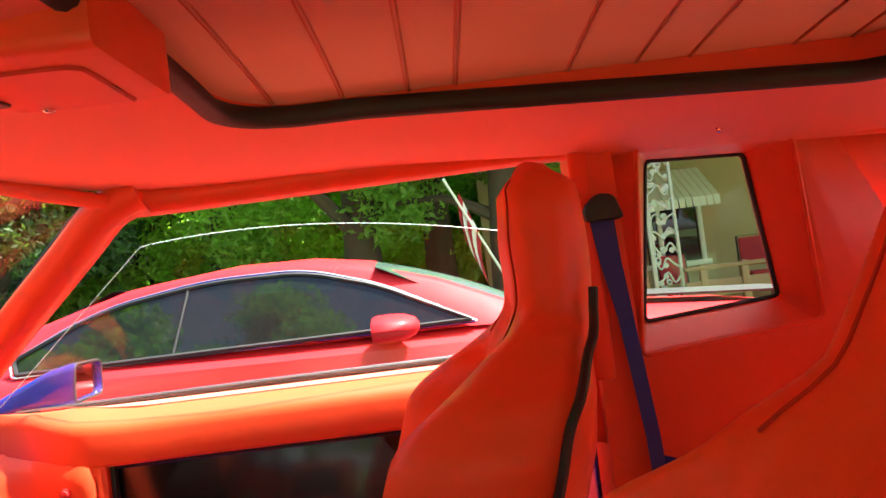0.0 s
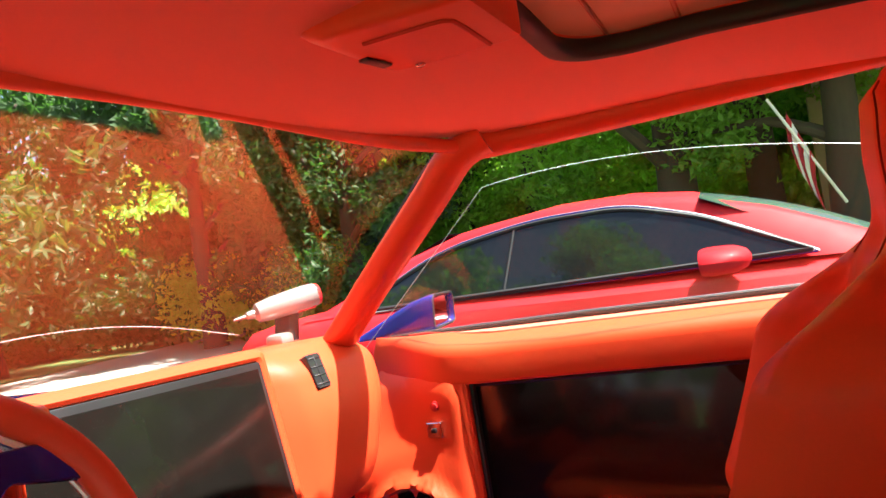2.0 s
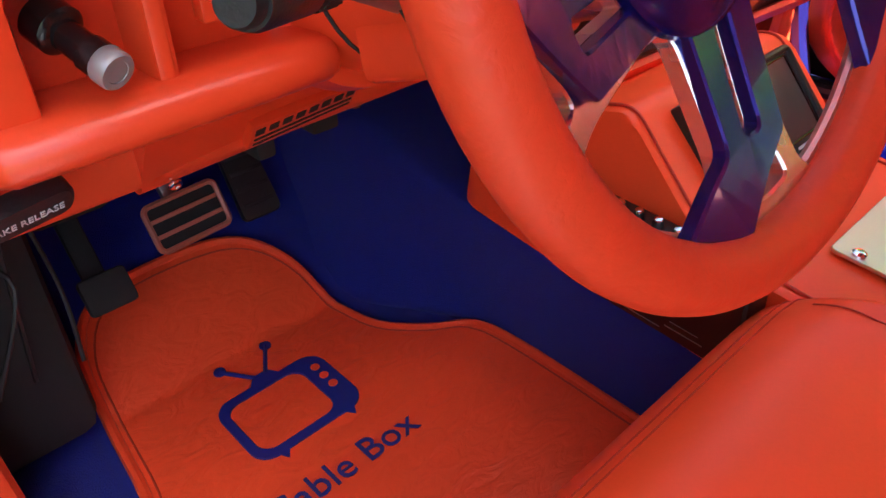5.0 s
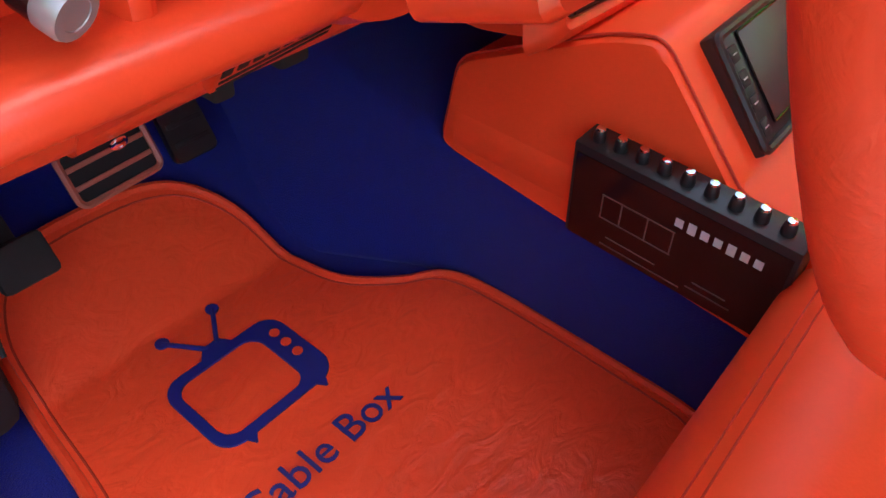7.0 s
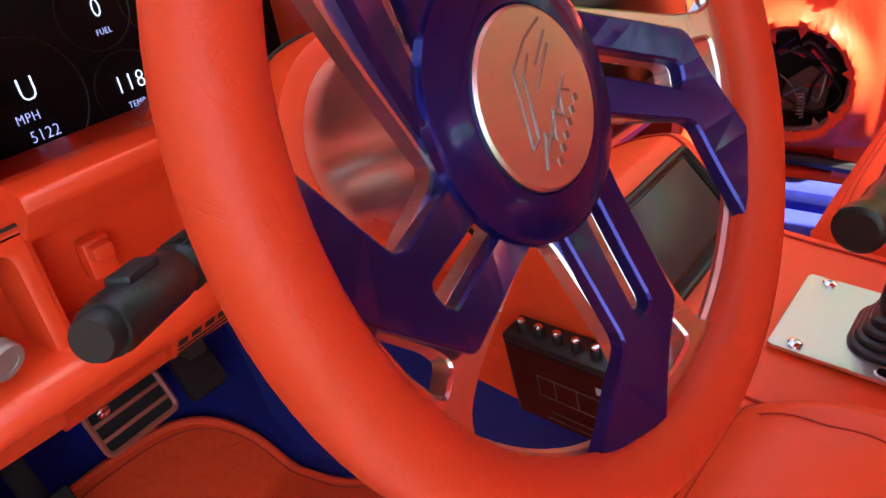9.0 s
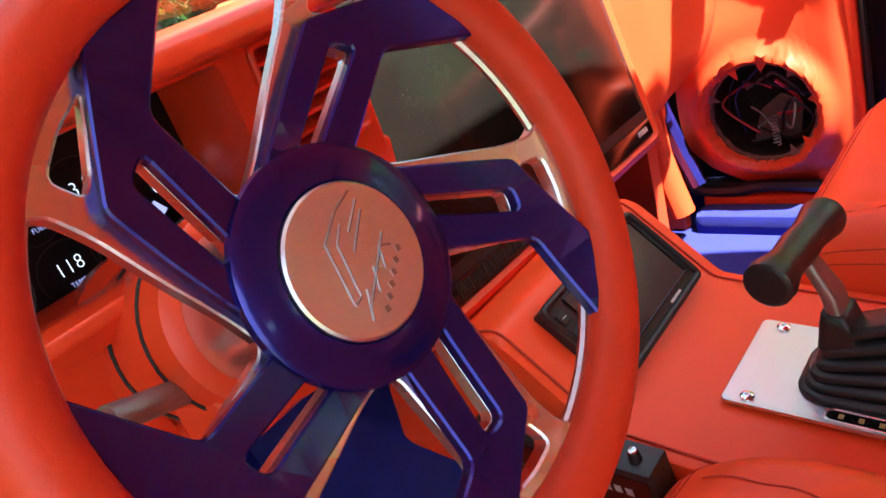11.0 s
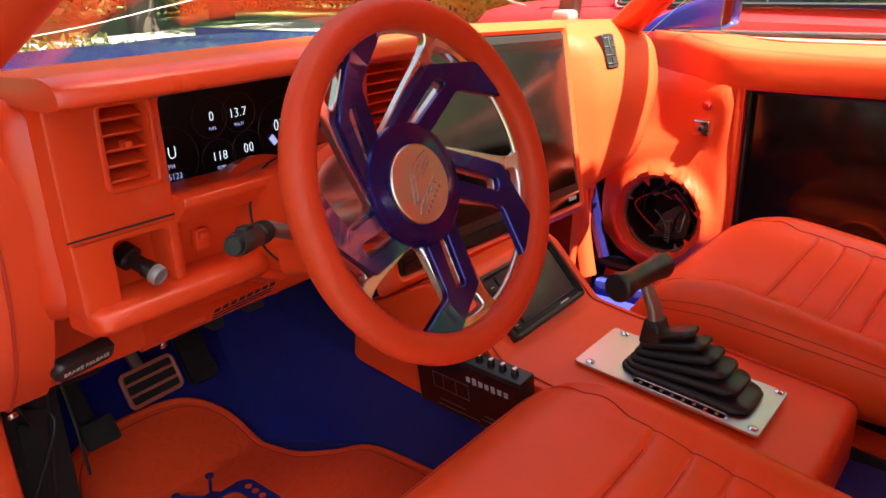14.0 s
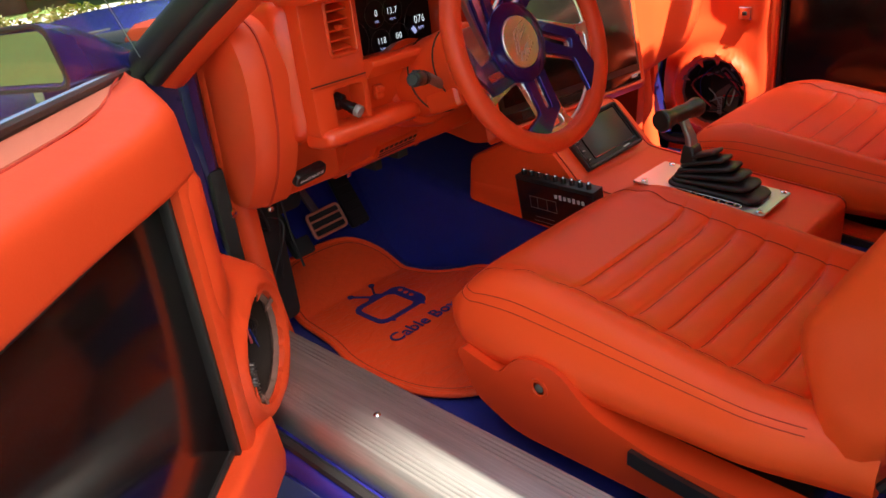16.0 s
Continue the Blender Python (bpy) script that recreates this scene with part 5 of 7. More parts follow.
SQ = Matrix.Translation((-0.460, 0.733, 0.853)) @ SA.to_track_quat("Z", "Y").to_matrix().to_4x4() @ Matrix.Diagonal((0.74, 0.74, 1.08, 1))
grip = part("stalk_grip", lathe([(0.010, 0.0), (0.0145, 0.004), (0.0145, 0.030), (0.0135, 0.031), (0.0135, 0.034), (0.0152, 0.036), (0.0152, 0.078), (0.0138, 0.081), (0.0138, 0.083)], 32, SQ), black_plastic, stalk, "black stalk grip")
part("stalk_button", lathe([(0.012, 0.083), (0.012, 0.088), (0.0105, 0.090), (0.0005, 0.090)], 28, SQ), rubber, grip)
for i in range(28):
    a = i * 2 * math.pi / 28
    part("knurl", box((0, 0, 0), (0.0018, 0.0018, 0.020), 0.0, 1, SQ @ pose(0.0146 * math.cos(a), 0.0146 * math.sin(a), 0.017)), rubber, grip)
part("wiper_slider", box((0, 0, 0), (0.014, 0.006, 0.022), 0.002, 2, SQ @ pose(0, 0.0152, 0.058)), rubber, grip)
part("hazard_lever", prism([(-0.008, -0.006), (0.008, -0.006), (0.010, 0.030), (0.0, 0.037), (-0.010, 0.030)], "z", -0.002, 0.002, 0.004, 0.0008), polished, column, "small silver lever")
lev = column.children[-1]
lev.data.transform(WM.inverted() @ frame_of((-0.470, 0.735, 0.868), (0.9, 0.4, 0), (0, 0, 1)) @ WM)

# ---- console ----
con = thing("centre_console", "orange leather centre console", "centre console", pose(0.02, 0.6, 0.30))
cprof = [(0.275, 0.395, 0.01), (0.275, 0.515, 0.02), (0.36, 0.525, 0.01), (0.62, 0.553, 0.01), (0.690, 0.562, 0.01), (0.785, 0.662, 0.016), (0.83, 0.650, 0.03), (0.980, 0.574, 0.02), (0.995, 0.476, 0.012), (0.86, 0.460, 0.01), (0.66, 0.440, 0.01), (0.50, 0.415, 0.01)]
def cring(x, k):
    return [(x, 0.64 + (q[0] - 0.64) * k, 0.48 + (q[1] - 0.48) * k) for q in roundpoly(cprof, 0.012, 4)]
body = part("console_body", loft([cring(-0.124, 0.955), cring(-0.121, 0.985), cring(-0.112, 1.0), cring(0.0, 1.0), cring(0.15, 1.0), cring(0.166, 0.985), cring(0.170, 0.955)]), seat_leather, con, "orange leather console body")
for x in (-0.113, 0.152):
    part("stitching", tube([(x, q[0], q[1] + 0.0012) for q in roundpoly(cprof, 0.012, 4)][5:44], 0.0015, 5), thread, body)
part("left_pod", prism([(-0.122, 0.470), (-0.128, 0.51), (-0.115, 0.55), (-0.06, 0.55), (-0.06, 0.470)], "y", 0.72, 0.972, 0.012), seat_leather, con)

HU = frame_of((0.028, 0.735, 0.612), (1, 0, 0.02), (0, 0.062, 0.070))
hu = thing("head_unit", "black touchscreen stereo in the console", "car stereo", HU)
part("fascia", box((0, 0, 0.002), (0.200, 0.108, 0.016), 0.003), black_plastic, hu, world_space=False)
part("fascia_rim", tube([(q.x, q.y, 0.0105) for q in roundpoly([(-0.097, -0.051), (0.097, -0.051), (0.097, 0.051), (-0.097, 0.051)], 0.006, 4)], 0.0042, 8, closed=True), black_plastic, hu, "raised black rim", world_space=False)
part("display", box((0.009, 0.004, 0.0105), (0.150, 0.080, 0.002), 0.0008), material("grey_display", (0.060, 0.047, 0.043), 0.30, vary=0.06, rough_vary=0.03, spec=0.25), hu, "grey blank touchscreen", world_space=False)
part("display_edge", tube([(q.x, q.y, 0.0114) for q in roundpoly([(-0.067, -0.037), (0.085, -0.037), (0.085, 0.045), (-0.067, 0.045)], 0.003, 3)], 0.0012, 6, closed=True), gloss_black, hu, world_space=False)
for i in range(4):
    part("button", box((-0.084, -0.034 + 0.022 * i, 0.011), (0.014, 0.014, 0.003), 0.001), rubber, hu, world_space=False)
    part("button_mark", box((-0.084, -0.034 + 0.022 * i, 0.0128), (0.007, 0.0012, 0.0004)), silver_print, hu, world_space=False)
part("maker_badge", box((0.045, -0.0445, 0.0107), (0.024, 0.003, 0.0006)), silver_print, hu, world_space=False)

EQ = frame_of((-0.136, 0.722, 0.523), (-0.05, -1, 0.0), (-0.12, 0, 1))
eq = thing("equaliser", "black equaliser unit with a row of knobs on the console side", "equaliser", EQ)
part("case", box((0, 0, 0.002), (0.198, 0.104, 0.032), 0.002), black_plastic, eq, world_space=False)
part("face", box((0, -0.004, 0.0182), (0.190, 0.094, 0.001), 0.0), gloss_black, eq, "dark printed face", world_space=False)
for i in range(9):
    kb = part("knob", lathe([(0.0058, 0.0), (0.0058, 0.004), (0.0048, 0.011), (0.004, 0.012), (0.0005, 0.012)], 16, Matrix.Translation((-0.084 + 0.0205 * i, 0.051, 0.004)) @ pose(0, 0, 0, -90, 0, 0)), black_plastic, eq, world_space=False)
    part("knob_cap", lathe([(0.0042, 0.0118), (0.0036, 0.0135), (0.0005, 0.014)], 14, Matrix.Translation((-0.084 + 0.0205 * i, 0.051, 0.004)) @ pose(0, 0, 0, -90, 0, 0)), chrome, kb, world_space=False)
part("maker_badge", merge(*[box((0.006 + 0.0112 * i, 0.024, 0.0190), (0.0068, 0.011 if i in (1, 4) else 0.0085, 0.0006)) for i in range(7)]), silver_print, eq, "pale maker badge", world_space=False)
part("face_print", merge(*[box((x, y, 0.0190), (w, 0.0012, 0.0004)) for x, y, w in ((-0.03, 0.012, 0.07), (-0.03, -0.014, 0.07), (-0.03, -0.034, 0.05), (0.045, -0.03, 0.03), (0.045, -0.038, 0.04), (-0.02, -0.044, 0.08))] + [box((x, -0.001, 0.0190), (0.001, 0.026, 0.0004)) for x in (-0.064, -0.045, -0.02, 0.004)]), steel_dull, eq, world_space=False)

# ---- shifter ----
SHM = frame_of((0.021, 0.482, 0.5445), (1, 0, 0), (0, 1, 0.085))
sh = thing("gear_shifter", "black T-handle shifter with a rubber boot on an aluminium plate", "gear shifter", SHM)
part("base_plate", prism([(-0.064, -0.130), (0.064, -0.130), (0.064, 0.132), (-0.064, 0.132)], "z", 0.0, 0.004, 0.006, 0.001), brushed, sh, "brushed aluminium plate", world_space=False)
for a, b in ((-0.054, -0.120), (0.054, -0.120), (-0.054, 0.110), (0.054, 0.110)):
    m = Matrix.Translation((a, b, 0.004))
    part("plate_screw", lathe([(0.0065, 0), (0.0065, 0.002), (0.004, 0.004), (0.0022, 0.004), (0.002, 0.002), (0.0005, 0.002)], 16, m), chrome, sh, world_space=False)
strip = part("gear_strip", prism([(-0.060, -0.085), (-0.046, -0.085), (-0.046, 0.045), (-0.060, 0.045)], "z", 0.0038, 0.0046, 0.0068), gloss_black, sh, "black gear position strip", world_space=False)
part("strip_border", tube([(q.x, q.y, 0.0046) for q in roundpoly([(-0.060, -0.085), (-0.046, -0.085), (-0.046, 0.045), (-0.060, 0.045)], 0.0068, 5)], 0.0010, 6, closed=True), polished, strip, "bright border", world_space=False)
for i in range(8):
    part("gear_mark", box((-0.053, -0.073 + 0.0152 * i, 0.0048), (0.0055, 0.0042, 0.0004)), material("amber_print", (0.45, 0.30, 0.10), 0.5) if i == 0 else bpy.data.materials["amber_print"], strip, world_space=False)
rings = []
for i in range(6):
    t = i / 5
    hx, hy = lerp(0.044, 0.019, t ** 0.9), lerp(0.092, 0.034, t)
    cy, z0, tilt = lerp(-0.016, 0.022, t), 0.004 + 0.058 * t, lerp(0.02, 0.42, t)
    for k, (shrink, dz) in enumerate(((0.010, -0.001), (0.001, 0.0005), (0.0, 0.004), (0.002, 0.0075), (0.010, 0.009))):
        sx, sy = hx - shrink, hy - shrink
        rings.append([(a, b, z0 + dz + (cy - b) * tilt) for a, b in rrect(0.0, cy, sx, sy, min(sx, sy) * 0.6, 40)])
boot = part("boot", loft(rings), boot_rubber, sh, "pleated black rubber boot leaning back", world_space=False, sharp=70)
part("boot_collar", loft([[(a, 0.043 + b + 0.15 * (z - 0.05), z) for a, b in rrect(0.0, 0.0, hx, hy, 0.006, 24)] for z, hx, hy in ((0.045, 0.020, 0.018), (0.066, 0.018, 0.014), (0.078, 0.017, 0.011), (0.080, 0.013, 0.008))]), boot_rubber, boot, world_space=False, sharp=60)
part("lever", loft([[(x + cx, y + cy, z) for x, y in rrect(0, 0, hx, 0.007, 0.005, 20)] for cx, cy, z, hx in ((0.0, 0.040, 0.055, 0.016), (0.0, 0.052, 0.095, 0.014), (0.0, 0.066, 0.118, 0.011), (0.0, 0.072, 0.128, 0.010))]), steel_dull, sh, "flat steel lever", world_space=False)
hnd = part("t_handle", lathe([(0.016, -0.062), (0.020, -0.059), (0.0205, -0.050), (0.0165, -0.034), (0.015, -0.020), (0.0165, 0.0), (0.015, 0.020), (0.0165, 0.034), (0.0195, 0.052), (0.018, 0.059), (0.0005, 0.060)], 28, Matrix.Translation((-0.005, 0.076, 0.136)) @ pose(0, 0, 0, 0, 90, -6)), black_plastic, sh, "black grooved T-handle", world_space=False)
part("handle_end", lathe([(0.016, -0.0621), (0.013, -0.060), (0.0005, -0.059)], 24, Matrix.Translation((-0.005, 0.076, 0.136)) @ pose(0, 0, 0, 0, 90, -6)), black_plastic, hnd, world_space=False)

# ---- seats ----


def build_seat(recline, bend, hug):
    """A bucket seat; its own origin is on the floor under the cushion's middle, y to the front."""
    s = thing("bucket_seat", "orange leather bucket seat with channelled insert", "car seat")
    W = 0.245
    seams = (-0.195, -0.148, -0.101, -0.054, -0.007, 0.040, 0.087, 0.134)
    rings = []
    ys = sorted(set([-0.29 + 0.62 * i / 76 for i in range(77)] + [0.33 - 0.62 * q for q in (0.002, 0.004, 0.008)] + [q + d for q in seams for d in (-0.005, -0.002, 0.002, 0.005)]))
    nt = 44
    for y in ys:
        v = (y + 0.29) / 0.62
        w = W * (1 - 0.04 * smoothstep(0.75, 1.0, v) ** 2 - 0.10 * smoothstep(0.25, 0.0, v)) * (0.90 + 0.10 * math.sqrt(max(0, min(1, (1 - v) / 0.06))))
        zt = 0.175 + 0.080 * smoothstep(0.0, 0.95, v) - 0.075 * (1 - math.sqrt(max(0.0, 1 - max(0, (v - 0.86) / 0.14) ** 2)))
        zb = 0.128 + 0.02 * max(0, (v - 0.9) / 0.1) ** 2
        ring = []
        for k in range(nt):
            u = -1 + 2 * k / (nt - 1)
            x = w * math.copysign(abs(u) ** 0.9, u)
            a = abs(u)
            edge = (1 - a ** 5) ** 0.45 if a < 1 else 0
            bol = 0.042 * math.exp(-((a - 0.84) / 0.20) ** 2) * smoothstep(1.0, 0.75, v)
            insert = smoothstep(0.70, 0.60, a)
            z = zt + bol
            z -= 0.0075 * math.exp(-((a - 0.645 - 0.10 * smoothstep(0.62, 0.95, v)) / 0.018) ** 2) * smoothstep(0.99, 0.93, v)
            groove = sum(math.exp(-((y - q) / 0.003) ** 2) for q in seams)
            z += 0.0030 * abs(math.sin(math.pi * (y - 0.134) / 0.047)) * insert * smoothstep(0.150, 0.134, y)
            z -= 0.0042 * groove * insert * smoothstep(0.16, 0.13, y)
            zz = zb + 0.045 + (z - zb - 0.045) * edge
            ring.append((x * (1.0 if a < 0.999 else 1.0), y, zz))
        low = [(w * c, y, zb) for c in (0.97, 0.90, 0.5, 0.0, -0.5, -0.90, -0.97)]
        rings.append(ring + [(w * 1.0, y, zb + 0.02)] + low + [(-w * 1.0, y, zb + 0.02)])
    lines = [[], []]
    for r, y in zip(rings, ys):
        v = (y + 0.29) / 0.62
        if 0.06 < v < 0.93:
            for side in (0, 1):
                u = (1 if side else -1) * (0.645 + 0.10 * smoothstep(0.62, 0.95, v))
                w_ = r[nt - 1][0]
                x_ = w_ * math.copysign(abs(u) ** 0.9, u)
                j = max(i for i in range(nt - 1) if r[i][0] <= x_)
                zl = lerp(r[j][2], r[j + 1][2], (x_ - r[j][0]) / max(1e-6, r[j + 1][0] - r[j][0]))
                lines[side].append((x_, y, zl + 0.0004))
    cross = []
    for q in seams:
        r = rings[min(range(len(ys)), key=lambda i: abs(ys[i] - q))]
        cross.append([(c[0], c[1], c[2] + 0.0004) for c in r[:nt] if abs(c[0]) < 0.148])
    cu = part("cushion", loft(rings), seat_leather, s, "orange leather seat cushion", sharp=75)
    for pts in lines + cross:
        part("seam", tube(pts, 0.0008, 5), thread, cu)
    # double row of stitching round the edge of the cushion
    for uu, vv in ((0.955, 0.962), (0.925, 0.948)):
        def on_top(u, v):
            r = rings[min(range(len(ys)), key=lambda i: abs((ys[i] + 0.29) / 0.62 - v))]
            x_ = r[nt - 1][0] * math.copysign(abs(u) ** 0.9, u)
            j = max(i for i in range(nt - 1) if r[i][0] <= x_)
            return (x_, r[0][1], lerp(r[j][2], r[j + 1][2], (x_ - r[j][0]) / max(1e-6, r[j + 1][0] - r[j][0])) + 0.0005)
        row = [on_top(-uu, v) for v in [0.12 + (vv - 0.17) * i / 30 for i in range(31)]]
        row += [on_top(-uu + 0.10 * (i / 6) ** 2, vv - 0.05 + 0.05 * math.sin(i / 6 * math.pi / 2)) for i in range(1, 7)]
        half = [on_top((-uu + 0.10) * (1 - i / 10), vv) for i in range(1, 11)]
        row += half
        row += [(-q[0], q[1], q[2]) for q in reversed(row[:-1])]
        part("stitching", tube(smooth_path(row, 2), 0.0007, 5), thread, cu)
    # plastic base with recliner cover and handle
    for sx in (-1, 1):
        b = part("side_cover", loft([[(sx * x, q[0], q[1]) for q in roundpoly([(-0.27, 0.025), (0.18, 0.025, 0.03), (0.262, 0.062, 0.03), (0.290, 0.130, 0.012), (0.282, 0.142, 0.008), (0.205, 0.122, 0.02), (0.185, 0.150, 0.02), (0.150, 0.172, 0.03), (0.095, 0.168, 0.03), (0.045, 0.118, 0.03), (-0.05, 0.096, 0.03), (-0.27, 0.092)], 0.02, 4)] for x in (0.205, 0.240, 0.250, 0.254)]), orange_plastic, s, "orange plastic seat side cover")
        part("cover_cap", lathe([(0.016, 0), (0.016, 0.003), (0.011, 0.003), (0.010, 0.0), (0.0005, 0.0)], 24, Matrix.Translation((sx * 0.2545, 0.130, 0.128)) @ pose(0, 0, 0, 0, sx * 90, 0)), orange_plastic, b)
        part("cap_screw", lathe([(0.007, 0), (0.007, 0.002), (0.0005, 0.003)], 12, Matrix.Translation((sx * 0.2540, 0.130, 0.128)) @ pose(0, 0, 0, 0, sx * 90, 0)), steel_dull, b)
        part("recliner_handle", loft([[(sx * (0.256 + 0.010 * k), y, z + q) for q, k in ((-0.012, 0), (0.012, 0), (0.014, 1), (-0.006, 1.2))] for y, z in ((-0.02, 0.085), (-0.05, 0.080), (-0.13, 0.072), (-0.17, 0.068))]), black_plastic, b, "black recliner lever")
    part("seat_rail", merge(box((-0.17, 0.0, 0.015), (0.04, 0.48, 0.03), 0.004), box((0.17, 0.0, 0.015), (0.04, 0.48, 0.03), 0.004), box((0, 0, 0.05), (0.40, 0.44, 0.05), 0.01)), black_plastic, s, "black seat rails")
    # backrest with built-in head rest
    rings = []
    NS = 64
    for i in range(NS + 1):
        t = i / NS
        z = 0.155 + 0.748 * t
        yc = -0.245 - recline * lerp(t, 1.0 - (1.0 - min(1.0, t / 0.80)) ** 1.5, bend)
        keys = [(0.0, 0.215), (0.12, 0.235), (0.35, 0.262), (0.52, 0.262), (0.60, 0.245), (0.68, 0.175), (0.74, 0.135), (0.82, 0.128), (0.92, 0.122), (0.97, 0.105), (1.0, 0.06)]
        w = next(lerp(a[1], b[1], smoothstep(a[0], b[0], t)) for a, b in zip(keys, keys[1:]) if t <= b[0])
        dkeys = [(0.0, 0.06), (0.2, 0.075), (0.5, 0.075), (0.66, 0.062), (0.75, 0.045), (0.85, 0.048), (0.95, 0.043), (1.0, 0.014)]
        d = next(lerp(a[1], b[1], smoothstep(a[0], b[0], t)) for a, b in zip(dkeys, dkeys[1:]) if t <= b[0])
        bolster = hug * smoothstep(0.02, 0.25, t) * smoothstep(0.74, 0.54, t)
        dent = 0.020 * math.exp(-((t - 0.70) / 0.045) ** 2)
        ring = []
        n2 = 40
        for k in range(n2):
            u = -1 + 2 * k / (n2 - 1)
            a = abs(u)
            edge = (1 - a ** 5) ** 0.5 if a < 1 else 0.0
            yf = yc + d * edge + bolster * math.exp(-((a - 0.86) / 0.17) ** 2) * (0.55 + 0.45 * edge)
            yf -= 0.007 * math.exp(-((a - 0.60) / 0.02) ** 2) * smoothstep(0.66, 0.60, t)
            yf -= dent * smoothstep(0.5, 0.2, a)
            yf -= 0.004 * math.exp(-((a - 0.66) / 0.03) ** 2) * smoothstep(0.70, 0.76, t)
            seam = sum(math.exp(-((t - q) / 0.008) ** 2) for q in (0.12, 0.21, 0.30, 0.39, 0.48, 0.57))
            yf -= 0.006 * seam * smoothstep(0.6, 0.5, a)
            ring.append((w * u, yf, z))
        for u in (1.0, 0.94, 0.7, 0.35, 0.0, -0.35, -0.7, -0.94, -1.0):
            ring.append((w * u * 0.985, yc - (d * 0.75 + 0.017 * smoothstep(0.66, 0.76, t) * smoothstep(1.0, 0.95, t)) * (1 - abs(u) ** 4) ** 0.5 - 0.012, z - 0.004))
        rings.append(ring)
    bk = part("backrest", loft(rings), seat_leather, s, "orange leather backrest with built-in head rest", sharp=75)
    for sx in (-1, 1):
        pts = []
        for i in range(0, NS - 14):
            r = rings[i]
            q = Vector(r[39] if sx > 0 else r[0])
            pts.append((q.x * 1.0, q.y - 0.05, q.z))
        part("back_zip", tube(pts, 0.006, 6), rubber, bk, "black edge zip")
        for off in (0.62, 0.66):
            part("stitching", tube([Vector(rings[i][int(round((1 + sx * off) / 2 * 39))]) + Vector((0, 0.0012, 0)) for i in range(44, NS - 1)], 0.0014, 5), thread, bk)
    part("emblem", merge(box((0, 0, 0), (0.006, 0.002, 0.012)), box((0.028, 0, -0.06), (0.010, 0.002, 0.008)), box((-0.028, 0, -0.06), (0.010, 0.002, 0.008))), logo_blue, bk, "small blue embroidered marks")
    em = bk.children[-1]
    em.location = (0, -0.230 - recline * 0.92 + 0.035, 0.86)
    return s


driver_seat = build_seat(0.40, 0.0, 0.095)
driver_seat.matrix_world = pose(-0.341, 0.30, 0.335)
tagged(driver_seat, "orange leather driver seat with channelled insert", "car seat", "front seats")
passenger_seat = build_seat(0.205, 1.0, 0.145)
passenger_seat.matrix_world = pose(0.42, 0.315, 0.345)
tagged(passenger_seat, "orange leather passenger seat with channelled insert", "car seat", "front seats")

buckle = thing("seat_belt_buckle", "black seat belt buckle with red button beside the seat", "seat belt buckle", pose(-0.095, 0.12, 0.34))
part("stem", box((0, 0, 0.06), (0.022, 0.02, 0.12), 0.004), black_plastic, buckle, world_space=False)
part("head", box((0, 0.0, 0.155), (0.030, 0.055, 0.085), 0.006, 2, pose(0, 0, 0, -12, 0, 0)), black_plastic, buckle, world_space=False)
part("release_button", box((0, 0.008, 0.198), (0.022, 0.030, 0.008), 0.002, 2, pose(0, 0, 0, -12, 0, 0)), bare_red, buckle, "red release button", world_space=False)
copy_thing(buckle, pose(0.19, 0.16, 0.36))

# ---- pedals, mat ----
ped = thing("brake_pedal", "brake pedal with slots, its frame coloured with an orange reflection", "pedal", pose(-0.366, 1.222, 0.462, 62, 0, 4) @ Matrix.Diagonal((0.88, 0.88, 0.88, 1)))
part("pad", prism([(-0.055, -0.033), (0.055, -0.033), (0.055, 0.033), (-0.055, 0.033)], "z", -0.006, 0.004, 0.010, 0.002), dark_inside, ped, world_space=False)
# the interior's orange reflection is put into the metal frame's base colour
pf = part("frame", tube([(a, b, 0.004) for a, b in rrect(0, 0, 0.054, 0.032, 0.010, 32)], 0.0045, 6, closed=True), material("orange_reflection_metal", (0.42, 0.13, 0.08), 0.45, vary=0.15), ped, "metal pedal frame coloured with an orange reflection", world_space=False)
for y in (-0.011, 0.011):
    part("slot_bar", box((0, y, 0.005), (0.10, 0.006, 0.003), 0.001), bpy.data.materials["orange_reflection_metal"], pf, world_space=False)
part("arm", box((0.0, 0.14, -0.05), (0.022, 0.30, 0.014), 0.004, 2, pose(0, 0, 0, -14, 0, 0)), steel_dull, ped, world_space=False)
gas = thing("accelerator_pedal", "dark ribbed accelerator pedal on the carpet", "pedal", pose(-0.262, 1.27, 0.475, 58, 0, 0))
part("pad", prism([(-0.028, -0.075), (0.028, -0.075), (0.024, 0.075), (-0.024, 0.075)], "z", -0.006, 0.006, 0.010, 0.002), black_plastic, gas, world_space=False)
for i in range(6):
    part("rib", box((0, -0.055 + 0.022 * i, 0.007), (0.044, 0.006, 0.003), 0.001), rubber, gas, world_space=False)
pbp = thing("parking_brake_pedal", "black parking brake pedal with bare wires", "pedal", pose(-0.500, 1.125, 0.465, 55, 0, 0))
part("pad", box((0, 0.01, 0), (0.050, 0.040, 0.016), 0.005), dark_inside, pbp, world_space=False)
part("arm", box((0, 0.12, -0.03), (0.024, 0.24, 0.014), 0.004), dark_inside, pbp, world_space=False)

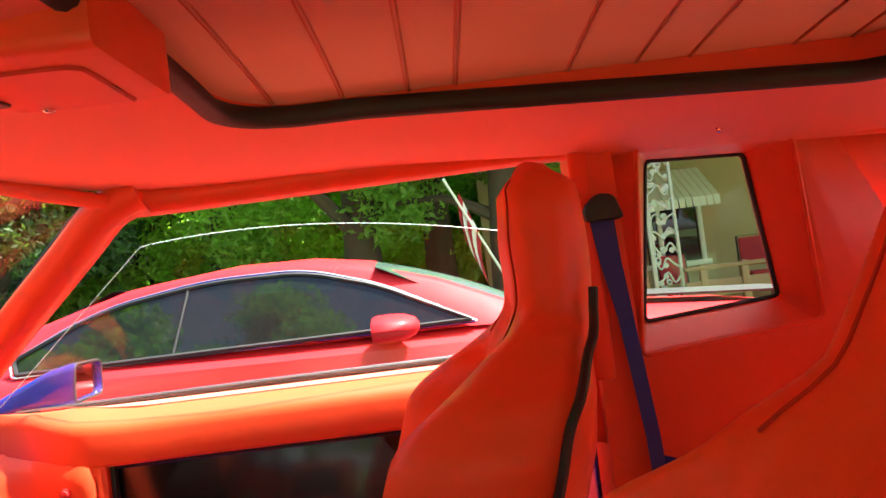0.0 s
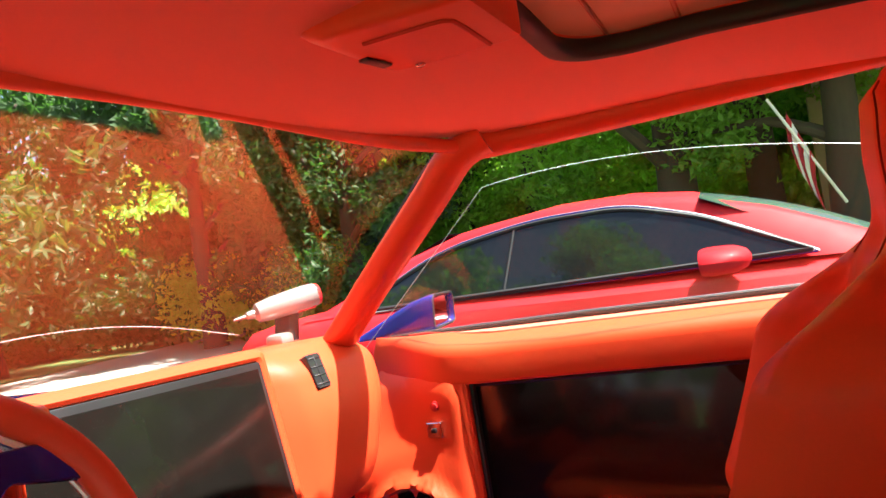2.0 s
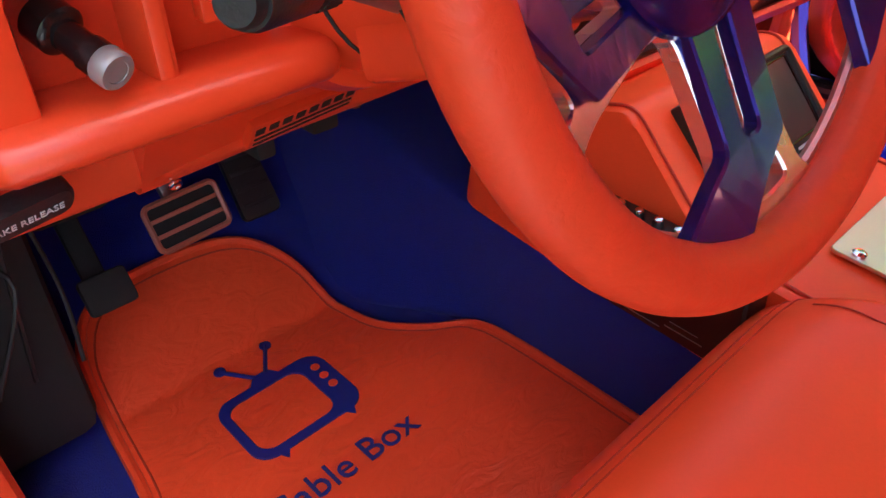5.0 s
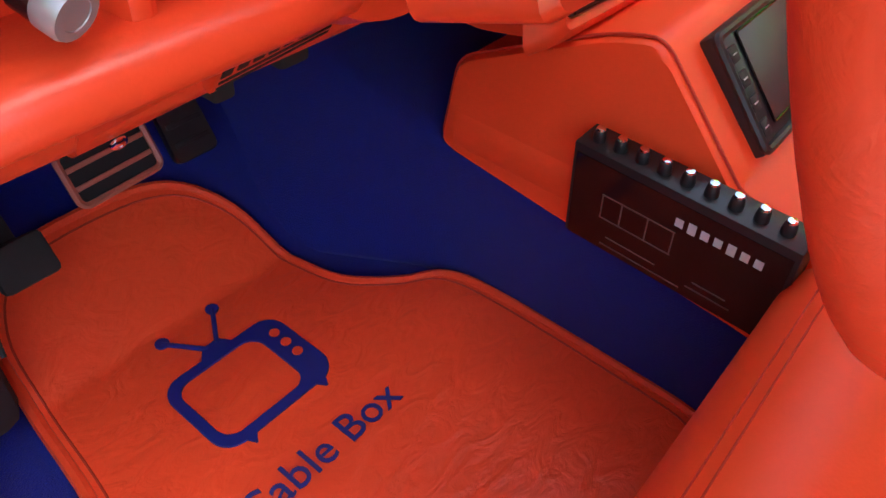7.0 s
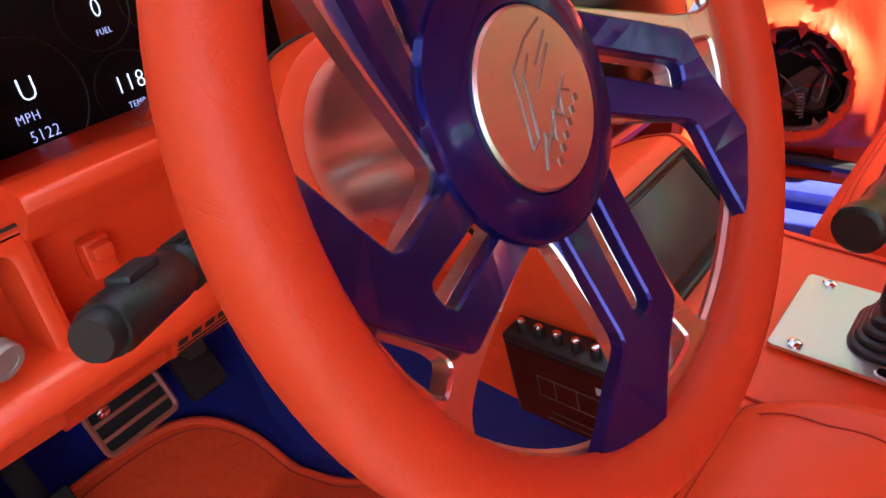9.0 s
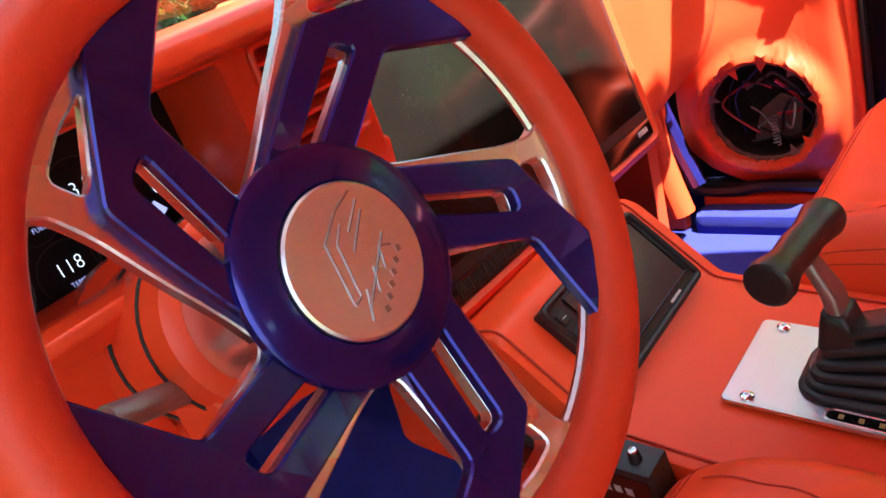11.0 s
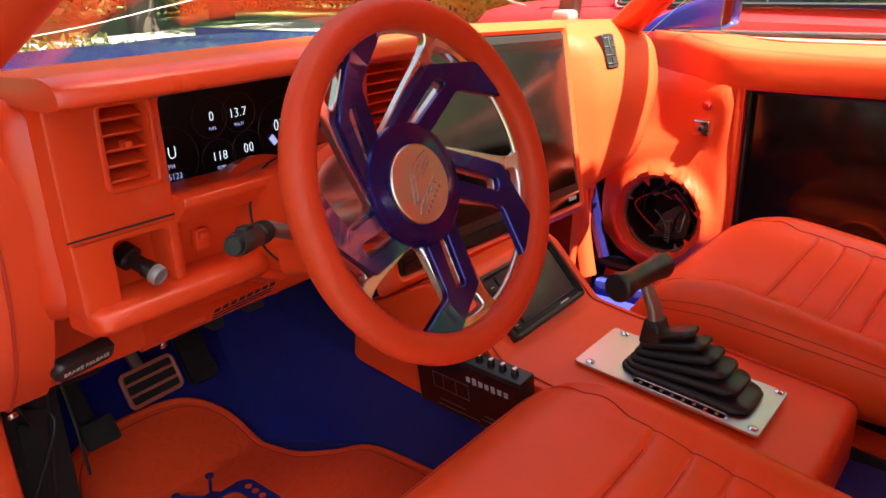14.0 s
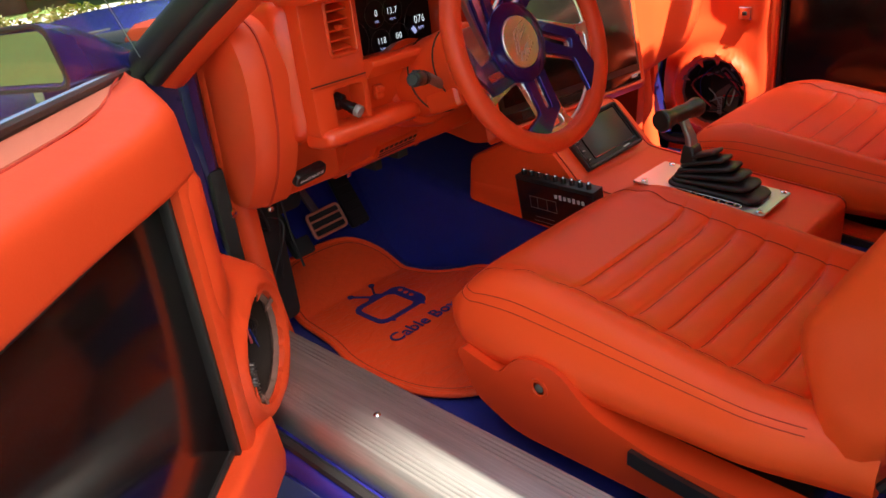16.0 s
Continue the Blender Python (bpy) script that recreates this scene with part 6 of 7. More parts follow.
MAT = [(-0.560, 1.00), (-0.547, 1.12), (-0.533, 1.20), (-0.485, 1.250), (-0.38, 1.258), (-0.300, 1.242), (-0.258, 1.19), (-0.245, 1.11), (-0.228, 1.040), (-0.185, 0.990), (-0.140, 0.955), (-0.127, 0.89), (-0.126, 0.75), (-0.135, 0.63), (-0.20, 0.605), (-0.40, 0.608), (-0.505, 0.635), (-0.562, 0.70), (-0.584, 0.79), (-0.583, 0.90)]


def floor_height(y):
    return 0.306 + 0.53 * max(0.0, y - 1.115)


def on_floor(x, y, lift):
    return Vector((x, y, floor_height(y) + lift + 0.0004 * math.sin(x * 21 + y * 9) * math.sin(y * 17 - x * 5)))


def floor_plate(loops, lift, thick, step=0.018):
    bm = bmesh.new()
    tops, bots = [], []
    for lp_ in loops:
        t = [bm.verts.new(on_floor(p[0], p[1], lift)) for p in lp_]
        b = [bm.verts.new(on_floor(p[0], p[1], lift - thick)) for p in lp_]
        for i in range(len(lp_)):
            j = (i + 1) % len(lp_)
            bm.faces.new((t[i], t[j], b[j], b[i]))
        tops.append(t)
        bots.append(b)
    for grp in (tops, bots):
        es = [bm.edges.get((t[i], t[(i + 1) % len(t)])) for t in grp for i in range(len(t))]
        bmesh.ops.triangle_fill(bm, use_beauty=True, use_dissolve=False, edges=es)
    return bm


mat_loop = [Vector((q[0], q[1])) for q in smooth_path([(x, y, 0) for x, y in MAT], 5, closed=True)]
mc = sum(mat_loop, Vector((0, 0))) / len(mat_loop)
fm = thing("floor_mat", "orange leather floor mat with a blue television emblem", "floor mat", pose(-0.37, 0.85, 0.306))
y_lo, y_hi = min(p.y for p in mat_loop) + 0.0015, max(p.y for p in mat_loop) - 0.0015


def mat_point(u, v):
    y = lerp(y_lo, y_hi, v)
    xs = [lerp(a.x, b.x, (y - a.y) / (b.y - a.y)) for a, b in zip(mat_loop, mat_loop[1:] + mat_loop[:1]) if (a.y - y) * (b.y - y) < 0]
    x = lerp(min(xs), max(xs), u)
    crease = 0.0009 * math.sin(38 * y + 9 * x + 2.0 * math.sin(14 * x)) * smoothstep(0.95, 0.75, y) * min(1, 6 * u, 6 * (1 - u))
    return on_floor(x, y, 0.012 + crease)


part("mat", sheet(mat_point, 44, 110, 0.006), mat_vinyl, fm, "orange leather mat")
part("piping", tube([on_floor(p.x, p.y, 0.010) for p in mat_loop], 0.0065, 8, closed=True), mat_vinyl, fm, "orange edge piping")
part("edge_stitch", tube([on_floor(mc.x + (p.x - mc.x) * 0.945, mc.y + (p.y - mc.y) * 0.955, 0.0125) for p in mat_loop], 0.0012, 5, closed=True), thread, fm)
# emblem drawn in its own axes: right along the words, up away from the seat
LC = (-0.388, 1.003)


def lg(x, y):
    return Vector((LC[0] + x * 1.045, LC[1] + y * 1.045))


def lgs(pts, r=0.01):
    return [lg(p.x, p.y) for p in dense(pts, r, 5, 0.015)]


set_out = [lg(a, b) for a, b in rrect(0.0, 0.0, 0.0665, 0.0500, 0.022, 64)]
set_in = [lg(a, b) for a, b in rrect(-0.010, 0.0, 0.0465, 0.0400, 0.017, 64)]
em = part("emblem_set", loft([[on_floor(p.x, p.y, 0.011) for p in set_out], [on_floor(p.x, p.y, 0.0150) for p in set_out], [on_floor(p.x, p.y, 0.0150) for p in set_in], [on_floor(p.x, p.y, 0.011) for p in set_in]], cap=False), logo_blue, fm, "blue television emblem", smooth=False)
for pts in ([(-0.020, 0.047), (-0.008, 0.062), (0.010, 0.062), (0.020, 0.047)], [(-0.046, -0.048), (-0.040, -0.060), (-0.032, -0.048)], [(0.036, -0.048), (0.044, -0.060), (0.050, -0.048)]):
    part("emblem_foot", floor_plate([lgs(pts, 0.002)], 0.0150, 0.002), logo_blue, em, smooth=False)
for a, b in (((-0.004, 0.058), (-0.030, 0.096)), ((0.006, 0.058), (0.031, 0.098))):
    part("emblem_aerial", tube([on_floor(*lg(lerp(a[0], b[0], i / 4), lerp(a[1], b[1], i / 4)), 0.0135) for i in range(5)], 0.0028, 6), logo_blue, em)
    part("emblem_tip", floor_plate([[lg(b[0] + 0.007 * math.cos(k * 0.5236), b[1] + 0.007 * math.sin(k * 0.5236)) for k in range(12)]], 0.0152, 0.002), logo_blue, em, smooth=False)
for i in range(3):
    part("emblem_knob", floor_plate([[lg(0.052 + 0.0055 * math.cos(k * 0.5236), 0.026 - 0.017 * i + 0.0055 * math.sin(k * 0.5236)) for k in range(12)]], 0.0160, 0.001), mat_vinyl, em, smooth=False)
tx = words("Cable Box", 0.0435, 0.0008)
for v in tx.verts:
    q = lg(v.co.x * 0.97 - 0.008, v.co.y * 0.97 - 0.109)
    v.co = on_floor(q.x, q.y, 0.0150 + v.co.z)
part("lettering", tx, logo_blue, fm, "blue words Cable Box", smooth=False)

# ---- outside: neighbouring red coupe ----
red = thing("red_coupe", "red coupe with tinted windows parked alongside", "car", pose(3.45, 0.9, GROUND))
RX = 3.45


def body_ring(y, half, zs):
    base, low, mid, belt = zs
    return [(RX + s * x, y, z) for s, x, z in ((-1, half * 0.55, belt + 0.03), (-1, half * 0.86, belt + 0.005), (-1, half * 0.965, belt - 0.05), (-1, half, mid), (-1, half * 0.985, low), (-1, half * 0.93, base), (1, half * 0.93, base), (1, half * 0.985, low), (1, half, mid), (1, half * 0.965, belt - 0.05), (1, half * 0.86, belt + 0.005), (1, half * 0.55, belt + 0.03))]


st = [(-2.15, 0.66, (0.20, 0.30, 0.48, 0.58)), (-2.05, 0.80, (0.06, 0.25, 0.52, 0.68)), (-1.6, 0.92, (0.04, 0.25, 0.58, 0.76)), (-0.8, 0.95, (0.04, 0.25, 0.62, 0.83)), (-0.2, 0.95, (0.04, 0.25, 0.64, 0.865)), (0.8, 0.95, (0.04, 0.25, 0.66, 0.88)), (1.7, 0.96, (0.04, 0.25, 0.68, 0.90)), (2.3, 0.95, (0.05, 0.27, 0.68, 0.89)), (2.75, 0.88, (0.10, 0.30, 0.66, 0.85)), (2.86, 0.78, (0.22, 0.36, 0.62, 0.80))]
part("body", loft([body_ring(*s) for s in st]), paint_red, red, "glossy red body", sharp=50)
gh = []
for y, half, z0, z1 in ((-0.50, 0.70, 0.865, 0.868), (-0.30, 0.74, 0.87, 0.955), (0.02, 0.72, 0.88, 1.105), (0.35, 0.66, 0.88, 1.215), (0.62, 0.64, 0.88, 1.258), (1.0, 0.63, 0.89, 1.268), (1.45, 0.63, 0.89, 1.225), (1.85, 0.65, 0.89, 1.11), (2.15, 0.66, 0.89, 0.975), (2.35, 0.66, 0.885, 0.892)):
    b, half = 0.845, half + 0.05
    gh.append([(RX + s * x, y, z) for s, x, z in ((-1, b, z0), (-1, lerp(b, half, 0.9), lerp(z0, z1, 0.86)), (-1, half * 0.95, lerp(z0, z1, 0.96)), (-1, half * 0.5, z1 + 0.012), (1, half * 0.5, z1 + 0.012), (1, half * 0.93, lerp(z0, z1, 0.96)), (1, lerp(b, half, 0.9), lerp(z0, z1, 0.86)), (1, b, z0))])
part("roof", loft(gh), paint_red, red, "red roof and pillars", sharp=50)


def side_glass_loop(k=1.0):
    return roundpoly([(-0.10, 0.905, 0.01), (0.30, 1.10, 0.08), (0.62, 1.195, 0.12), (1.05, 1.200, 0.15), (1.52, 1.135, 0.18), (1.90, 0.965, 0.04), (1.88, 0.905, 0.01)], 0.03, 6)


def slope_x(z, out):
    return RX - lerp(0.845, 0.705, (z - 0.885) / 0.36) - out


lp2 = side_glass_loop()
cgl = [(y, z) for y, z in lp2]
wn_ = part("side_window", loft([[(slope_x(z, 0.014), y, z) for y, z in cgl], [(slope_x(z, 0.022), y, z) for y, z in cgl]]), smoke_glass, red, "dark tinted side window")
part("window_trim", tube([(slope_x(z, 0.022), y, z) for y, z in cgl], 0.011, 6, closed=True), rubber, wn_, "black window trim")
part("chrome_trim", tube([(slope_x(z, 0.016), 0.9 + (y - 0.9) * 1.025, 1.03 + (z - 1.03) * 1.09) for y, z in cgl], 0.006, 6, closed=True), chrome, wn_, "bright window moulding")
part("window_divider", tube([(slope_x(0.91, 0.024), 1.20, 0.91), (slope_x(1.19, 0.024), 1.14, 1.185)], 0.008, 6), rubber, wn_)
part("front_glass", sheet(lambda u, v: (RX + (2 * u - 1) * lerp(0.835, 0.745, v), lerp(-0.47, 0.30, v), lerp(0.885, 1.202, v) + 0.008 + 0.034 * math.sin(math.pi * v) - (0.01 + 0.088 * math.sin(math.pi * v ** 0.7) + 0.015 * v) * smoothstep(0.80, 1.0, abs(2 * u - 1))), 24, 8, 0.004), material("green_tinted_glass", (0.035, 0.055, 0.05), 0.04, vary=0.05, spec=0.35), red, "green tinted windscreen")
part("rear_screen", sheet(lambda u, v: (RX + (2 * u - 1) * lerp(0.66, 0.56, v), lerp(2.30, 1.55, v), lerp(0.91, 1.205, v) + 0.014), 10, 6, 0.004), smoke_glass, red, "dark rear screen")
mr = part("side_mirror", loft([[(RX - 1.0 + 0.15 * c * k, 0.25 + y * 1.5, 0.918 + 0.058 * sn * k) for c, sn in [(math.cos(a), math.sin(a)) for a in [q * 2 * math.pi / 18 for q in range(18)]]] for y, k in ((-0.085, 0.25), (-0.075, 0.62), (-0.045, 0.92), (0.0, 1.0), (0.03, 0.97), (0.04, 0.90))]), paint_red, red, "red door mirror")
part("mirror_foot", box((RX - 0.90, 0.29, 0.885), (0.10, 0.05, 0.03), 0.01), paint_red, mr)
part("hood_scoop", sheet(lambda u, v: (RX + (2 * u - 1) * 0.36, lerp(-1.75, -0.75, v), 0.835 + 0.075 * v + 0.012 * math.sin(math.pi * u)), 8, 6, 0.01), rubber, red, "black hood stripe")
for y in (-1.35, 1.85):
    w = part("wheel", lathe([(0.20, -0.10), (0.30, -0.11), (0.335, -0.09), (0.34, 0.0), (0.335, 0.09), (0.30, 0.11), (0.24, 0.10)], 32, Matrix.Translation((RX - 0.84, y, GROUND + 0.36)) @ pose(0, 0, 0, 0, -90, 0)), rubber, red, "black tyre")
    part("alloy", lathe([(0.245, 0.06), (0.245, 0.10), (0.22, 0.09), (0.05, 0.075), (0.0005, 0.08)], 24, Matrix.Translation((RX - 0.84, y, GROUND + 0.36)) @ pose(0, 0, 0, 0, -90, 0)), steel_dull, w)

# ---- trees ----


def leaf_cloud(clumps, per, size, seed):
    """Many small bent leaves about clump centres, as vertices and faces."""
    rng = np.random.default_rng(seed)
    cs, rs = np.array([c[:3] for c in clumps]), np.array([c[3] for c in clumps])
    k = np.repeat(np.arange(len(clumps)), per)
    d = rng.normal(size=(len(k), 3))
    d /= np.linalg.norm(d, axis=1)[:, None]
    rad = rs[k] * rng.random(len(k)) ** 0.45
    c = cs[k] + d * rad[:, None] * np.array([1, 1, 0.8])
    a = rng.normal(size=(len(k), 3))
    a /= np.linalg.norm(a, axis=1)[:, None]
    b = np.cross(a, rng.normal(size=(len(k), 3)))
    b /= np.linalg.norm(b, axis=1)[:, None]
    s = size * rng.uniform(0.6, 1.4, len(k))[:, None]
    n = np.cross(a, b)
    v = np.stack([c - a * s, c + b * s * 0.45 + n * s * 0.15, c + a * s, c - b * s * 0.45 + n * s * 0.15], 1).reshape(-1, 3)
    f = np.arange(len(v)).reshape(-1, 4)
    return v, f


def cloud_part(name, v, f, mat, parent, label):
    me = bpy.data.meshes.new(name)
    me.from_pydata((v - np.array(PLACE[parent].translation)).tolist(), [], f.tolist())
    me.materials.append(mat)
    ob = new(name, me)
    ob.parent = parent
    PLACE[ob] = PLACE[parent].copy()
    ob["label"] = label
    return ob


def tree(x, y, height, trunk_r, crown_r, seed, mat, base=0.35, per=260, leaf=0.11, clumps=26, lean=0.0):
    rng = random.Random(seed)
    t = thing("tree", "tall broad-leaved tree with a full green crown", "tree", pose(x, y, GROUND), "trees behind the cars")
    top = height * 0.72
    path = smooth_path([(x + lean * h * top + 0.12 * rng.uniform(-1, 1) * h, y + 0.12 * rng.uniform(-1, 1) * h, GROUND - 0.1 + top * h) for h in (0, 0.2, 0.45, 0.7, 1.0)], 4)
    tr = part("trunk", tube(path, lambda q: trunk_r * (1.25 - 1.0 * q) + 0.02, 12), bark, t, "brown bark trunk")
    cl = []
    for i in range(7):
        h0 = rng.uniform(0.40, 0.95)
        p0 = path[int(h0 * (len(path) - 1))]
        a = rng.uniform(0, 6.28)
        ln = crown_r * rng.uniform(0.6, 1.0)
        p2 = p0 + Vector((math.cos(a) * ln, math.sin(a) * ln, ln * rng.uniform(0.2, 0.8)))
        p1 = p0.lerp(p2, 0.5) + Vector((0, 0, 0.12 * ln))
        part("limb", tube(smooth_path([p0, p1, p2], 4), lambda q: trunk_r * 0.42 * (1 - 0.8 * q) + 0.008, 8), bark, t)
        cl.append((p2.x, p2.y, p2.z, crown_r * rng.uniform(0.25, 0.42)))
    for i in range(clumps):
        a, r = rng.uniform(0, 6.28), crown_r * math.sqrt(rng.random())
        h = rng.uniform(base, 1.0)
        k = math.sin(math.pi * min(1, max(0.12, (h - base) / (1 - base) * 0.85 + 0.15)))
        cl.append((x + lean * top + math.cos(a) * r * k, y + math.sin(a) * r * k, GROUND + height * h, crown_r * rng.uniform(0.20, 0.38)))
    v, f = leaf_cloud(cl, per, leaf, seed)
    cloud_part("crown", v, f, mat, t, "uneven leafy crown")


rt = random.Random(11)
TREES = [(11.0, 1.2, 9, 0.30, 3.0, leaf_dark), (13.5, 4.0, 10, 0.34, 3.0, leaf_green), (13.5, 0.0, 10, 0.28, 3.0, leaf_dark), (10.5, -1.0, 9, 0.24, 2.6, leaf_dark), (16.0, 6.6, 10, 0.30, 3.4, leaf_green), (11.5, 7.2, 7, 0.16, 2.4, leaf_far), (17.0, 9.5, 10, 0.26, 3.6, leaf_far), (20.0, 2.0, 12, 0.3, 4.0, leaf_green), (20.0, -2.5, 12, 0.3, 4.0, leaf_dark), (14, 13.0, 9, 0.25, 3.4, leaf_far), (9.0, 17.5, 10, 0.28, 3.6, leaf_far), (4.5, 19.5, 9, 0.28, 3.6, leaf_far), (0.0, 21.0, 8, 0.25, 3.2, leaf_far), (-4.5, 21.5, 9, 0.28, 3.6, leaf_far), (-10, 22.0, 9, 0.28, 3.8, leaf_far), (13.0, 20.0, 11, 0.3, 4.0, leaf_far), (-17, 21, 9, 0.3, 4.0, leaf_far), (22, 14, 12, 0.3, 4.4, leaf_far), (19, -7.5, 12, 0.3, 4.2, leaf_green), (15, -11, 11, 0.3, 4.0, leaf_dark), (9, -14, 11, 0.3, 4.2, leaf_green), (2, -15, 11, 0.3, 4.0, leaf_dark), (-16, 12, 10, 0.3, 3.8, leaf_green), (-9.5, 4.2, 12.4, 0.32, 3.0, leaf_dark), (-17.5, -2.0, 9, 0.3, 3.4, leaf_dark), (-20.5, 3.0, 10, 0.3, 3.6, leaf_dark), (-11.5, 9.5, 14, 0.34, 3.6, leaf_dark), (-13.5, 14.5, 15, 0.34, 4.0, leaf_green)]
for i, (x, y, h, r, c, mt) in enumerate(TREES):
    near = x < 16 and y < 8
    tree(x, y, h, r, c, 100 + i, mt, base=0.33 if near and mt is leaf_dark else 0.10, per=900 if near else 330, leaf=0.068 if near else 0.17, clumps=44, lean=rt.uniform(-0.03, 0.03))
# unseen tree added behind the car to keep sun off the driver's side
tree(-0.5, -5.1, 13.6, 0.18, 0.98, 160, leaf_green, base=0.72, per=560, leaf=0.068)


def bush_row(name, pts, mat, label, seed, size=0.7, per=420, leaf=0.05):
    rng = random.Random(seed)
    b = thing(name, label, "bush", pose(pts[0][0], pts[0][1], GROUND), "bushes")
    cl = [(x + rng.uniform(-0.3, 0.3), y + rng.uniform(-0.3, 0.3), GROUND + size * rng.uniform(0.3, 0.9), size * rng.uniform(0.5, 0.8)) for x, y in pts for _ in range(3)]
    v, f = leaf_cloud(cl, per, leaf, seed)
    cloud_part("foliage", v, f, mat, b, "dense small leaves")
    part("stems", merge(*[tube([(c[0], c[1], GROUND - 0.05), (c[0] + 0.05, c[1], c[2])], 0.02, 5) for c in cl[::3]]), bark, b)


bush_row("hedge", [(-6 + 0.9 * i, 9.6 + 0.15 * math.sin(i)) for i in range(12)], leaf_yellow, "yellowish flowering hedge beyond the hood", 51, 0.55)
bush_row("hedge", [(14.5 + 0.2 * math.sin(i), -3 + 1.1 * i) for i in range(16)], leaf_green, "green undergrowth between the trees", 52, 1.8, 700, 0.10)
bush_row("hedge", [(-14 + 1.6 * i, 24) for i in range(22)], leaf_far, "dark green hedge across the road", 53, 2.4, 420, 0.12)
bush_row("hedge", [(17 + 0.1 * i, 8 + 1.4 * i) for i in range(12)], leaf_far, "pale green shrubs by the lawn", 54, 2.6, 700, 0.12)
bush_row("hedge", [(23 + 0.4 * math.sin(i), -14 + 1.9 * i) for i in range(24)], leaf_dark, "tall green thicket behind the trees", 55, 4.2, 900, 0.20)
bush_row("hedge", [(-22 + 2.2 * i, 28) for i in range(26)], leaf_far, "tall dark thicket across the road", 56, 4.6, 900, 0.22)

bush_row("hedge", [(-44 + 4.2 * i, 40) for i in range(24)], leaf_far, "tall woodland across the road", 57, 9.0, 1100, 0.42)
bush_row("hedge", [(36, -34 + 4.2 * i) for i in range(18)], leaf_green, "tall woodland behind the trees", 58, 9.0, 1100, 0.42)

# ---- porch and house behind the quarter window ----
HX, HY = 10.5, -4.35
house = thing("house", "cream house with a white scalloped awning over the window", "house", pose(HX + 2, HY, GROUND))
part("wall", box((HX + 3.2, HY - 1.0, 1.6), (0.3, 9.0, 3.6), 0.01), cream_wall, house, "cream wall")
part("roof", prism([(HX + 1.0, 3.2), (HX + 6.0, 5.2), (HX + 6.0, 5.0), (HX + 1.0, 3.0)], "y", HY - 6, HY + 4), dark_inside, house, "dark roof")
part("porch_roof", box((HX + 0.8, HY - 0.6, 3.02), (4.6, 8.0, 0.12), 0.02), white_paint, house, "white porch ceiling")
win = part("window", box((HX + 3.03, HY - 0.1, 1.45), (0.06, 1.05, 1.30), 0.01), smoke_glass, house, "dark curtained window")
for dy in (-0.58, 0.20, 0.38):
    part("window_frame", box((HX + 3.0, HY - 0.1 + dy + 0.06, 1.45), (0.10, 0.09, 1.42), 0.01), white_paint, win)
part("window_sill", box((HX + 2.96, HY - 0.1, 0.76), (0.18, 1.25, 0.10), 0.01), white_paint, win)
for i in range(11):
    y = HY + 0.62 - 0.125 * i
    part("awning_slat", loft([[(HX + 2.95 - 0.95 * t, y + 0.058 * c, 2.55 - 0.62 * t + 0.010 * e) for c, e in ((-1, 0), (-0.6, 1), (0.6, 1), (1, 0), (0.8, -1), (-0.8, -1))] for t in (0, 0.5, 0.9, 1.0)] + [[(HX + 1.99, y + 0.050 * c, 1.78 - 0.012 * abs(c)) for c in (-1, -0.6, 0.6, 1, 0.8, -0.8)]]), white_paint, house)
porch = thing("porch_post", "ornate white iron porch post with leaf scrolls", "porch post", pose(HX - 1.1, HY + 1.35, GROUND))
for dy in (0.0, 0.36):
    part("upright", box((HX - 1.1, HY + 1.15 + dy, 1.4), (0.05, 0.06 if dy else 0.04, 3.4), 0.005), iron_white, porch)
rs = random.Random(4)
for i in range(14):
    z = 0.1 + 0.20 * i
    pts = [(HX - 1.1, HY + 1.17 + 0.32 * t, z + 0.08 * math.sin(t * 9 + i)) for t in (0, 0.25, 0.5, 0.75, 1)]
    part("scroll", tube(smooth_path(pts, 4), 0.014, 6), iron_white, porch)
    for j in range(4):
        yy, zz = HY + 1.20 + 0.27 * rs.random(), z + 0.08 * rs.uniform(-1, 1)
        part("leaf", lathe([(0.028, -0.004), (0.04, 0.0), (0.02, 0.006), (0.0005, 0.006)], 7, Matrix.Translation((HX - 1.1, yy, zz)) @ pose(0, 0, 0, 0, 90, 0)), iron_white, porch)
rail = thing("porch_railing", "brown wooden porch railing with turned newel", "railing", pose(HX - 1.2, HY + 0.6, GROUND))
part("handrail", box((HX - 1.2, HY - 0.2, 0.78), (0.12, 2.7, 0.05), 0.01), wood_rail, rail)
part("lower_rail", box((HX - 1.2, HY - 0.2, 0.50), (0.05, 2.7, 0.22), 0.01), wood_rail, rail)
for i in range(5):
    part("baluster", box((HX - 1.2, HY - 1.3 + 0.55 * i, 0.35), (0.10, 0.10, 0.95), 0.01), wood_rail, rail)
part("newel", box((HX - 1.2, HY + 1.75, 0.40), (0.16, 0.20, 1.1), 0.01), wood_rail, rail)
part("newel_ball", lathe([(0.05, 0.95), (0.10, 1.0), (0.13, 1.08), (0.10, 1.17), (0.03, 1.20)], 16, Matrix.Translation((HX - 1.2, HY + 1.75, 0.0))), wood_rail, rail)
ch = thing("porch_chair", "red cushioned metal porch chair", "chair", pose(HX + 0.6, HY - 0.55, GROUND + 0.3), "porch chairs")
part("back", box((HX + 0.6, HY - 0.55, 0.90), (0.06, 0.42, 0.45), 0.02), red_cloth, ch)
part("seat", box((HX + 0.4, HY - 0.55, 0.55), (0.45, 0.45, 0.08), 0.02), red_cloth, ch)
part("frame", tube([(HX + 0.62, HY - 0.78, GROUND), (HX + 0.62, HY - 0.78, 1.15), (HX + 0.62, HY - 0.32, 1.15), (HX + 0.62, HY - 0.32, GROUND)], 0.018, 6), rubber, ch)
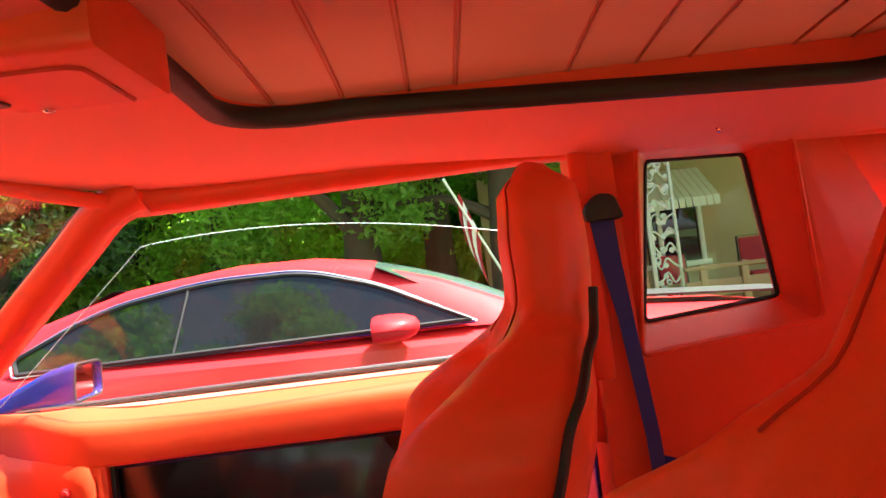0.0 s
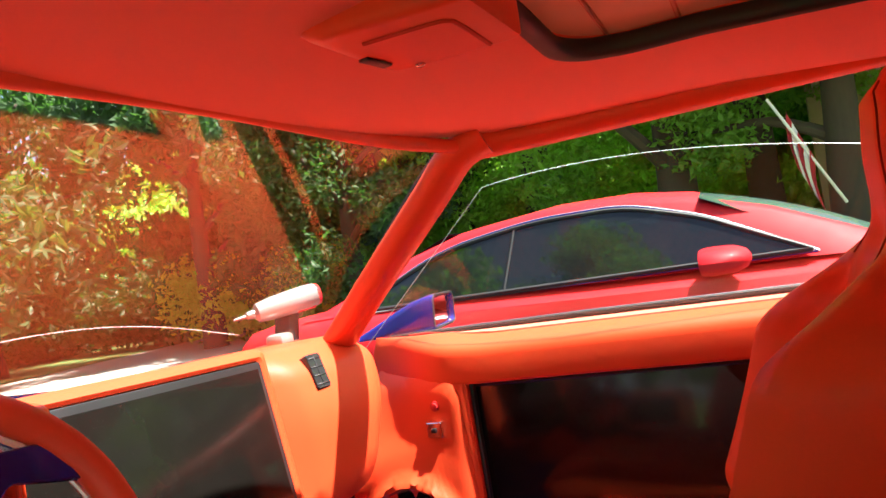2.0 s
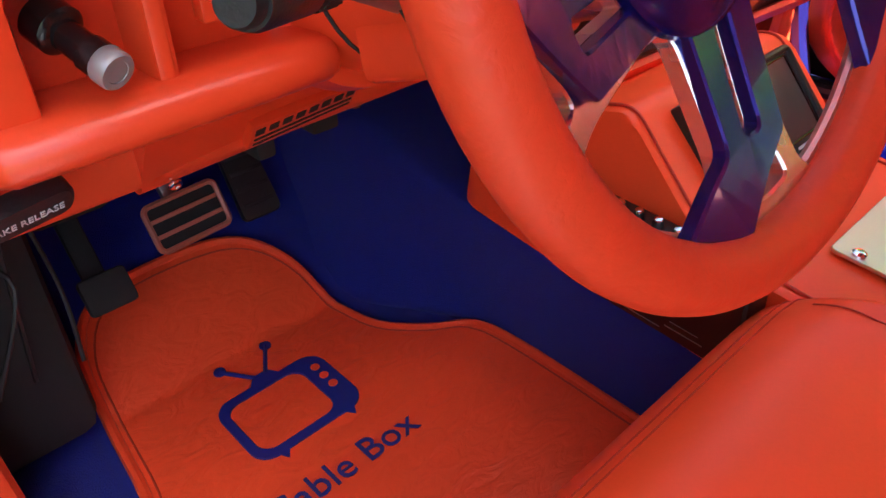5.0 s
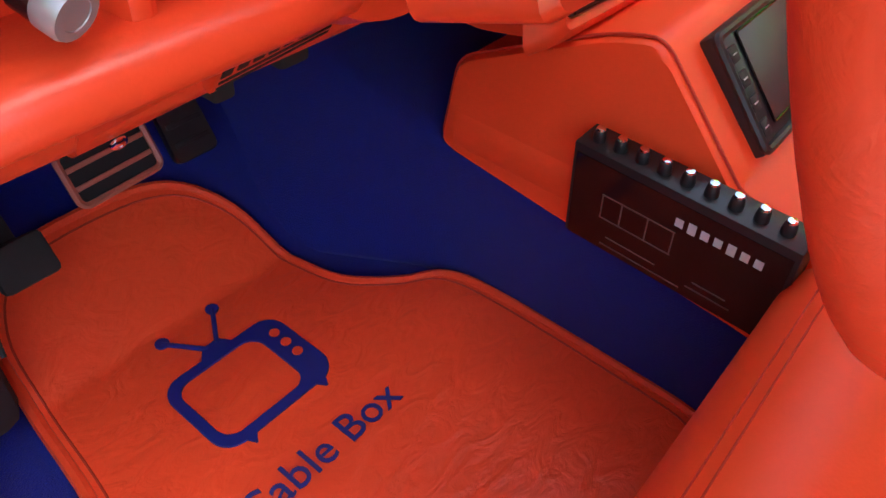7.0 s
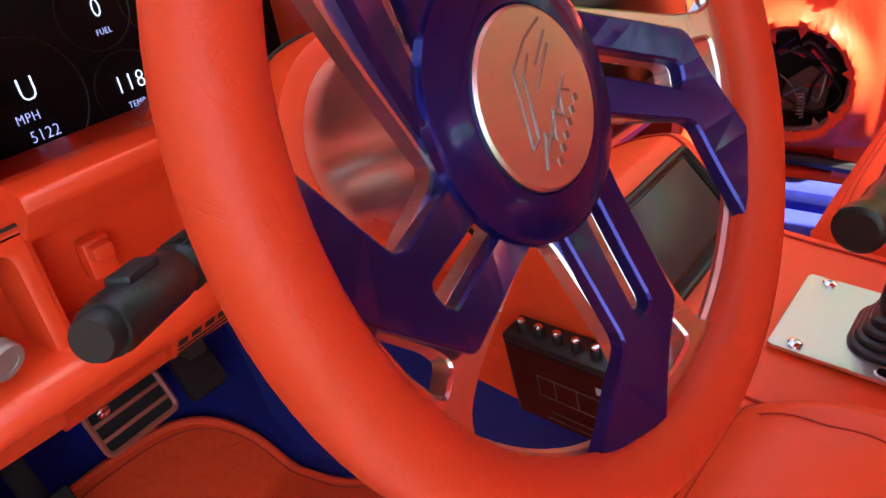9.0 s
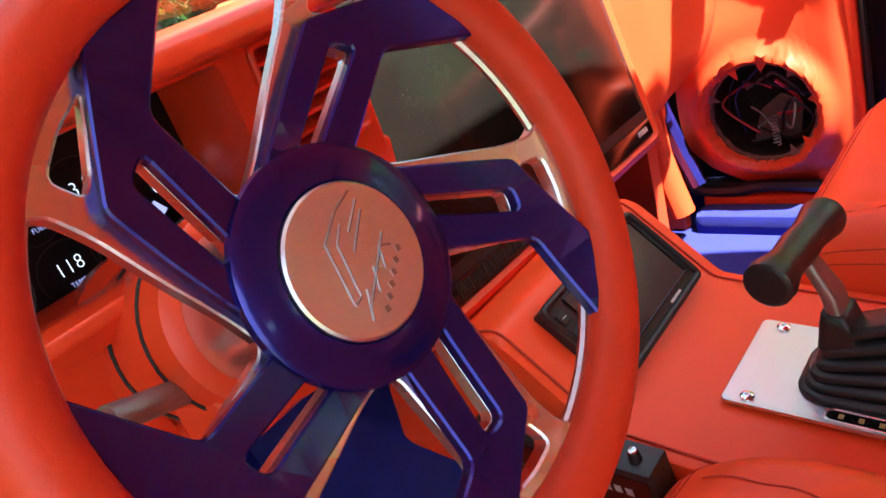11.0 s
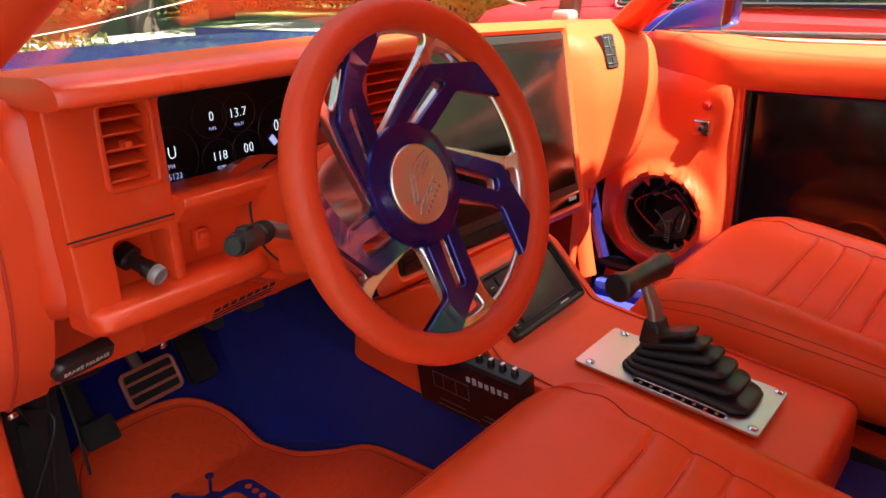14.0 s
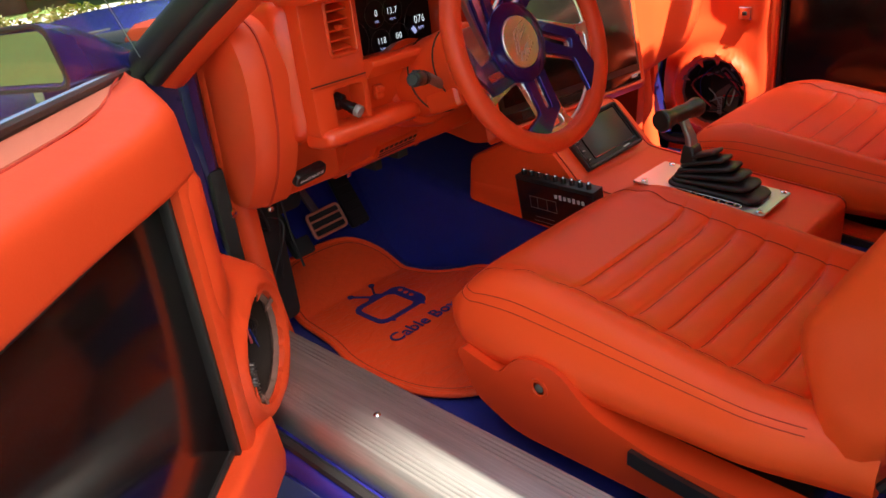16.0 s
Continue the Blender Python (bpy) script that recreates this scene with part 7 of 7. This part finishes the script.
copy_thing(ch, pose(HX + 0.6, HY + 0.75, GROUND + 0.15))
cloth = thing("draped_cloth", "olive patterned cloth draped over the railing", "cloth", pose(HX - 1.35, HY - 0.85, GROUND))
part("fold", loft([[(HX - 1.28 - d, HY - 0.90 + w * k, z) for w, d in ((-0.22, 0.0), (-0.1, 0.05), (0.05, 0.02), (0.2, 0.06), (0.2, -0.1), (-0.22, -0.1))] for z, k in ((0.25, 1.2), (0.5, 1.1), (0.72, 0.8), (0.86, 0.35))]), camo_cloth, cloth)
part("porch_floor", box((HX + 1.0, HY, 0.02), (4.4, 9.0, 0.28), 0.02), wood_rail, house, "brown porch floor")

flag = thing("flag", "striped flag hanging from a slanted pole", "flag", pose(9.0, -0.1, GROUND))
part("pole", tube([(9.0, -0.80, 1.0), (9.0, -0.15, 2.35)], 0.018, 8), white_paint, flag)
for i in range(5):
    part("stripe", loft([[(9.0 + 0.03 * math.sin(k * 1.7 + i), -0.33 - 0.045 * i + 0.03 * math.sin(k), 2.15 - 0.12 * i - 0.16 * k) , (9.02 + 0.03 * math.sin(k * 1.7 + i), -0.33 - 0.045 * (i + 1) + 0.03 * math.sin(k), 2.15 - 0.12 * (i + 1) - 0.16 * k), (9.03, -0.33 - 0.045 * (i + 1) + 0.03 * math.sin(k), 2.15 - 0.12 * (i + 1) - 0.16 * k), (9.01 + 0.03 * math.sin(k * 1.7 + i), -0.33 - 0.045 * i + 0.03 * math.sin(k), 2.15 - 0.12 * i - 0.16 * k)] for k in range(5)]), (red_cloth if i % 2 == 0 else white_cloth), flag)

fence = thing("far_fence", "grey panels between white posts across the lawn", "fence", pose(-4, 11.5, GROUND))
for i in range(7):
    part("panel", box((-7.2 + 1.25 * i, 11.6, 0.22), (0.80, 0.05, 0.62), 0.01), concrete, fence)
    for dx in (-0.48, 0.48):
        part("post", box((-7.2 + 1.25 * i + dx, 11.55, 0.26), (0.08, 0.08, 0.86), 0.01), white_paint, fence)

# ---- drill on the cowl ----
DM = Matrix.Translation((0.775, 1.12, 1.052)) @ pose(0, 0, 0, 0, 0, -38) @ pose(0, 0, 0, 0, 82, 0) @ Matrix.Diagonal((0.80, 0.80, 0.80, 1))
drill = thing("power_drill", "silver and red power drill lying on the cowl", "drill", Matrix.Translation((0.775, 1.12, 0.92)))
part("housing", lathe([(0.012, -0.075), (0.028, -0.065), (0.034, -0.02), (0.036, 0.04), (0.037, 0.09), (0.034, 0.12), (0.0005, 0.125)], 28, DM), silver_plastic, drill, "silver drill housing")
part("chuck", lathe([(0.004, -0.135), (0.006, -0.10), (0.012, -0.095), (0.014, -0.075), (0.012, -0.07)], 18, DM), steel_dull, drill, "drill chuck")
part("grip", box((0.80, 1.125, 0.985), (0.045, 0.05, 0.12), 0.012, 2, pose(0, 0, 0, 0, 14, 0)), black_plastic, drill, "black grip")
part("battery", box((0.755, 1.125, 0.942), (0.10, 0.08, 0.05), 0.01), black_plastic, drill, "black battery")
for k in range(3):
    part("vent_slot", box((0, 0, 0), (0.006, 0.010, 0.022), 0.001, 1, DM @ pose(0.034, -0.012, 0.06 + 0.018 * k)), bare_red, drill)
part("wrap", box((0.735, 1.10, 0.975), (0.05, 0.05, 0.03), 0.01), silver_plastic, drill, "silver tape")
part("end_cap", lathe([(0.0345, 0.119), (0.030, 0.130), (0.0005, 0.133)], 24, DM), bare_red, drill, "red end cap")

# white tube added for the bright line reflected at the windscreen's foot
solo("loose_wire", tube(smooth_path([(-0.62, 1.35, 0.995), (-0.30, 1.43, 1.012), (-0.08, 1.46, 1.040), (0.14, 1.47, 1.068), (0.42, 1.44, 1.078), (0.60, 1.35, 1.055), (0.72, 1.20, 1.00)], 6), 0.0006, 5), white_paint, "thin white tube drawn for the bright line low in the windscreen", "wire")
